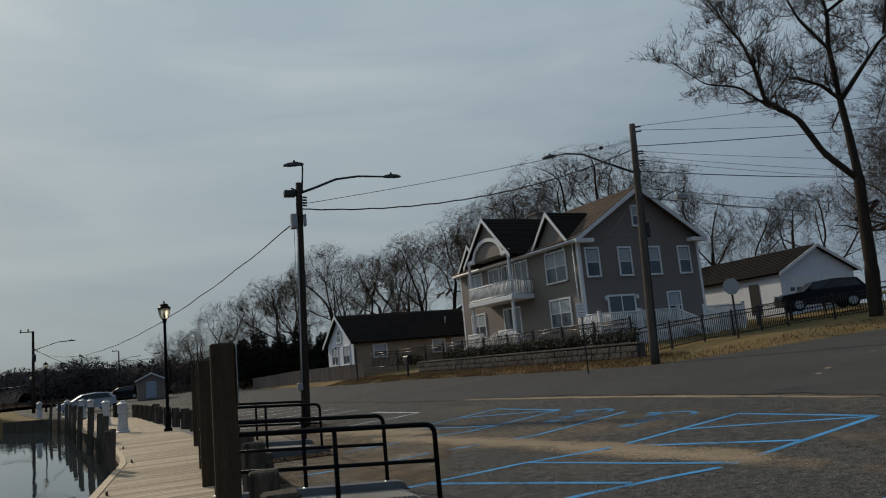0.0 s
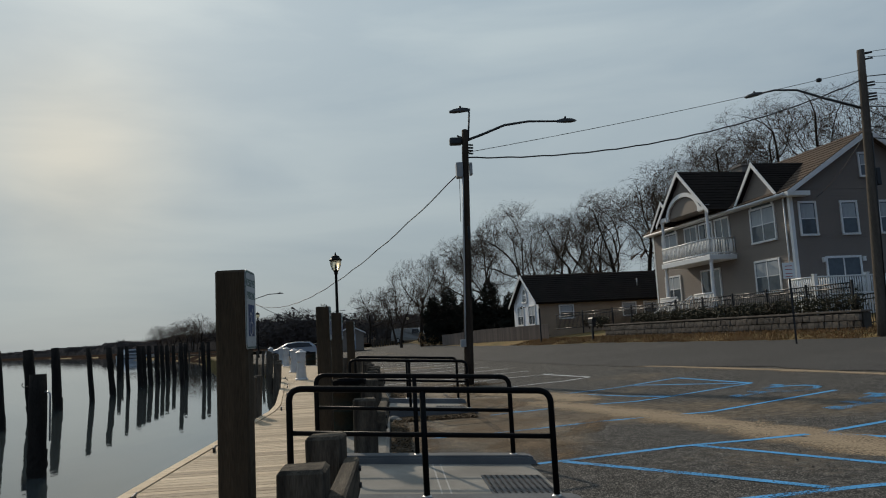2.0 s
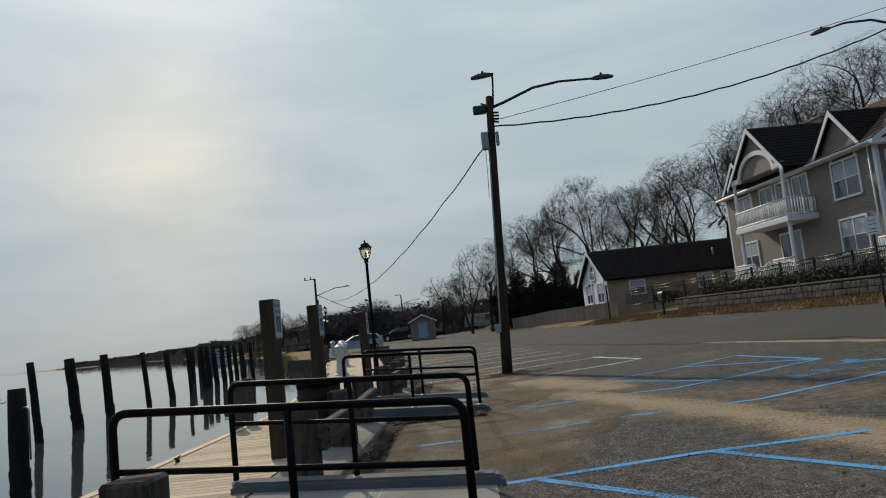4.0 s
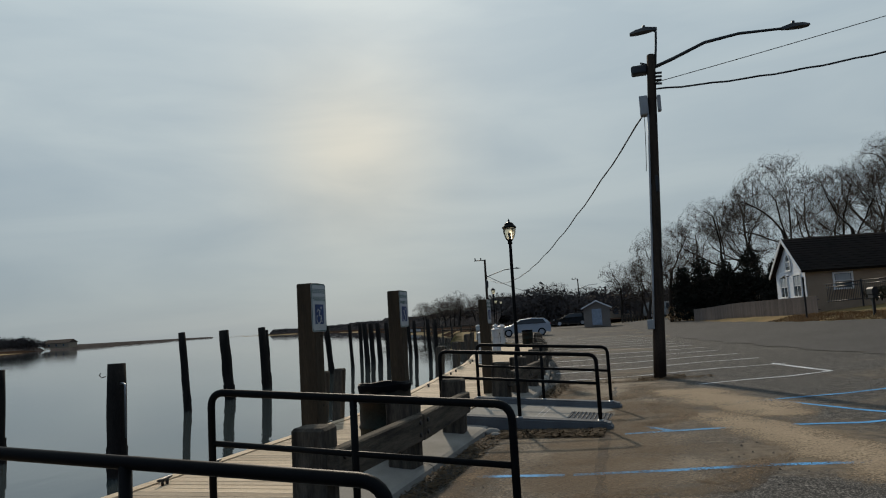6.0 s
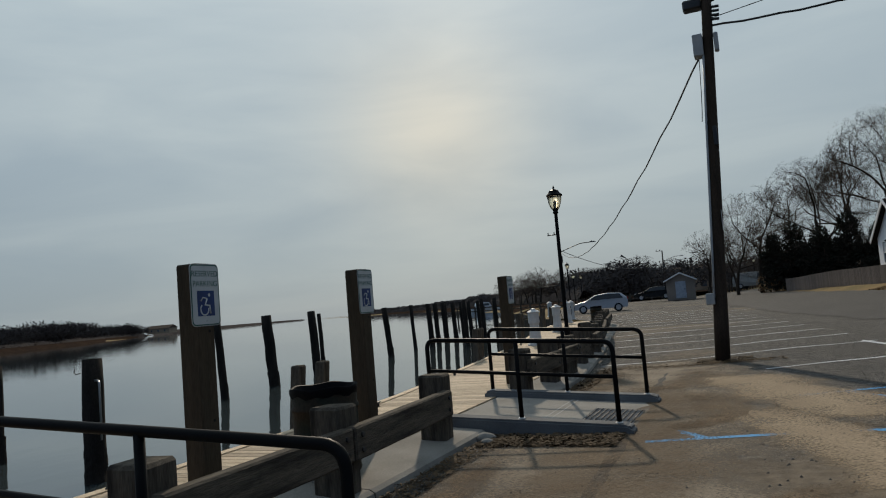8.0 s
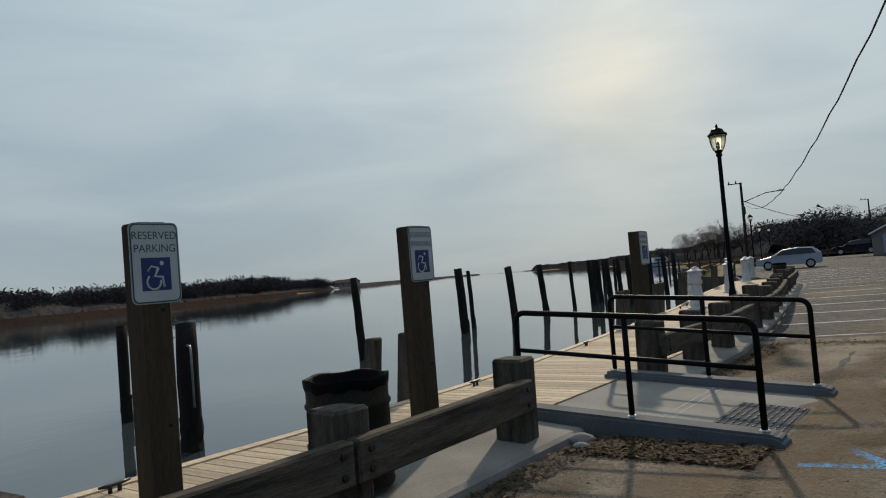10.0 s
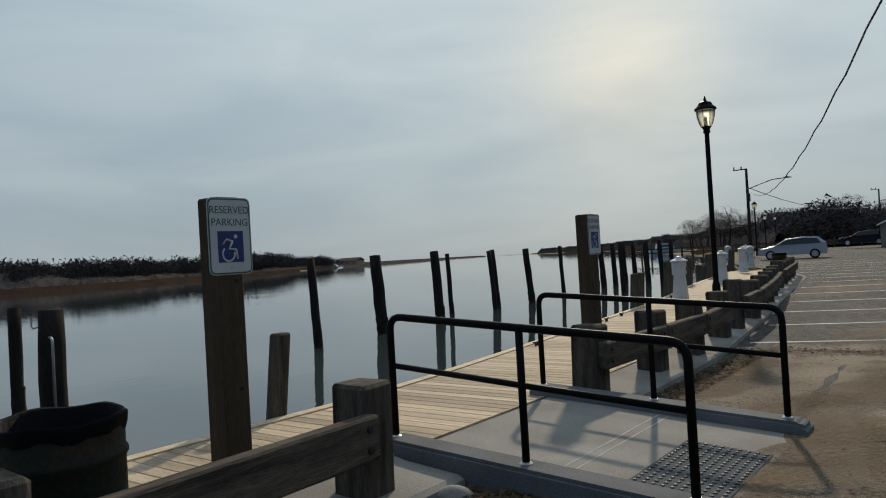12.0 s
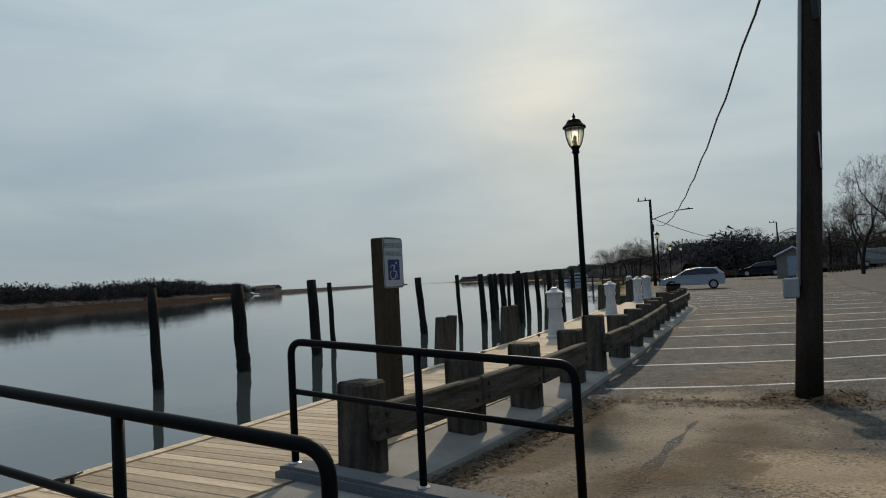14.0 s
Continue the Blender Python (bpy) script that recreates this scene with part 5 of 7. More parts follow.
# front: turned so that the windows face the water
front = lambda y, z: pose(-0.03, y, z, 0, 0, -90)
for y, w in ((2.3, 2.0), (12.6, 1.9)):
    window(house, front(y, 3.45), w, 1.75, 2, 2, 0.55)
    window(house, front(y, 0.7), w, 1.6, 2, 2)
for y in (6.2, 8.0, 9.8):
    window(house, front(y, 3.1), 1.35, 2.15, 2, 1, door=True, name="balcony_door")
window(house, front(7.9, 0.12), 2.0, 2.2, 2, 1, door=True, name="front_door")


def cross_gable(y0, y1, out, ridge, back, wallz):
    """A gable that stands out over the front, with its own dark roof."""
    ym, e = (y0 + y1) / 2, E + 0.05
    prism_pts = [(-out, y0, e), (-out, y1, e), (-out, ym, ridge - 0.08)]
    part("gable_wall", prism(bmesh.new(), prism_pts, (back, 0, 0)), M_siding, house)
    for ya in (y0 - 0.35, y1 + 0.35):
        slope_roof("gable_roof", house, (-out - 0.3, ya, e - 0.22), (back - out, ya, e - 0.22), (-out - 0.3, ym, ridge), (back - out, ym, ridge), 0.12, M_roofdk)
        part("rake_board", prism(bmesh.new(), [(-out - 0.33, ya, e - 0.2), (-out - 0.33, ym, ridge + 0.04), (-out - 0.33, ym, ridge - 0.24), (-out - 0.33, ya, e - 0.44)], (0.05, 0, 0)), M_trim, house, "white rake board")


cross_gable(0.7, 3.9, 0.12, 7.75, 3.6, 0)
cross_gable(5.1, 10.7, 1.45, 8.55, 5.5, 0)
cross_gable(11.2, 14.2, 0.12, 7.55, 3.4, 0)
# porch and balcony
part("balcony_floor", one_box((-1.75, 5.0, 2.75), (0, 10.8, 3.05), 0.02), M_trim, house, "white balcony floor")
for y in (5.25, 10.55):
    part("column", lathe(bmesh.new(), [(0.14, -0.1), (0.14, 0.1), (0.11, 0.14), (0.1, 2.6), (0.14, 2.66), (0.14, 2.75)], 12, -1.55, y), M_trim, house, "round white column")
    part("column", lathe(bmesh.new(), [(0.13, 3.05), (0.1, 3.15), (0.09, 5.6), (0.13, 5.7), (0.13, 5.9)], 12, -1.55, y), M_trim, house, "round white column")
arch_pts = [(-1.6, 7.9 + 2.1 * math.cos(a), 5.7 + 1.5 * math.sin(a)) for a in np.linspace(0, math.pi, 15)]
inner = [(-1.6, 7.9 + 1.85 * math.cos(a), 5.7 + 1.25 * math.sin(a)) for a in np.linspace(0, math.pi, 15)]
bm = bmesh.new()
for k in range(14):
    prism(bm, [arch_pts[k], arch_pts[k + 1], inner[k + 1], inner[k]], (0.12, 0, 0))
part("arch", bm, M_trim, house, "white arch over the balcony")
part("lintel", one_box((-1.68, 5.1, 5.75), (-1.42, 6.0, 6.0)), M_trim, house)
part("lintel", one_box((-1.68, 9.8, 5.75), (-1.42, 10.7, 6.0)), M_trim, house)
railing(house, (-1.65, 5.1, 3.05), (-1.65, 10.7, 3.05), 0.95, 0.16)
railing(house, (-1.65, 5.1, 3.05), (-0.05, 5.1, 3.05), 0.95, 0.16)
railing(house, (-1.65, 10.7, 3.05), (-0.05, 10.7, 3.05), 0.95, 0.16)
part("porch_floor", one_box((-1.9, 4.6, -0.9), (0, 11.2, -0.05), 0.02), M_concrete, house)
for a, b in (((-1.85, 4.8, -0.05), (-1.85, 6.9, -0.05)), ((-1.85, 9.0, -0.05), (-1.85, 11.1, -0.05))):
    railing(house, a, b, 0.9, 0.14)
for y in (7.1, 8.8):
    railing(house, (-1.9, y, -0.05), (-3.6, y, -1.0), 0.85, 0.14, "stair_railing")
# deck along the gable end
deck = thing("deck", pose(22.5, 37.75, HZ + 0.2, 0, 0, 6.8), "white railed deck with steps beside the house", "deck")
part("deck_floor", one_box((-0.6, -2.0, -0.95), (W + 1.0, -0.06, -0.05), 0.01), M_trim, deck)
for a, b in (((-0.6, -2.0, -0.05), (5.2, -2.0, -0.05)), ((7.3, -2.0, -0.05), (W + 1.0, -2.0, -0.05)), ((-0.6, -2.0, -0.05), (-0.6, -0.1, -0.05)), ((W + 1, -2.0, -0.05), (W + 1.0, -0.1, -0.05))):
    railing(deck, a, b, 0.95, 0.13)
for x in (-0.6, 2.3, 5.2, 7.3, W + 1.0):
    part("newel", box(one_box((x - 0.08, -2.08, -1.1), (x + 0.08, -1.92, 1.0)), (x - 0.1, -2.1, 1.0), (x + 0.1, -1.9, 1.05), 0.01), M_trim, deck, "white newel post")
for x in (5.2, 7.3):
    railing(deck, (x, -2.0, -0.05), (x + 0.9, -4.0, -1.2), 0.9, 0.13, "stair_railing")
for k in range(6):
    part("step", one_box((5.25 + 0.14 * k, -2.35 - 0.32 * k, -0.25 - 0.19 * k), (7.25 + 0.14 * k, -2.0 - 0.32 * k, -0.2 - 0.19 * k)), M_trim, deck)

# cottage beyond the stockade fence
CZ = 1.35
cot = thing("cottage", pose(13.1, 57.4, CZ, 0, 0, 6.8), "low cottage with a white gable and very dark roof", "house")
cw, cl, ce, cr = 6.6, 11.2, 2.3, 4.45
bm = one_box((0, 0, -1.0), (cl, cw, ce))
part("wall", bm, M_sidingt, cot, "tan rendered side wall")
bm = prism(bmesh.new(), [(-0.02, 0, -1.0), (-0.02, cw, -1.0), (-0.02, cw, ce), (-0.02, cw / 2, cr - 0.06), (-0.02, 0, ce)], (0.06, 0, 0))
part("gable_wall", bm, M_sidingw, cot, "white boarded gable")
bm = bmesh.new()
siding(bm, (-0.02, cw), (0, -1), cw, 0, ce, 0.2)
part("siding", bm, M_sidingw, cot)
ck = (cr - ce) / (cw / 2)
for ya, s in ((-0.4, 1), (cw + 0.4, -1)):
    slope_roof("roof", cot, (-0.35, ya, ce - 0.4 * ck + 0.08), (cl + 0.3, ya, ce - 0.4 * ck + 0.08), (-0.35, cw / 2, cr + 0.08), (cl + 0.3, cw / 2, cr + 0.08), 0.14, M_roofdk)
    part("rake_board", prism(bmesh.new(), [(-0.4, ya, ce - 0.4 * ck + 0.1), (-0.4, cw / 2, cr + 0.1), (-0.4, cw / 2, cr - 0.14), (-0.4, ya, ce - 0.4 * ck - 0.14)], (0.05, 0, 0)), M_trim, cot)
for y, w in ((1.6, 1.5), (4.6, 1.5)):
    window(cot, pose(-0.05, y, 0.55, 0, 0, -90), w, 1.35, 2, 2)
window(cot, pose(-0.05, cw / 2, 2.35, 0, 0, -90), 1.0, 0.5, 1, 1, 0.5)
for x in (2.2, 7.4, 9.2):
    window(cot, pose(x, -0.03, 0.9), 1.0, 0.9, 1, 2)
part("wall_lamp", one_tube([(-0.05, cw / 2, 1.9), (-0.35, cw / 2, 2.0), (-0.45, cw / 2, 1.85)], [0.03, 0.03, 0.12], 8), M_iron, cot, "black gooseneck lamp")
part("vent_pipe", one_tube([(8.8, 1.2, 3.2), (8.8, 1.2, 3.8)], 0.06, 8), M_box, cot)
wing = thing("outbuilding", pose(25.0, 56.5, 1.5, 0, 0, 6.8), "low brown gabled outbuilding", "house")
part("wall", one_box((0, 0, -1), (5, 6, 2.0)), M_sidingt, wing)
part("roof", prism(bmesh.new(), [(-0.3, -0.3, 2.0), (-0.3, 6.3, 2.0), (-0.3, 3, 3.6)], (5.6, 0, 0)), M_roof, wing)

# white garage
GZ = 2.75
gar = thing("garage", pose(37.3, 37.9, GZ, 0, 0, 1.5), "white boarded two-car garage with a dark roof", "garage")
gw, gl, ge, gr = 6.6, 11.5, 2.45, 4.1
part("wall", prism(bmesh.new(), [(0, 0, -0.8), (gw, 0, -0.8), (gw, 0, ge), (gw / 2, 0, gr), (0, 0, ge)], (0, gl, 0)), M_sidingw, gar)
bm = bmesh.new()
siding(bm, (0, 0), (1, 0), gw, 0, ge, 0.2)
siding(bm, (0, gl), (0, -1), gl, -0.3, ge, 0.2)
part("siding", bm, M_sidingw, gar)
gk = (gr - ge) / (gw / 2)
for xa in (-0.35, gw + 0.35):
    slope_roof("roof", gar, (xa, -0.35, ge - 0.35 * gk + 0.08), (xa, gl + 0.3, ge - 0.35 * gk + 0.08), (gw / 2, -0.35, gr + 0.08), (gw / 2, gl + 0.3, gr + 0.08), 0.13, M_roofdk)
    part("rake_board", prism(bmesh.new(), [(xa, -0.4, ge - 0.35 * gk + 0.08), (gw / 2, -0.4, gr + 0.1), (gw / 2, -0.4, gr - 0.12), (xa, -0.4, ge - 0.35 * gk - 0.14)], (0, 0.05, 0)), M_trim, gar)
for x in (1.75, 4.85):
    gd = part("garage_door", one_box((x - 1.25, -0.06, 0), (x + 1.25, -0.02, 2.1), 0.01), M_trim, gar, "white panelled garage door")
    for k in range(4):
        part("panel", one_box((x - 1.2, -0.075, 0.04 + k * 0.52), (x + 1.2, -0.055, 0.52 + k * 0.52), 0.008), M_trim, gd)
        part("pane", one_box((x - 1.1 + k * 0.58, -0.085, 1.12), (x - 0.7 + k * 0.58, -0.07, 1.36)), M_pane, gd)
part("side_door", one_box((-0.05, 1.9, -0.2), (-0.02, 2.8, 1.85), 0.01), M_arm, gar, "dark side door")
back = thing("house", pose(44, 60, 2.6, 0, 0, 12), "brown-roofed house behind the garage", "house")
part("wall", one_box((-5, -4, 0), (5, 4, 3.2)), M_sidingt, back)
part("roof", prism(bmesh.new(), [(-5.4, -4.4, 3.2), (-5.4, 4.4, 3.2), (-5.4, 0, 5.4)], (10.8, 0, 0)), M_roof, back)

# shed by the quay
shed = thing("shed", pose(-3.1, 92.0, 0.35, 0, 0, 4), "small tan gabled shed with a pale blue door", "shed")
part("wall", prism(bmesh.new(), [(-1.5, 0, -0.3), (1.5, 0, -0.3), (1.5, 0, 1.95), (0, 0, 2.65), (-1.5, 0, 1.95)], (0, 4.2, 0)), M_shed, shed)
for s in (-1, 1):
    slope_roof("roof", shed, (s * 1.75, -0.25, 1.86), (s * 1.75, 4.4, 1.86), (0, -0.25, 2.72), (0, 4.4, 2.72), 0.08, M_roof)
    part("rake_board", prism(bmesh.new(), [(s * 1.75, -0.29, 1.9), (0, -0.29, 2.76), (0, -0.29, 2.6), (s * 1.75, -0.29, 1.74)], (0, 0.04, 0)), M_trim, shed)
sd = part("door", one_box((-0.55, -0.05, -0.1), (0.55, -0.01, 1.75), 0.01), M_sheddoor, shed, "pale blue door")
part("handle", one_box((0.4, -0.09, 0.8), (0.46, -0.05, 0.95), 0.01), M_iron, sd)


# ---- wall, fences, hedge ----
wa, wb = Vector((18.75, 27.4)), Vector((15.15, 47.5))
wd = (wb - wa)
retaining = thing("wall_retaining", pose(wa.x, wa.y, 0, 0, 0, math.degrees(math.atan2(wd.y, wd.x))), "low stone retaining wall below the hedge", "wall", kind="structure")
WL = wd.length
part("core", one_box((0, -0.4, 0.3), (WL, -0.06, 1.46)), M_mortar, retaining)
part("coping", one_box((-0.05, -0.42, 1.462), (WL, 0.06, 1.54), 0.015), M_stone, retaining, "flat stone coping")


def iron_fence(pts, h, name_label):
    t = thing("iron_fence", pose(0, 0, 0), name_label, "fence", "iron fences")
    stick = one_tube([(0, 0, 0), (0, 0, h - 0.05)], 0.017, 4)
    picket = bpy.data.meshes.new("picket")
    stick.to_mesh(picket)
    stick.free()
    picket.materials.append(M_iron)
    for a, b in zip(pts, pts[1:]):
        a, b = Vector(a), Vector(b)
        n = max(1, round((b - a).length / 2.4))
        for k in range(n):
            p, q = a.lerp(b, k / n), a.lerp(b, (k + 1) / n)
            part("post", box(bmesh.new(), (p.x - 0.042, p.y - 0.042, p.z - 0.3), (p.x + 0.042, p.y + 0.042, p.z + h + 0.1), 0.01), M_iron, t)
            bm = bmesh.new()
            for z in (0.12, h - 0.18, h):
                tube(bm, [p + Vector((0, 0, z)), q + Vector((0, 0, z))], 0.03, 4)
            pan = part("panel", bm, M_iron, t)
            m = int((q - p).length / 0.13)
            for i in range(1, m):
                s = p.lerp(q, i / m)
                shared("picket", picket, pan, pose(s.x, s.y, s.z + 0.05))
    return t


iron_fence([(19.3, 28.6, 1.5), (15.75, 47.5, 1.4), (13.2, 52.5, 1.3)], 1.1, "black iron picket fence above the stone wall")
zf = lambda x, y: (x, y, rise(x, y) - 0.02)
iron_fence([zf(19.3, 28.4), zf(24, 29.6), zf(30, 30.4), zf(34.5, 28.6), zf(39, 25.8), zf(47, 21.5)], 1.2, "black iron picket fence along the lawn")
vf = thing("board_fence", pose(0, 0, 0), "long white vinyl fence by the drive", "fence")
for k in range(10):
    a = Vector((44 + k * 2.3, 33 - k * 1.3, 3.4))
    part("panel", prism(bmesh.new(), [a, a + Vector((2.25, -1.27, 0)), a + Vector((2.25, -1.27, 1.3)), a + Vector((0, 0, 1.3))], (0.03, 0.05, 0)), M_sidingw, vf)
rf = thing("rail_fence", pose(0, 0, 0), "pale timber ramp railing beside the garage", "fence")
for z in (0.35, 0.75, 1.05):
    part("rail", one_tube([Vector((32.5, 35.2, 1.9 + z)), Vector((42, 31.8, 2.9 + z))], 0.05, 4), M_fence, rf)
for k in range(6):
    p = Vector((32.5, 35.2, 1.7)).lerp(Vector((42, 31.8, 2.7)), k / 5)
    part("post", one_box((p.x - 0.06, p.y - 0.06, p.z - 0.3), (p.x + 0.06, p.y + 0.06, p.z + 1.3)), M_fence, rf)
tp = thing("caution_tape", pose(0, 0, 0), "slack yellow caution tape between fence posts", "tape")
tape = [Vector((33.3, 28.0, 2.9)), Vector((34.6, 27.5, 2.75)), Vector((36, 26.9, 2.85)), Vector((38, 25.6, 3.45))]
bm = bmesh.new()
for a, b in zip(tape, tape[1:]):
    prism(bm, [a, b, b + Vector((0, 0, 0.09)), a + Vector((0, 0, 0.09))], (0.01, 0.02, 0))
part("band", bm, M_tape, tp)
tb = thing("teal_sign", pose(58, 25.5, 5.0), "teal panel sign behind the white fence", "sign")
part("panel", one_box((0, 0, 0), (3.0, 0.1, 1.0), 0.02), M_teal, tb)
for q in range(3):
    part("writing", one_box((0.3 + q * 0.8, -0.02, 0.25), (0.75 + q * 0.8, -0.002, 0.75), 0.01), M_white, tb)
part("post", one_box((1.4, 0.0, -2.2), (1.55, 0.12, 0)), M_timber, tb)

stock = thing("stockade_fence", pose(0, 0, 0), "grey weathered stockade board fence", "fence")
sa, sb = Vector((6.9, 76.0)), Vector((13.0, 53.8))
board = one_box((-0.09, -0.012, 0), (0.09, 0.012, 1.12), 0.006)
bme = bpy.data.meshes.new("board")
board.to_mesh(bme)
board.free()
bme.materials.append(M_fence)
nb = 120
for k in range(nb):
    p = sa.lerp(sb, k / nb)
    shared("board", bme, stock, pose(p.x, p.y, rise(p.x, p.y) - 0.05 + 0.03 * noise.noise(Vector((k * 0.7, 0, 0))), 0, 0, -74.6))
for z in (0.25, 0.85):
    part("rail", one_tube([(sa.x + 0.05, sa.y, rise(*sa) + z), (sb.x + 0.05, sb.y, rise(*sb) + z)], 0.04, 4), M_fence, stock)


def leafy(name, centres, n, size, material, seed):
    """A mass of small leaves scattered through ellipsoids (centre, radii)."""
    rnd = random.Random(seed)
    v, f = [], []
    for c, r in centres:
        for _ in range(n):
            a, z = rnd.uniform(0, 6.283), rnd.uniform(-1, 1)
            q = math.sqrt(1 - z * z)
            k = rnd.uniform(0.55, 1.06)
            p = Vector((c[0] + r[0] * k * q * math.cos(a), c[1] + r[1] * k * q * math.sin(a), c[2] + r[2] * k * z))
            d1_ = Vector((rnd.gauss(0, 1), rnd.gauss(0, 1), rnd.gauss(0, 1))).normalized() * size * rnd.uniform(0.6, 1.3)
            d2_ = d1_.orthogonal().normalized() * size * rnd.uniform(0.3, 0.6)
            i = len(v)
            v += [p - d1_, p + d2_, p + d1_, p - d2_]
            f.append((i, i + 1, i + 2, i + 3))
    me = bpy.data.meshes.new(name)
    me.from_pydata([tuple(q) for q in v], [], f)
    me.materials.append(material)
    return me


def shrub(name, centres, n, size, material, seed, label, category, group=""):
    me = leafy("leaves", centres, n, size, material, seed)
    t = thing(name, pose(0, 0, 0), label, category, group)
    shared("leaves", me, t, Matrix.Identity(4))
    bm = bmesh.new()
    for c, r in centres[:: max(1, len(centres) // 12)]:
        for k in range(3):
            tube(bm, [(c[0], c[1], c[2] - r[2] - 0.1), (c[0] + r[0] * 0.5 * math.cos(k * 2.1), c[1] + r[1] * 0.5 * math.sin(k * 2.1), c[2] + r[2] * 0.5)], [0.03, 0.01], 4)
    part("undergrowth", bm, M_bark, t, "thin bare brown stems")["kind"] = "stuff"
    return t


wu = wd.normalized()
wn_ = Vector((wu.y, -wu.x))
hedge_c = []
for k in range(30):
    p = wa + wu * (0.6 + k * 0.56) + wn_ * 0.35
    hedge_c.append(((p.x, p.y, 1.78 + 0.05 * math.sin(k * 1.9)), (0.42, 0.42, 0.36)))
shrub("hedge", hedge_c, 260, 0.07, M_hedge, 8, "clipped dark winter hedge on top of the wall", "hedge")
hedge_c = [((15.3 - 0.1 * k, 47.8 + 0.55 * k, 1.75), (0.4, 0.4, 0.34)) for k in range(5)]
shrub("hedge", hedge_c, 260, 0.07, M_hedge, 9, "clipped dark winter hedge beside the steps", "hedge")
shrub("shrub", [((20.6 + k * 0.9, 35.4 + 0.1 * k, 2.2), (0.45, 0.4, 0.5)) for k in range(5)], 120, 0.07, M_hedge, 10, "bare brown shrub by the deck", "shrub")
for k, (x, y, h, w) in enumerate(((6.3, 79, 4.6, 1.7), (8.0, 80, 5.4, 2.2), (10.0, 78.5, 4.8, 2.0), (12.2, 78, 5.8, 2.3), (14.2, 77, 4.6, 1.8))):
    cs = [((x, y, 0.7 + h * q), (w * (1.15 - 0.75 * q) * 0.8, w * (1.15 - 0.75 * q) * 0.8, h * 0.16)) for q in (0.1, 0.26, 0.42, 0.58, 0.74, 0.88)]
    rnd = random.Random(k)
    cs += [((x + rnd.uniform(-w, w) * 0.6, y + rnd.uniform(-w, w) * 0.6, 0.8 + h * rnd.uniform(0.1, 0.6)), (w * 0.4, w * 0.4, h * 0.12)) for _ in range(8)]
    shrub("evergreen", cs, 420, 0.16, M_conifer, 20 + k, "dark dense evergreen behind the board fence", "evergreen", "evergreens")
shrub("brush", [((5.2 + 0.5 * k, 81.5 - 0.6 * k, 1.0), (0.7, 0.7, 0.9)) for k in range(4)], 200, 0.12, M_brush, 31, "dry orange-brown brush beside the lot", "brush")
shrub("brush", [((27 + 0.8 * k, 60 - 0.6 * k, 3.2), (1.0, 1.0, 1.6)) for k in range(4)], 160, 0.14, M_brush, 32, "dry orange-brown brush behind the cottage", "brush")


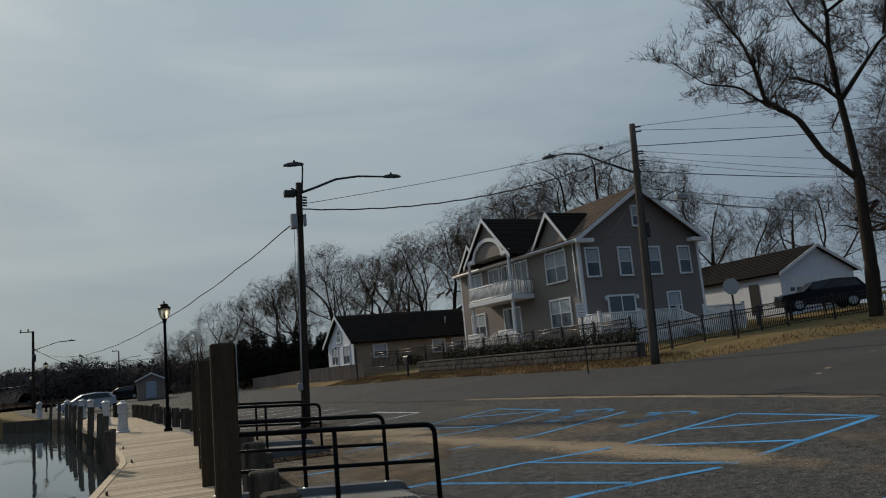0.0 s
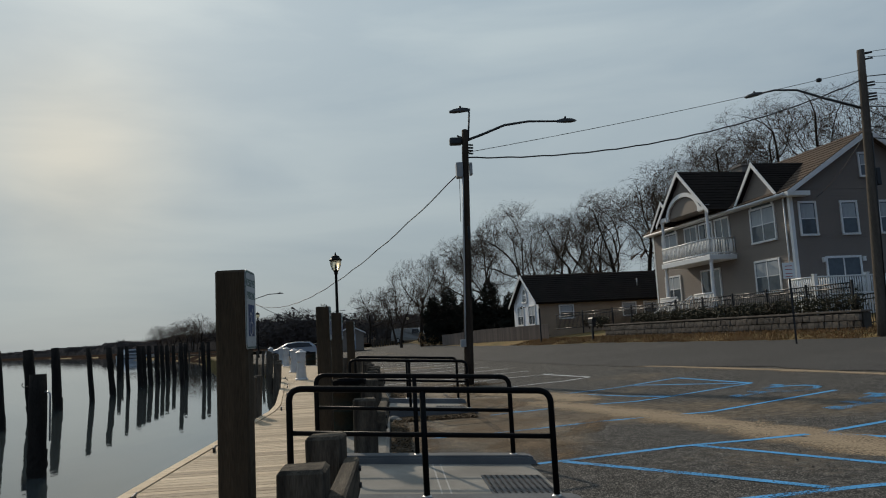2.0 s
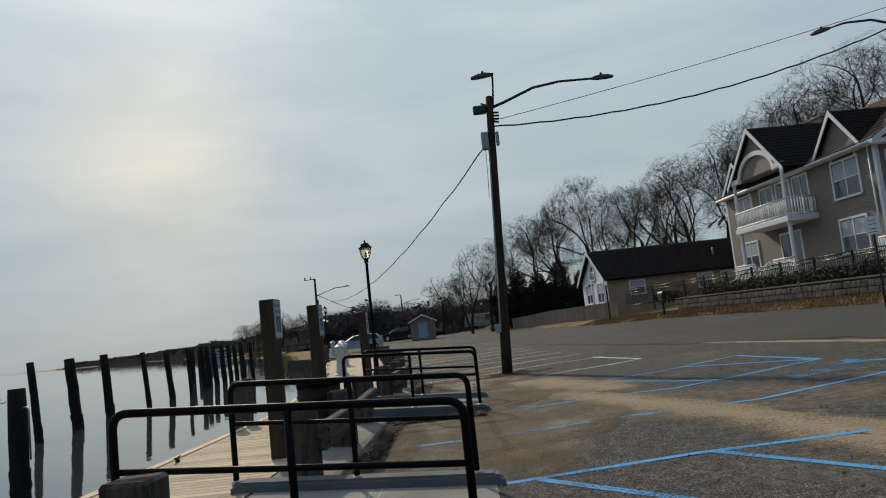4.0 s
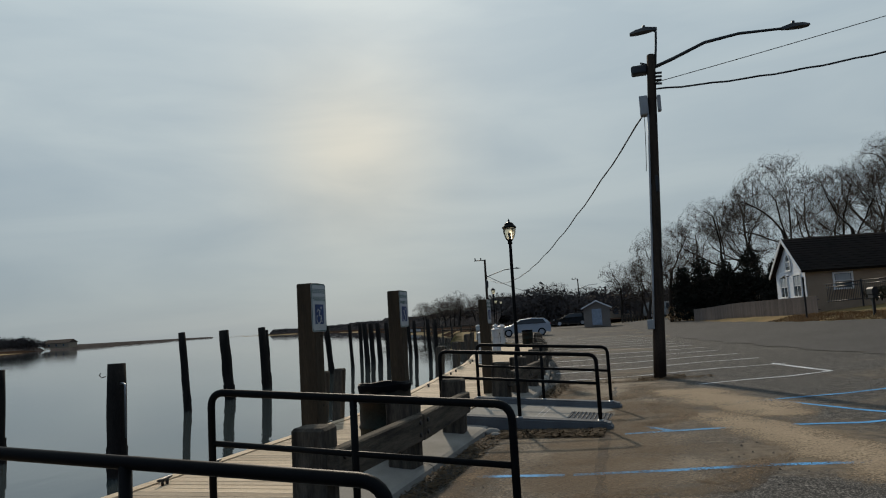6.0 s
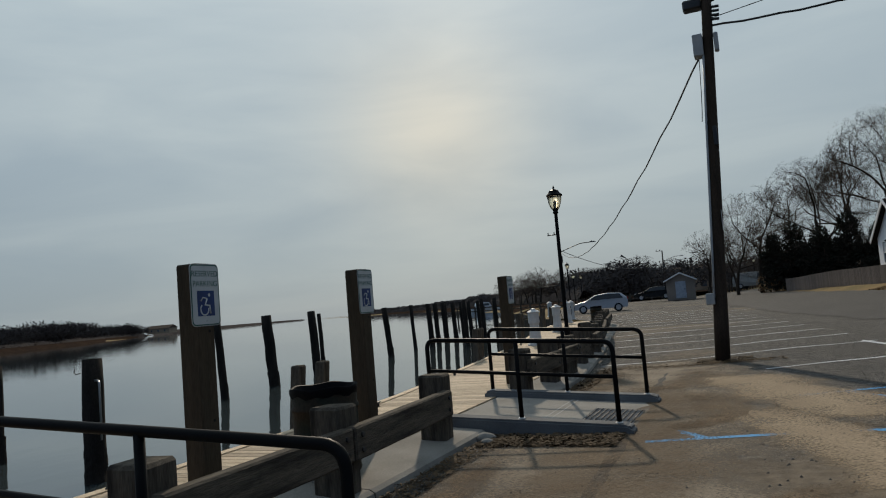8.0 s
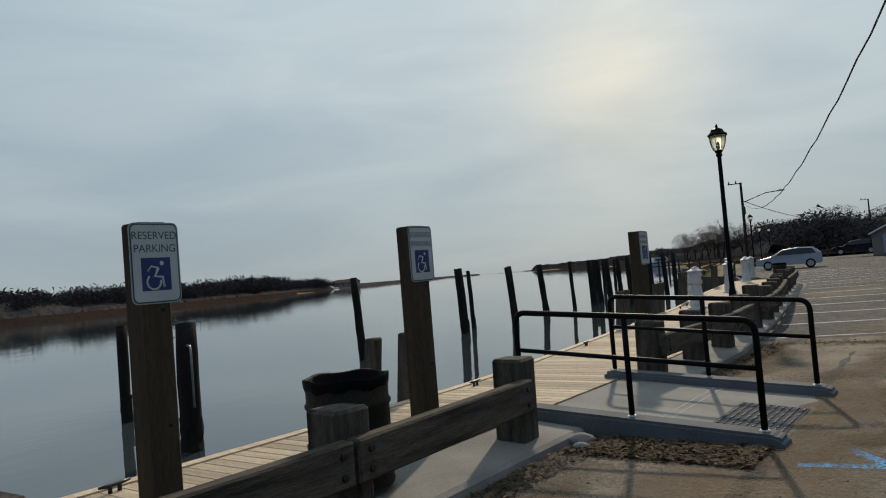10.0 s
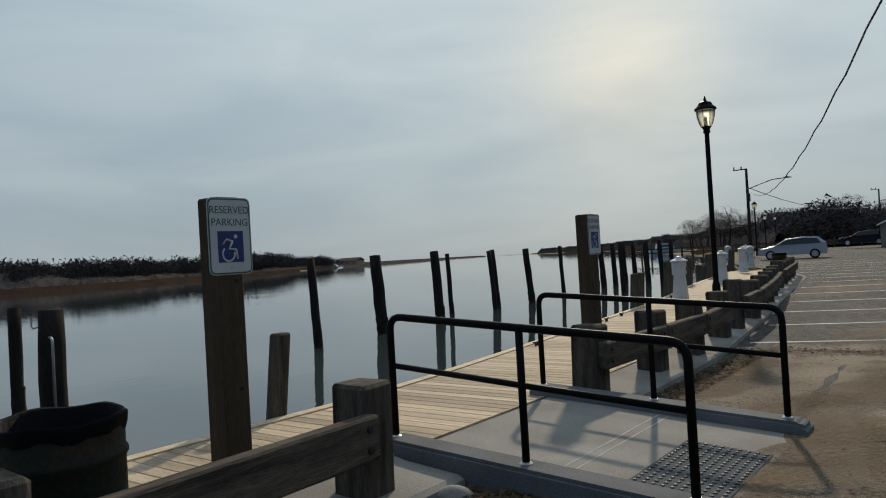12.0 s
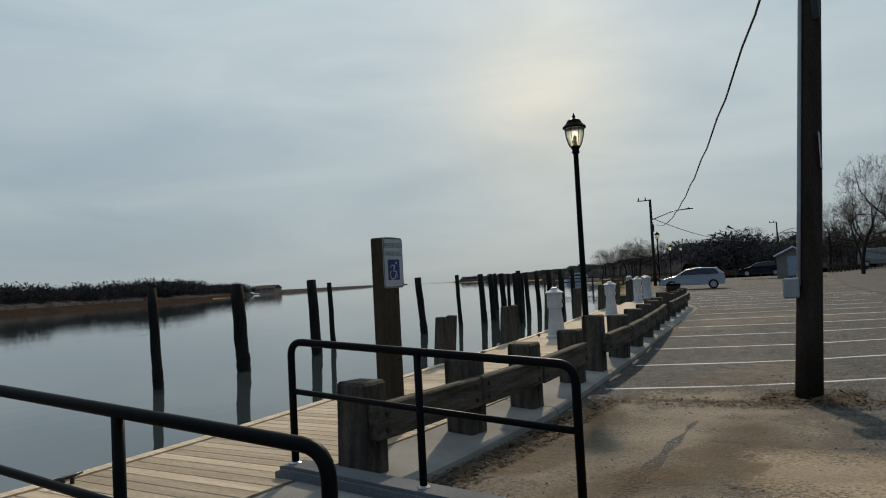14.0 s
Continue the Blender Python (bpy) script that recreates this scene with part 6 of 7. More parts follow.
# ---- bare trees ----
def bare_tree(seed, height, r0, split, spread, depth, lean=(0, 0), guides=None, twig=0.0062):
    """Vertices and faces of a bare tree: tapered trunk, forking limbs, fine twigs."""
    rnd = random.Random(seed)
    thick_v, thick_f, thin_v, thin_f = [], [], [], []

    def limb(p, d, length, r, level):
        steps = 5 if level < 3 else 3 if level < 4 else 2 if level < 6 else 1
        r = max(r, twig)
        pts, rad = [p], [r]
        for k in range(steps):
            d = (d + Vector((rnd.gauss(0, 1), rnd.gauss(0, 1), rnd.gauss(0, 0.8))) * (0.09 + 0.055 * level) + Vector((0, 0, 0.035 * level))).normalized()
            p = p + d * length / steps
            pts.append(p)
            rad.append(max(twig * 0.8, r * (1 - 0.42 * (k + 1) / steps)))
        n = 8 if level == 0 else 5 if level < 3 else 3
        vv, ff = (thick_v, thick_f) if level < 3 else (thin_v, thin_f)
        base = len(vv)
        side = None
        for i, q in enumerate(pts):
            t = (pts[min(i + 1, len(pts) - 1)] - pts[max(i - 1, 0)]).normalized()
            side = t.orthogonal().normalized() if side is None else (side - t * side.dot(t)).normalized()
            up = t.cross(side)
            for k in range(n):
                a = 2 * math.pi * k / n
                vv.append(tuple(q + (side * math.cos(a) + up * math.sin(a)) * rad[i]))
        for i in range(len(pts) - 1):
            for k in range(n):
                a, b = base + i * n + k, base + i * n + (k + 1) % n
                ff.append((a, b, b + n, a + n))
        if level >= depth:
            return
        kids = (4, 4, 4, 4, 4, 2)[min(level, 5)] + (1 if guides and 1 < level < 4 else 0)
        for k in range(kids):
            at = 1.0 if k == 0 else rnd.uniform(0.3, 0.98) if level else rnd.uniform(0.6, 1.0)
            i = min(int(at * steps), steps)
            ang = radians(rnd.uniform(0.55, 1.0) * spread) * (0.5 if k == 0 else 1)
            ax = d.orthogonal().normalized()
            ax.rotate(Matrix.Rotation(2 * math.pi * (k / kids) + rnd.uniform(-0.7, 0.7), 3, d))
            nd = d.copy()
            nd.rotate(Matrix.Rotation(ang, 3, ax))
            limb(pts[i], nd, length * rnd.uniform(0.5, 0.74) * (1.15 if level == 0 else 1), rad[i] * (0.66 if k == 0 else rnd.uniform(0.38, 0.55)), level + 1)

    if guides:
        later = []
        for line, r1, r2 in guides:
            pts = bend([Vector(q) for q in line], 0.35, 3)
            n, base, side = 8, len(thick_v), None
            for i, q in enumerate(pts):
                t = (pts[min(i + 1, len(pts) - 1)] - pts[max(i - 1, 0)]).normalized()
                side = t.orthogonal().normalized() if side is None else (side - t * side.dot(t)).normalized()
                up, rr = t.cross(side), (r1 + (r2 - r1) * i / (len(pts) - 1)) * rnd.uniform(0.93, 1.07)
                for k in range(n):
                    a = 2 * math.pi * k / n
                    thick_v.append(tuple(q + (side * math.cos(a) + up * math.sin(a)) * rr))
                if i > len(pts) * 0.25 and r2 < 0.2:
                    for k in range(2 if i < len(pts) - 1 else 3):
                        nd = (t * 0.7 + Vector((rnd.gauss(0, 1), rnd.gauss(0, 1), rnd.gauss(0.25, 0.8)))).normalized()
                        later.append((q, nd, rnd.uniform(0.9, 1.9), min(0.05, rr * rnd.uniform(0.22, 0.4)), 2))
            for i in range(len(pts) - 1):
                for k in range(n):
                    a, b = base + i * n + k, base + i * n + (k + 1) % n
                    thick_f.append((a, b, b + n, a + n))
        for spec in later:
            limb(*spec)
        return thick_v, thick_f, thin_v, thin_f
    limb(Vector((0, 0, 0)), Vector((lean[0], lean[1], 1)).normalized(), height * split, r0, 0)
    tops = sorted(q[2] for q in thin_v)
    k = 0.95 * height / tops[int(len(tops) * 0.93)]
    mid, half = Vector((lean[0] * height * 0.4, lean[1] * height * 0.4, height * 0.56)), Vector((height * 0.44, height * 0.44, height * 0.46))

    def rounded(q):
        """Draw stray twigs in to a rounded crown."""
        q = Vector(q) * k
        u = Vector(((q.x - mid.x) / half.x, (q.y - mid.y) / half.y, (q.z - mid.z) / half.z))
        m = u.length
        if m < 0.78 or q.z < mid.z * 0.7:
            return tuple(q)
        u *= (0.78 + 0.22 * (1 - math.exp(-(m - 0.78) / 0.5))) / m
        return (mid.x + u.x * half.x, mid.y + u.y * half.y, mid.z + u.z * half.z)
    return [rounded(q) for q in thick_v], thick_f, [rounded(q) for q in thin_v], thin_f


def tree(m, seed, height, r0, split=0.3, spread=48, depth=5, lean=(0, 0), label="bare winter tree with a spreading crown", group="bare trees", guides=None):
    tv, tf, nv, nf = bare_tree(seed, height, r0, split, spread, depth, lean, guides, 0.0085 if guides else 0.0049)
    t = thing("bare_tree", m, label, "tree", group)
    raw("trunk", tv, tf, M_bark, t, "dark bark")
    raw("crown", nv, nf, M_twig, t, "leafless twigs")
    for c in t.children:
        for p in c.data.polygons:
            p.use_smooth = True
    return t


stock_trees = []
for k in range(6):
    stock_trees.append(tree(pose(0, 0, 0), 40 + k, 14.0, 0.13, 0.22, 62, 6))
spots = []
rnd = random.Random(77)
for az, d, h in ((1.0, 84, 8.5), (2.6, 80, 10.0), (4.4, 86, 10.5), (6.2, 80, 11.5), (8.6, 84, 13.0), (10.7, 78, 14.0), (12.6, 88, 13.5), (14.6, 82, 13.0), (16.4, 88, 14.0), (18.0, 80, 14.5), (19.8, 86, 15.5), (21.4, 76, 15.5), (23.2, 82, 16.5), (25.0, 76, 17.0), (27.0, 80, 18.5), (29.2, 74, 19.0), (31.4, 78, 20.0), (33.8, 74, 19.0), (38.2, 74, 16.0), (40.2, 78, 14.0), (45.6, 74, 12.0), (47.5, 80, 13.0), (51.5, 66, 15.5), (53.8, 72, 16.0), (55.6, 60, 15.0), (58.0, 66, 17.0), (60.5, 58, 16.0), (63, 66, 17), (-1.5, 120, 9), (-0.2, 130, 10), (0.6, 105, 8.5), (22.3, 92, 16), (15.5, 96, 14.5), (26.0, 90, 19), (43.0, 84, 12.5), (52.6, 84, 16), (57, 82, 18), (11.6, 95, 14.5), (7.4, 93, 12.5)):
    a = radians(az)
    x, y = 1.4 + d * math.sin(a), 1.6 + d * math.cos(a)
    spots.append((x, y, h))
for k, (x, y, h) in enumerate(spots):
    src = stock_trees[k % 6]
    s = 1.04 * h / 14.0
    m = pose(x, y, rise(x, y) if y < 110 else 0.4, 0, 0, rnd.uniform(0, 360)) @ Matrix.Diagonal((s, s, s, 1))
    if k < 6:
        src.matrix_basis = m
    else:
        c = copy_thing(src, m)
        c.matrix_basis = m
wood_rnd = random.Random(15)
wood_line = [Vector(p) for p in ((-72, 236), (-44, 182), (-14, 158), (20, 148), (60, 160))]
for k in range(56):
    q = (k + wood_rnd.random()) / 56 * 4
    i = min(int(q), 3)
    p = wood_line[i].lerp(wood_line[i + 1], q - i) + Vector((wood_rnd.uniform(-4, 4), wood_rnd.uniform(-8, 26)))
    s = wood_rnd.uniform(6.0, 9.5) / 14.0
    m = pose(p.x, p.y, 0.3, 0, 0, wood_rnd.uniform(0, 360)) @ Matrix.Diagonal((s * 1.25, s * 1.25, s, 1))
    copy_thing(stock_trees[k % 6], m).matrix_basis = m
# the old tree by the road: its main limbs lie across the line of sight
RGT = Vector((0.645, -0.764, 0))


def across(pts, away):
    return [RGT * r + Vector((0.764, 0.645, 0)) * (away * k / max(1, len(pts) - 1)) + Vector((0, 0, z)) for k, (r, z) in enumerate(pts)]


old = [(across([(0.15, -0.5), (0.35, 2.5), (0.4, 4.8), (0.5, 6.9)], 0), 0.320, 0.240),
       (across([(0.5, 6.7), (-0.8, 8.3), (-1.7, 10.3), (-3.0, 11.4), (-3.2, 13.0), (-3.6, 14.6), (-4.2, 15.7), (-4.8, 17.1)], -2.0), 0.168, 0.032),
       (across([(-2.9, 11.3), (-4.2, 12.7), (-5.8, 13.2), (-7.3, 14.8)], -1.0), 0.068, 0.024),
       (across([(0.5, 6.7), (0.4, 9.2), (0.3, 10.7), (0.2, 13.8), (0.4, 15.7), (0.1, 18.1), (0.8, 19.9)], 0.6), 0.200, 0.032),
       (across([(0.3, 10.9), (-0.4, 11.9), (-1.4, 12.6)], 0.4), 0.096, 0.080),
       (across([(0.35, 10.9), (1.5, 12.4), (2.6, 13.8), (3.9, 14.0), (5.5, 14.3)], 1.5), 0.120, 0.024),
       (across([(0.3, 15.5), (1.5, 16.3), (2.8, 17.2), (4.2, 17.8)], 1.2), 0.088, 0.024),
       (across([(2.6, 13.7), (3.0, 15.4), (4.0, 16.6)], -0.8), 0.064, 0.024),
       (across([(0.2, 13.6), (-0.9, 15.4), (-1.6, 17.6), (-1.4, 19.4)], -1.2), 0.088, 0.024)]
tree(pose(31.7, 26.9, 1.65), 203, 19.0, 0.55, 0.36, 46, 5, label="tall old bare tree with heavy forking limbs beside the road", group="old trees", guides=old)
old2 = [(across([(0.0, -0.3), (-0.1, 4), (-0.4, 8.5), (-0.6, 12)], 0), 0.281, 0.187),
        (across([(-0.6, 11.6), (-2.2, 13.6), (-4.4, 14.4), (-6.4, 16.2), (-9.5, 16.6)], -1.0), 0.159, 0.028),
        (across([(-4.4, 14.4), (-6.0, 13.6), (-7.2, 12.0), (-8.2, 9.6)], -0.5), 0.075, 0.019),
        (across([(-0.6, 11.6), (-1.0, 15), (-2.6, 18.5), (-5.2, 20.2)], 0.8), 0.159, 0.028),
        (across([(-0.6, 11.6), (1.2, 15.5), (2.5, 19.5)], 0.8), 0.159, 0.028)]
tree(pose(40.0, 21.0, 1.8), 117, 21.0, 0.5, 0.34, 55, 5, label="tall old bare tree with overhanging limbs", group="old trees", guides=old2)



# ---- vehicles ----
def car(m, prof, glass_prof, half, paint, wheels, wr, label, group="parked cars"):
    """A vehicle from its side outline: lower body, tapering cabin, glass, wheels with tyre and rim, lamps."""
    t = thing("car", m, label, "car", group)
    zb = glass_prof[0][1]

    def wide(z):
        return half * (1.0 if z < zb else 1.0 - 0.22 * (z - zb) / 0.55)
    bm = bmesh.new()
    rows_ = []
    for s in (-1, -0.9, 0.9, 1):
        rows_.append([bm.verts.new((x, s * wide(z), z if abs(s) < 1 else z - 0.02 * (z > zb - 0.1))) for x, z in prof])
    n = len(prof)
    for a, b in zip(rows_, rows_[1:]):
        for k in range(n):
            bm.faces.new((a[k], a[(k + 1) % n], b[(k + 1) % n], b[k]))
    bm.faces.new(rows_[0])
    bm.faces.new(rows_[-1][::-1])
    bmesh.ops.recalc_face_normals(bm, faces=bm.faces[:])
    part("body", bm, paint, t)
    for s in (-1, 1):
        pts = [(x, s * (wide(z) + 0.006), z) for x, z in glass_prof]
        part("side_window", prism(bmesh.new(), pts, (0, s * 0.006, 0)), M_carglass, t, "dark side glass")
        for x in wheels:
            w = part("wheel", tube(bmesh.new(), [(x, s * (half - 0.2), wr), (x, s * (half + 0.012), wr)], wr, 20), M_tyre, t, "black tyre")
            part("rim", tube(bmesh.new(), [(x, s * (half + 0.005), wr), (x, s * (half + 0.022), wr)], wr * 0.66, 14), M_rim, w, "alloy rim")
            part("headlamp", one_box((min(p[0] for p in prof) + 0.02, s * half * 0.62 - 0.14, zb - 0.28), (min(p[0] for p in prof) + 0.2, s * half * 0.62 + 0.14, zb - 0.14), 0.03), M_lampclear, t)
        part("tail_lamp", one_box((max(p[0] for p in prof) - 0.12, s * half * 0.75 - 0.13, zb - 0.12), (max(p[0] for p in prof) + 0.01, s * half * 0.75 + 0.13, zb + 0.08), 0.03), M_lampred, t)
        part("mirror", one_box((glass_prof[0][0] + 0.1, s * (half + 0.02), zb + 0.0), (glass_prof[0][0] + 0.25, s * (half + 0.16), zb + 0.14), 0.03), paint, t)
    return t


hatch = [(-2.1, 0.3), (-2.15, 0.55), (-2.0, 0.75), (-1.1, 0.95), (-0.35, 1.38), (0.6, 1.48), (1.6, 1.42), (2.05, 1.05), (2.12, 0.6), (2.05, 0.3)]
hatch_g = [(-0.95, 0.98), (-0.3, 1.33), (0.6, 1.41), (1.5, 1.36), (1.75, 1.02)]
suv = [(-2.3, 0.35), (-2.35, 0.7), (-2.2, 0.98), (-1.1, 1.12), (-0.45, 1.62), (0.7, 1.72), (1.9, 1.66), (2.25, 1.15), (2.32, 0.65), (2.25, 0.35)]
suv_g = [(-0.95, 1.15), (-0.38, 1.56), (0.7, 1.64), (1.75, 1.58), (2.0, 1.18)]
van = [(-2.7, 0.35), (-2.75, 0.9), (-2.5, 1.1), (-1.9, 1.2), (-1.5, 2.0), (-1.2, 2.1), (2.6, 2.1), (2.7, 1.2), (2.7, 0.35)]
van_g = [(-1.75, 1.25), (-1.42, 1.9), (-0.5, 1.95), (-0.5, 1.25)]
car(pose(-6.9, 66.0, 0.0, 0, 0, 12), hatch, hatch_g, 0.88, M_carwhite, (-1.35, 1.35), 0.32, "silver white hatchback parked by the quay")
car(pose(40.3, 29.2, rise(40.3, 29.2) + 0.45, 0, 0, -40), suv, suv_g, 0.95, M_cardark, (-1.45, 1.45), 0.37, "black sport utility car parked on the drive")
car(pose(35.6, 33.4, rise(35.6, 33.4) + 0.3, 0, 0, -30), suv, suv_g, 0.95, M_cardark, (-1.45, 1.45), 0.37, "dark sport utility car beside the garage")
car(pose(4.6, 110.0, 0.55, 0, 0, 160), van, van_g, 1.0, M_vangrey, (-1.7, 1.7), 0.36, "grey van parked far along the lot")
car(pose(-6.5, 95.5, 0.3, 0, 0, 5), hatch, hatch_g, 0.88, M_cardark, (-1.35, 1.35), 0.32, "black car parked beside the shed")

# a white boat far off, a low far dock
boat = thing("boat", pose(-62, 190, WATER, 0, 0, 40), "white motor boat moored far out", "boat")
bm = bmesh.new()
rg = [[bm.verts.new((x, s * w, z)) for s, z in ((-1, 1.1), (-0.7, 0.0), (0.7, 0.0), (1, 1.1))] for x, w in ((-4, 1.4), (0, 1.5), (3, 1.0), (5, 0.1))]
for a, b in zip(rg, rg[1:]):
    for k in range(4):
        bm.faces.new((a[k], a[(k + 1) % 4], b[(k + 1) % 4], b[k]))
bm.faces.new(rg[0][::-1])
part("hull", bm, M_boat, boat)
part("cabin", prism(bmesh.new(), [(-2.5, -1, 1.1), (2, -1, 1.1), (1, -1, 2.6), (-2.2, -1, 2.6)], (0, 2, 0)), M_boat, boat)
part("cabin_window", one_box((-1.8, -1.03, 1.7), (1.0, -0.98, 2.3)), M_pane, boat)
fd = thing("far_dock", pose(-24, 112, 0.2), "low timber dock with posts in the distance", "dock")
part("deck", one_box((-14, 0, 0.1), (20, 1.5, 0.25)), M_timber, fd)
for k in range(24):
    part("post", one_box((-14 + k * 1.45, -0.1, -1.5), (-13.8 + k * 1.45, 0.1, 1.0)), M_timber, fd)
    if k < 23:
        part("rail", one_box((-13.8 + k * 1.45, -0.03, 0.6), (-12.6 + k * 1.45, 0.03, 0.78)), M_timber, fd)
fb = thing("guard_fence", pose(0, 0, 0), "low timber guard fence along the far lot", "guard rail")
for k in range(26):
    x, y = -1.0 + k * 0.55 - 0.2 * k, 104 + k * 0.9
    part("post", one_box((x, y, 0.2), (x + 0.25, y + 0.25, 1.2)), M_timber, fb)

# ---- road signs and mailbox ----
st = thing("stop_sign", pose(24.6, 28.0, rise(24.6, 28) - 0.05, 0, 0, -20), "stop sign seen from its bare grey back", "road sign")
part("post", one_box((-0.035, -0.035, 0), (0.035, 0.035, 2.85), 0.004), M_arm, st)
part("plate", prism(bmesh.new(), [(0.4 * math.cos(radians(22.5 + 45 * k)), -0.05, 2.42 + 0.4 * math.sin(radians(22.5 + 45 * k))) for k in range(8)], (0, 0.006, 0)), M_alu, st, "grey octagonal plate")
for z in (2.2, 2.65):
    part("bolt", tube(bmesh.new(), [(0, -0.06, z), (0, -0.05, z)], 0.02, 6), M_iron, st)
ns = thing("parking_sign", pose(15.5, 26.2, rise(15.5, 26.2) - 0.05, 0, 0, -30), "small white parking sign with red bars on a dark post", "road sign")
part("post", one_box((-0.03, -0.03, 0), (0.03, 0.03, 2.85), 0.004), M_iron, ns)
np_ = part("plate", one_box((-0.19, -0.05, 2.3), (0.19, -0.044, 2.85), 0.002), M_trim, ns, "white plate")
for z in (2.72, 2.6, 2.46, 2.36):
    part("writing", one_box((-0.11, -0.053, z), (0.11, -0.051, z + 0.022)), M_red, np_)
mb = thing("mailbox", pose(13.95, 45.9, rise(13.95, 45.9) - 0.05, 0, 0, 100), "black mailbox on a dark timber post", "mailbox")
part("post", one_box((-0.06, -0.06, 0), (0.06, 0.06, 1.05), 0.008), M_iron, mb)
part("box", prism(bmesh.new(), [(-0.3, 0.14 * math.cos(a), 1.25 + 0.14 * math.sin(a)) for a in np.linspace(0, math.pi, 9)] + [(-0.3, -0.14, 1.05), (-0.3, 0.14, 1.05)], (0.6, 0, 0)), M_iron, mb)
part("newspaper_box", one_box((-0.28, -0.12, 0.82), (0.28, 0.12, 1.03), 0.03), M_iron, mb)
for x, y, h in ((11.9, 51.5, 2.3),):
    t = thing("marker_post", pose(x, y, rise(x, y)), "slim dark post on the grass verge", "post")
    part("post", one_box((-0.05, -0.05, -0.1), (0.05, 0.05, h), 0.005), M_iron, t)


# ---- painted lines ----
def stripe(name, a, b, w, material, group, label):
    a, b = Vector(a), Vector(b)
    d = (b - a).normalized()
    n = Vector((-d.y, d.x)) * w / 2
    steps = max(2, int((b - a).length / 0.8))
    v, f = [], []
    for k in range(steps + 1):
        p = a.lerp(b, k / steps)
        for q in (p - n, p + n):
            v.append((q.x, q.y, rise(q.x, q.y) + 0.0045))
        if k:
            i = 2 * k
            f.append((i - 2, i - 1, i + 1, i))
    return tagged(raw(name, v, f, material), label, "road marking", group)


BL = "worn blue parking line painted on asphalt"
for a, b in (((3.3, 10.3), (6.76, 10.62)), ((6.76, 10.62), (9.66, 11.25)), ((3.6, 10.27), (5.28, 8.0)), ((5.15, 10.48), (6.8, 8.08)), ((6.76, 10.62), (8.24, 8.35)), ((8.18, 10.92), (10.02, 8.8)), ((3.5, 7.85), (6.6, 8.0)), ((6.6, 8.0), (10.06, 8.8)), ((9.66, 11.25), (10.06, 8.8)),
             ((2.15, 12.9), (6.67, 13.3)), ((6.67, 13.3), (9.21, 14.1)), ((3.45, 15.33), (6.2, 15.55)), ((6.2, 15.55), (8.95, 16.5)), ((3.69, 15.85), (3.99, 15.42)), ((4.9, 17.8), (8.5, 19.3)), ((5.5, 17.95), (7.0, 15.85)), ((7.2, 18.75), (8.95, 16.5)), ((8.5, 19.3), (8.95, 16.5)), ((3.5, 5.3), (9.9, 6.0))):
    stripe("blue_line", a, b, 0.105, M_blueline, "blue parking lines", BL)
WLBL = "thin worn white parking line on asphalt"
for k in range(15):
    y = 23.2 + 2.36 * k
    x = walk_edge(y) + 0.75
    stripe("white_line", (x, y), (x + 5.3, y + 1.95), 0.09, M_whiteline, "white parking lines", WLBL)
stripe("white_line", (4.62, 20.95), (7.2, 22.3), 0.1, M_whiteline, "white parking lines", WLBL)
stripe("white_line", (7.2, 22.3), (6.5, 25.4), 0.1, M_whiteline, "white parking lines", WLBL)
for k in range(12):
    y = 27 + 2.4 * k
    x = walk_edge(y) + 7.2
    if x < road_near(y) - 1:
        stripe("white_line", (x, y), (x + 1.6, y + 0.6), 0.09, M_whiteline, "white parking lines", WLBL)


def wheelchair_mark(x, y, rz):
    t = thing("blue_symbol", pose(x, y, 0, 0, 0, rz), "blurred blue wheelchair symbol painted on asphalt", "road marking", "blue symbols")
    def band(pts, w):
        v, f = [], []
        pts = [Vector(p) for p in pts]
        for i, p in enumerate(pts):
            d = (pts[min(i + 1, len(pts) - 1)] - pts[max(i - 1, 0)]).normalized()
            n = Vector((-d.y, d.x)) * w / 2
            p = p + d * (w * 0.3 if i == len(pts) - 1 else -w * 0.3 if i == 0 else 0)
            for q in (p - n, p + n):
                g = Vector((q.x, q.y, 0))
                g.rotate(Euler((0, 0, radians(rz))))
                v.append((q.x, q.y, rise(x + g.x, y + g.y) + 0.005 + 0.0006 * len(t.children)))
            if i:
                f.append((2 * i - 2, 2 * i - 1, 2 * i + 1, 2 * i))
        raw("stroke", v, f, M_bluemark, t)
    band([(0.42 * math.cos(a), 0.42 * math.sin(a) - 0.2) for a in np.linspace(radians(100), radians(370), 12)], 0.13)
    band([(-0.05, 0.75), (-0.02, 0.4), (0.0, 0.1), (0.42, 0.08), (0.6, -0.45), (0.78, -0.4)], 0.17)
    band([(0.0, 0.42), (0.38, 0.42)], 0.17)
    band([(-0.12, 0.95), (0.08, 0.95)], 0.24)


for x, y in ((9.0, 12.45), (9.25, 6.95), (8.75, 14.95)):
    wheelchair_mark(x, y, 100)


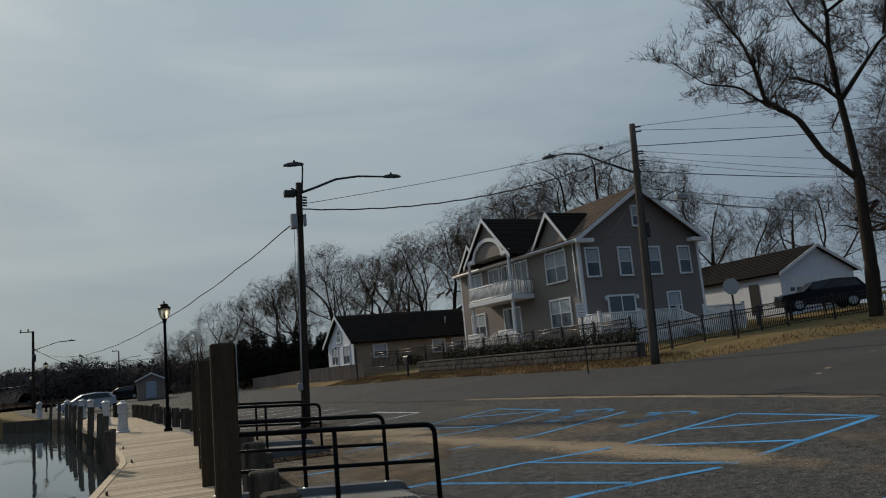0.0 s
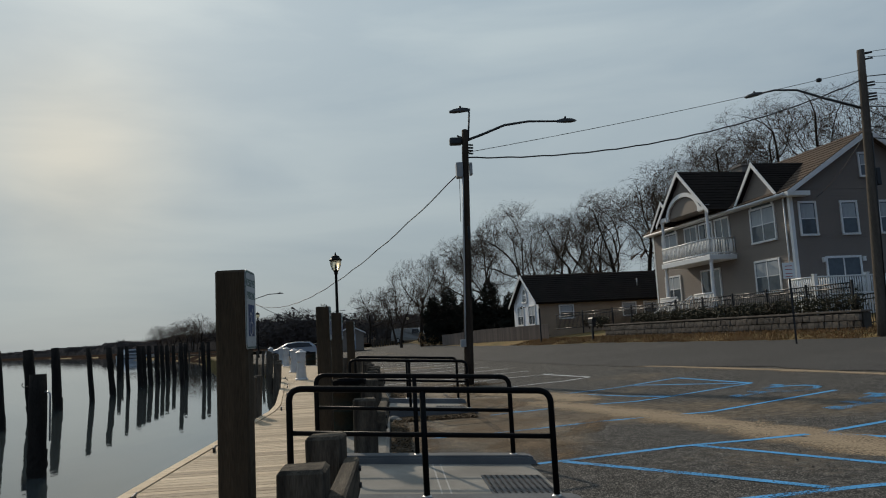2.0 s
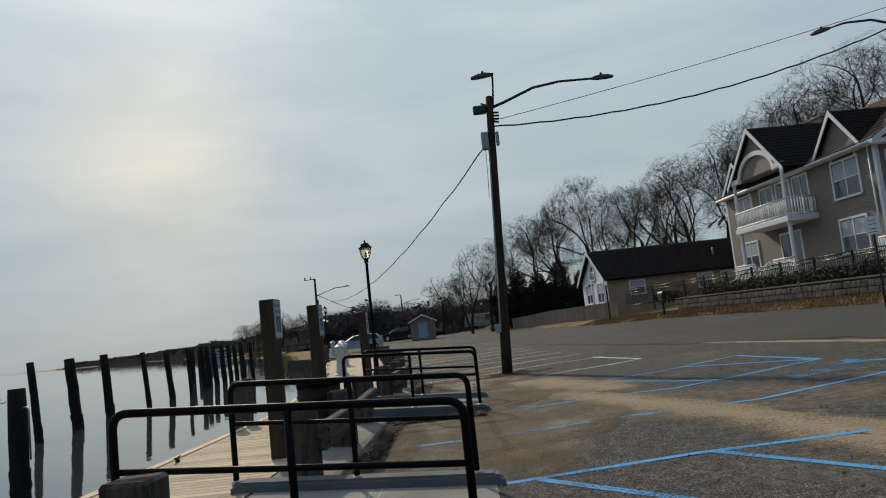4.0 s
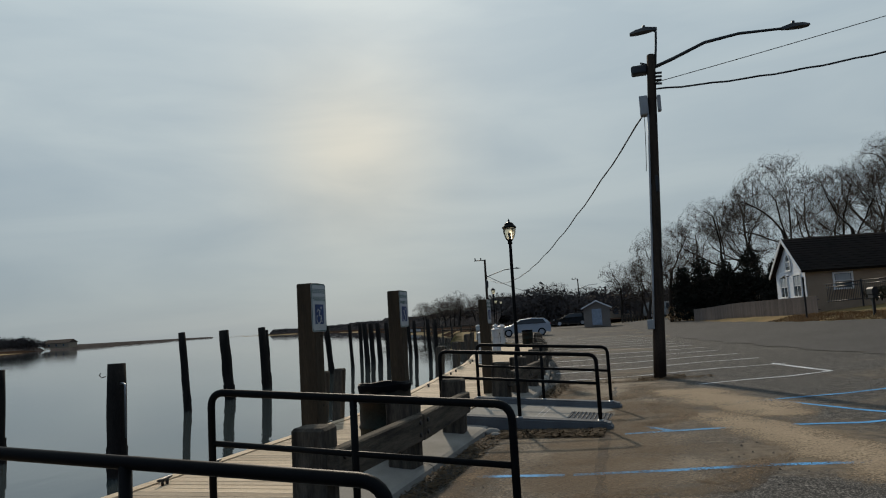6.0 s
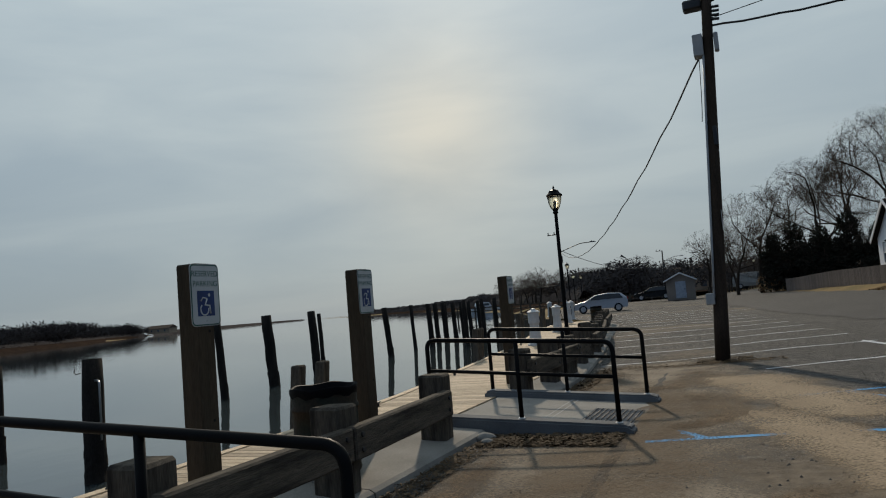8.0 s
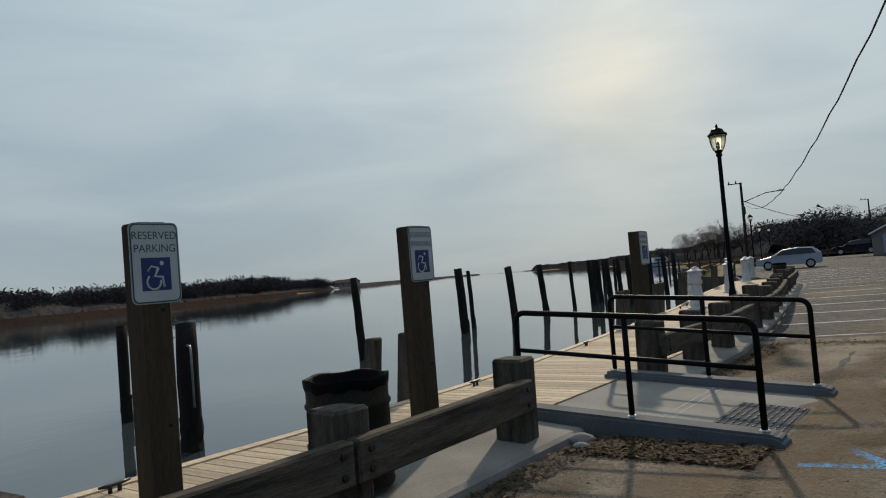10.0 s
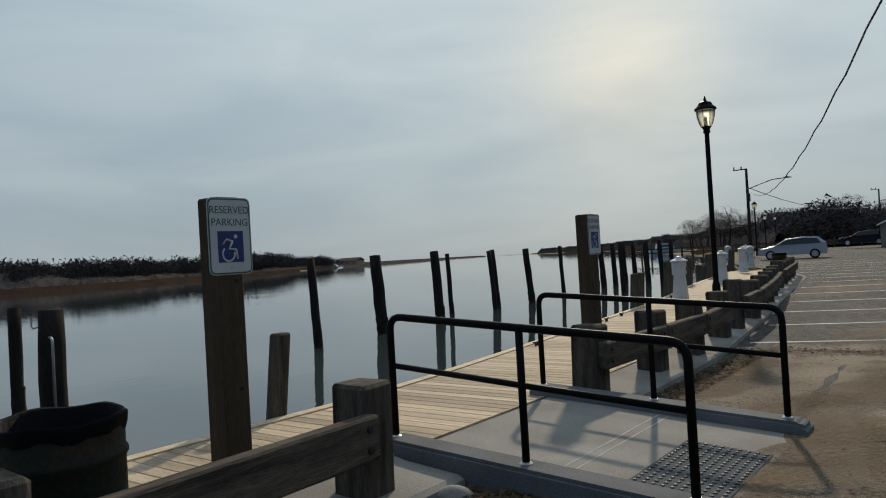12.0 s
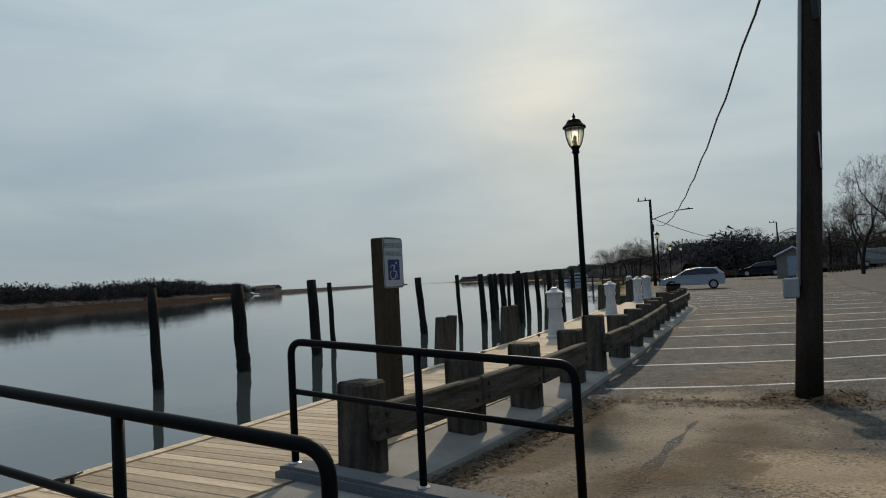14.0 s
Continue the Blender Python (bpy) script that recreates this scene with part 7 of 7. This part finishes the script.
# ---- drifts of sand and leaf litter ----
def drift(pts, w, seed, material=None, label="low drift of pale sand and grit on the asphalt"):
    rnd = random.Random(seed)
    line = [Vector(p) for p in pts]
    v, f, cover = [], [], []
    n = 60
    for k in range(n + 1):
        q = k / n * (len(line) - 1)
        i = min(int(q), len(line) - 2)
        p = line[i].lerp(line[i + 1], q - i)
        d = (line[i + 1] - line[i]).normalized()
        nn = Vector((-d.y, d.x))
        taper = math.sin(math.pi * min(max(k / n, 0.02), 0.98)) ** 0.5
        for s in (-1, -0.5, 0, 0.5, 1):
            wob = 1 + 0.5 * noise.noise(Vector((p.x * 1.3, p.y * 1.3, seed + s)))
            g = p + nn * s * w * 1.35 * taper * wob
            cover.append((1 - s * s) * min(1.0, 6 * k / n, 6 * (n - k) / n))
            v.append((g.x, g.y, rise(g.x, g.y) + 0.002) if material is M_grit else (g.x, g.y, rise(g.x, g.y) + (0.006 + 0.018 * (1 - abs(s)) * abs(noise.noise(Vector((g.x * 2, g.y * 2, seed)))) if abs(s) < 1 else -0.004)))
        if k:
            a = 5 * k
            f += [(a - 5 + j, a + j, a + j + 1, a - 4 + j) for j in range(4)]
    ob = raw("sand_drift", v, f, material or M_sand)
    ob.data.attributes.new("cover", "FLOAT", "POINT").data.foreach_set("value", cover)
    return tagged(ob, label, "sand", "sand drifts", "stuff")


drift([(3.6, 18.4), (4.8, 16.0), (5.5, 14.2), (6.1, 12.3), (6.6, 10.2), (7.0, 8.4), (7.4, 6.0)], 0.62, 1)
drift([(2.7, 21.5), (3.1, 18.5), (3.3, 16.5), (3.3, 13.5), (3.6, 11.0), (4.0, 9.0)], 0.9, 12, M_dirt, "brown dirt spread thinly over the asphalt")
drift([(3.4, 20.5), (4.4, 19.6), (5.2, 17.5), (5.6, 15.5)], 0.7, 2)
drift([(2.9, 25.5), (3.0, 21.5), (3.1, 17.5), (3.3, 13.5), (3.6, 9.5)], 1.55, 21, M_grit, "pale sandy grit worn over the asphalt by the quay")
DB = "brown dirt spread thinly over the asphalt"
drift([(1.9, 22.5), (3.0, 22.6), (4.0, 22.6), (5.2, 22.9)], 0.16, 3, M_dirt, DB)
drift([(2.0, 18.6), (2.1, 19.8), (2.05, 21.0), (1.95, 22.3)], 0.42, 4, M_dirt, DB)
drift([(2.15, 10.8), (2.1, 12.0), (2.15, 13.5), (2.15, 15.2)], 0.32, 5, M_dirt, DB)
drift([(2.9, 18.6), (3.3, 19.6), (3.6, 20.6), (3.5, 21.8)], 0.55, 6, M_dirt, DB)
drift([(2.6, 11.4), (3.4, 12.0), (4.4, 12.4), (5.2, 14.0)], 0.35, 7, M_dirt, DB)
drift([(3.5, 15.6), (4.2, 16.6), (4.0, 18.0), (3.4, 19.0)], 0.4, 8, M_dirt, DB)
drift([(8.5, 27.5), (9.8, 22.5), (10.9, 17.0), (11.4, 13.0), (11.8, 8.0)], 0.2, 9)
drift([(12.5, 12.0), (15.0, 14.5), (19.0, 16.5), (24.0, 18.0)], 0.25, 10)


def litter(name, areas, n, size, seed, label):
    rnd = random.Random(seed)
    v, f = [], []
    for (x0, y0, x1, y1), k in areas:
        for _ in range(int(n * k)):
            x, y = rnd.uniform(x0, x1), y0 + (y1 - y0) * rnd.betavariate(1.2, 1.2)
            z = rise(x, y) + rnd.uniform(0.004, 0.03)
            a, s = rnd.uniform(0, 6.28), size * rnd.uniform(0.5, 1.5)
            b = rnd.uniform(-0.4, 0.4)
            d = Vector((math.cos(a), math.sin(a), b)) * s
            e = Vector((-math.sin(a), math.cos(a), rnd.uniform(-0.5, 0.5))) * s * rnd.uniform(0.12, 0.5)
            i = len(v)
            p = Vector((x, y, z + 0.3 * s))
            v += [tuple(p - d), tuple(p + e), tuple(p + d), tuple(p - e)]
            f.append((i, i + 1, i + 2, i + 3))
    return tagged(raw(name, v, f, M_litter), label, "leaf litter", kind="stuff")


litter("leaf_litter", [((1.7, 15.12, 3.2, 15.73), 1.0), ((1.7, 10.55, 3.1, 10.85), 0.3), ((1.67, 11.0, 1.95, 15.2), 0.35), ((1.66, 18.2, 2.0, 22.5), 0.45), ((1.7, 18.16, 3.1, 18.5), 0.25), ((3.4, 22.4, 4.4, 23.3), 0.25), ((2.0, 22.2, 5.0, 22.7), 0.2)], 4800, 0.026, 6, "dry leaves and straw drifted against the kerb")
grit = random.Random(12)
bm_v, bm_f = [], []
for _ in range(2600):
    x, y = grit.uniform(2.0, 9.5), grit.uniform(6.5, 26)
    s, z = grit.uniform(0.004, 0.016), rise(x, y)
    i = len(bm_v)
    bm_v += [(x - s, y - s, z), (x + s, y - s * 0.7, z), (x + s * 0.3, y + s, z), (x, y, z + s * 0.9)]
    bm_f += [(i, i + 1, i + 3), (i + 1, i + 2, i + 3), (i + 2, i, i + 3)]
tagged(raw("loose_gravel", bm_v, bm_f, M_stone), "scattered loose gravel on the lot", "gravel", kind="stuff")
for x, y, s in ((1.72, 15.5, 0.13), (1.8, 15.3, 0.08), (1.75, 10.72, 0.12)):
    rk = thing("rock", pose(x, y, -0.06, 0, 0, 40), "rounded grey stone beside the kerb", "rock", "stones")
    bm = bmesh.new()
    bmesh.ops.create_icosphere(bm, subdivisions=3, radius=s)
    for q in bm.verts:
        q.co = Vector((q.co.x, q.co.y * 0.75, q.co.z * 0.6)) * (1 + 0.25 * noise.noise(q.co * 7))
    part("stone", bm, M_concrete, rk, smooth=True)

# tufts of dead grass on the verge
tuft_v, tuft_f = [], []
tr = random.Random(91)
for _ in range(22000):
    y = tr.uniform(22, 55)
    x = road_far(y) + tr.random() ** 1.4 * (3.0 if y > 26 else 14)
    z = rise(x, y) - 0.03
    h, a = tr.uniform(0.05, 0.16), tr.uniform(0, 6.28)
    i = len(tuft_v)
    tuft_v += [(x - 0.02 * math.cos(a), y - 0.02 * math.sin(a), z), (x + 0.02 * math.cos(a), y + 0.02 * math.sin(a), z), (x + tr.uniform(-0.1, 0.1), y + tr.uniform(-0.1, 0.1), z + h)]
    tuft_f.append((i, i + 1, i + 2))
tagged(raw("dry_grass", tuft_v, tuft_f, M_brush), "tufts of dead straw-coloured grass on the verge", "grass", kind="stuff")

# ---- pieces: stones of the retaining wall, planks of the boardwalk ----
stone_me = []
for k in range(4):
    rs = random.Random(k)
    bm = one_box((-0.5, -0.05, -0.5), (0.5, 0.05, 0.5), 0.06)
    for q in bm.verts:
        q.co += Vector((rs.uniform(-0.04, 0.04), rs.uniform(-0.02, 0.02), rs.uniform(-0.05, 0.05)))
    me = bpy.data.meshes.new("stone")
    bm.to_mesh(me)
    bm.free()
    me.materials.append(M_stone)
    stone_me.append(me)
rs = random.Random(5)
for row in range(4):
    x = 0.0
    while x < WL - 0.3 and x < 20.5:
        w = rs.uniform(0.22, 0.5)
        shared("stone", stone_me[rs.randrange(4)], retaining, pose(x + w / 2, -0.03 + 0.075, 0.5 + row * 0.26) @ Matrix.Diagonal((w * 0.95, 1.0 + rs.uniform(-0.2, 0.3), 0.245, 1)))
        x += w
for k, y in enumerate(np.arange(3.0, 31.0, 0.1445)):
    part("plank", plank(y, y + 0.139, quay_edge(y) + 0.1, quay_edge(y + 0.139) + 0.1, walk_edge(y) - 0.025, walk_edge(y + 0.139) - 0.025), M_plank, boardwalk)
v, f = [], []
for y in list(np.arange(-13.8, 3.0, 0.1445)) + list(np.arange(31.08, 46.0, 0.1445)):
    i = len(v)
    for z in (DECK - 0.04, DECK):
        v += [(quay_edge(y) + 0.1, y, z), (walk_edge(y) - 0.025, y, z), (walk_edge(y + 0.139) - 0.025, y + 0.139, z), (quay_edge(y + 0.139) + 0.1, y + 0.139, z)]
    f += [(i + 4, i + 5, i + 6, i + 7)] + [(i + k, i + (k + 1) % 4, i + 4 + (k + 1) % 4, i + 4 + k) for k in range(4)]
far_planks = raw("far_planks", v, f, M_plank, boardwalk)
far_planks["kind"] = "stuff"
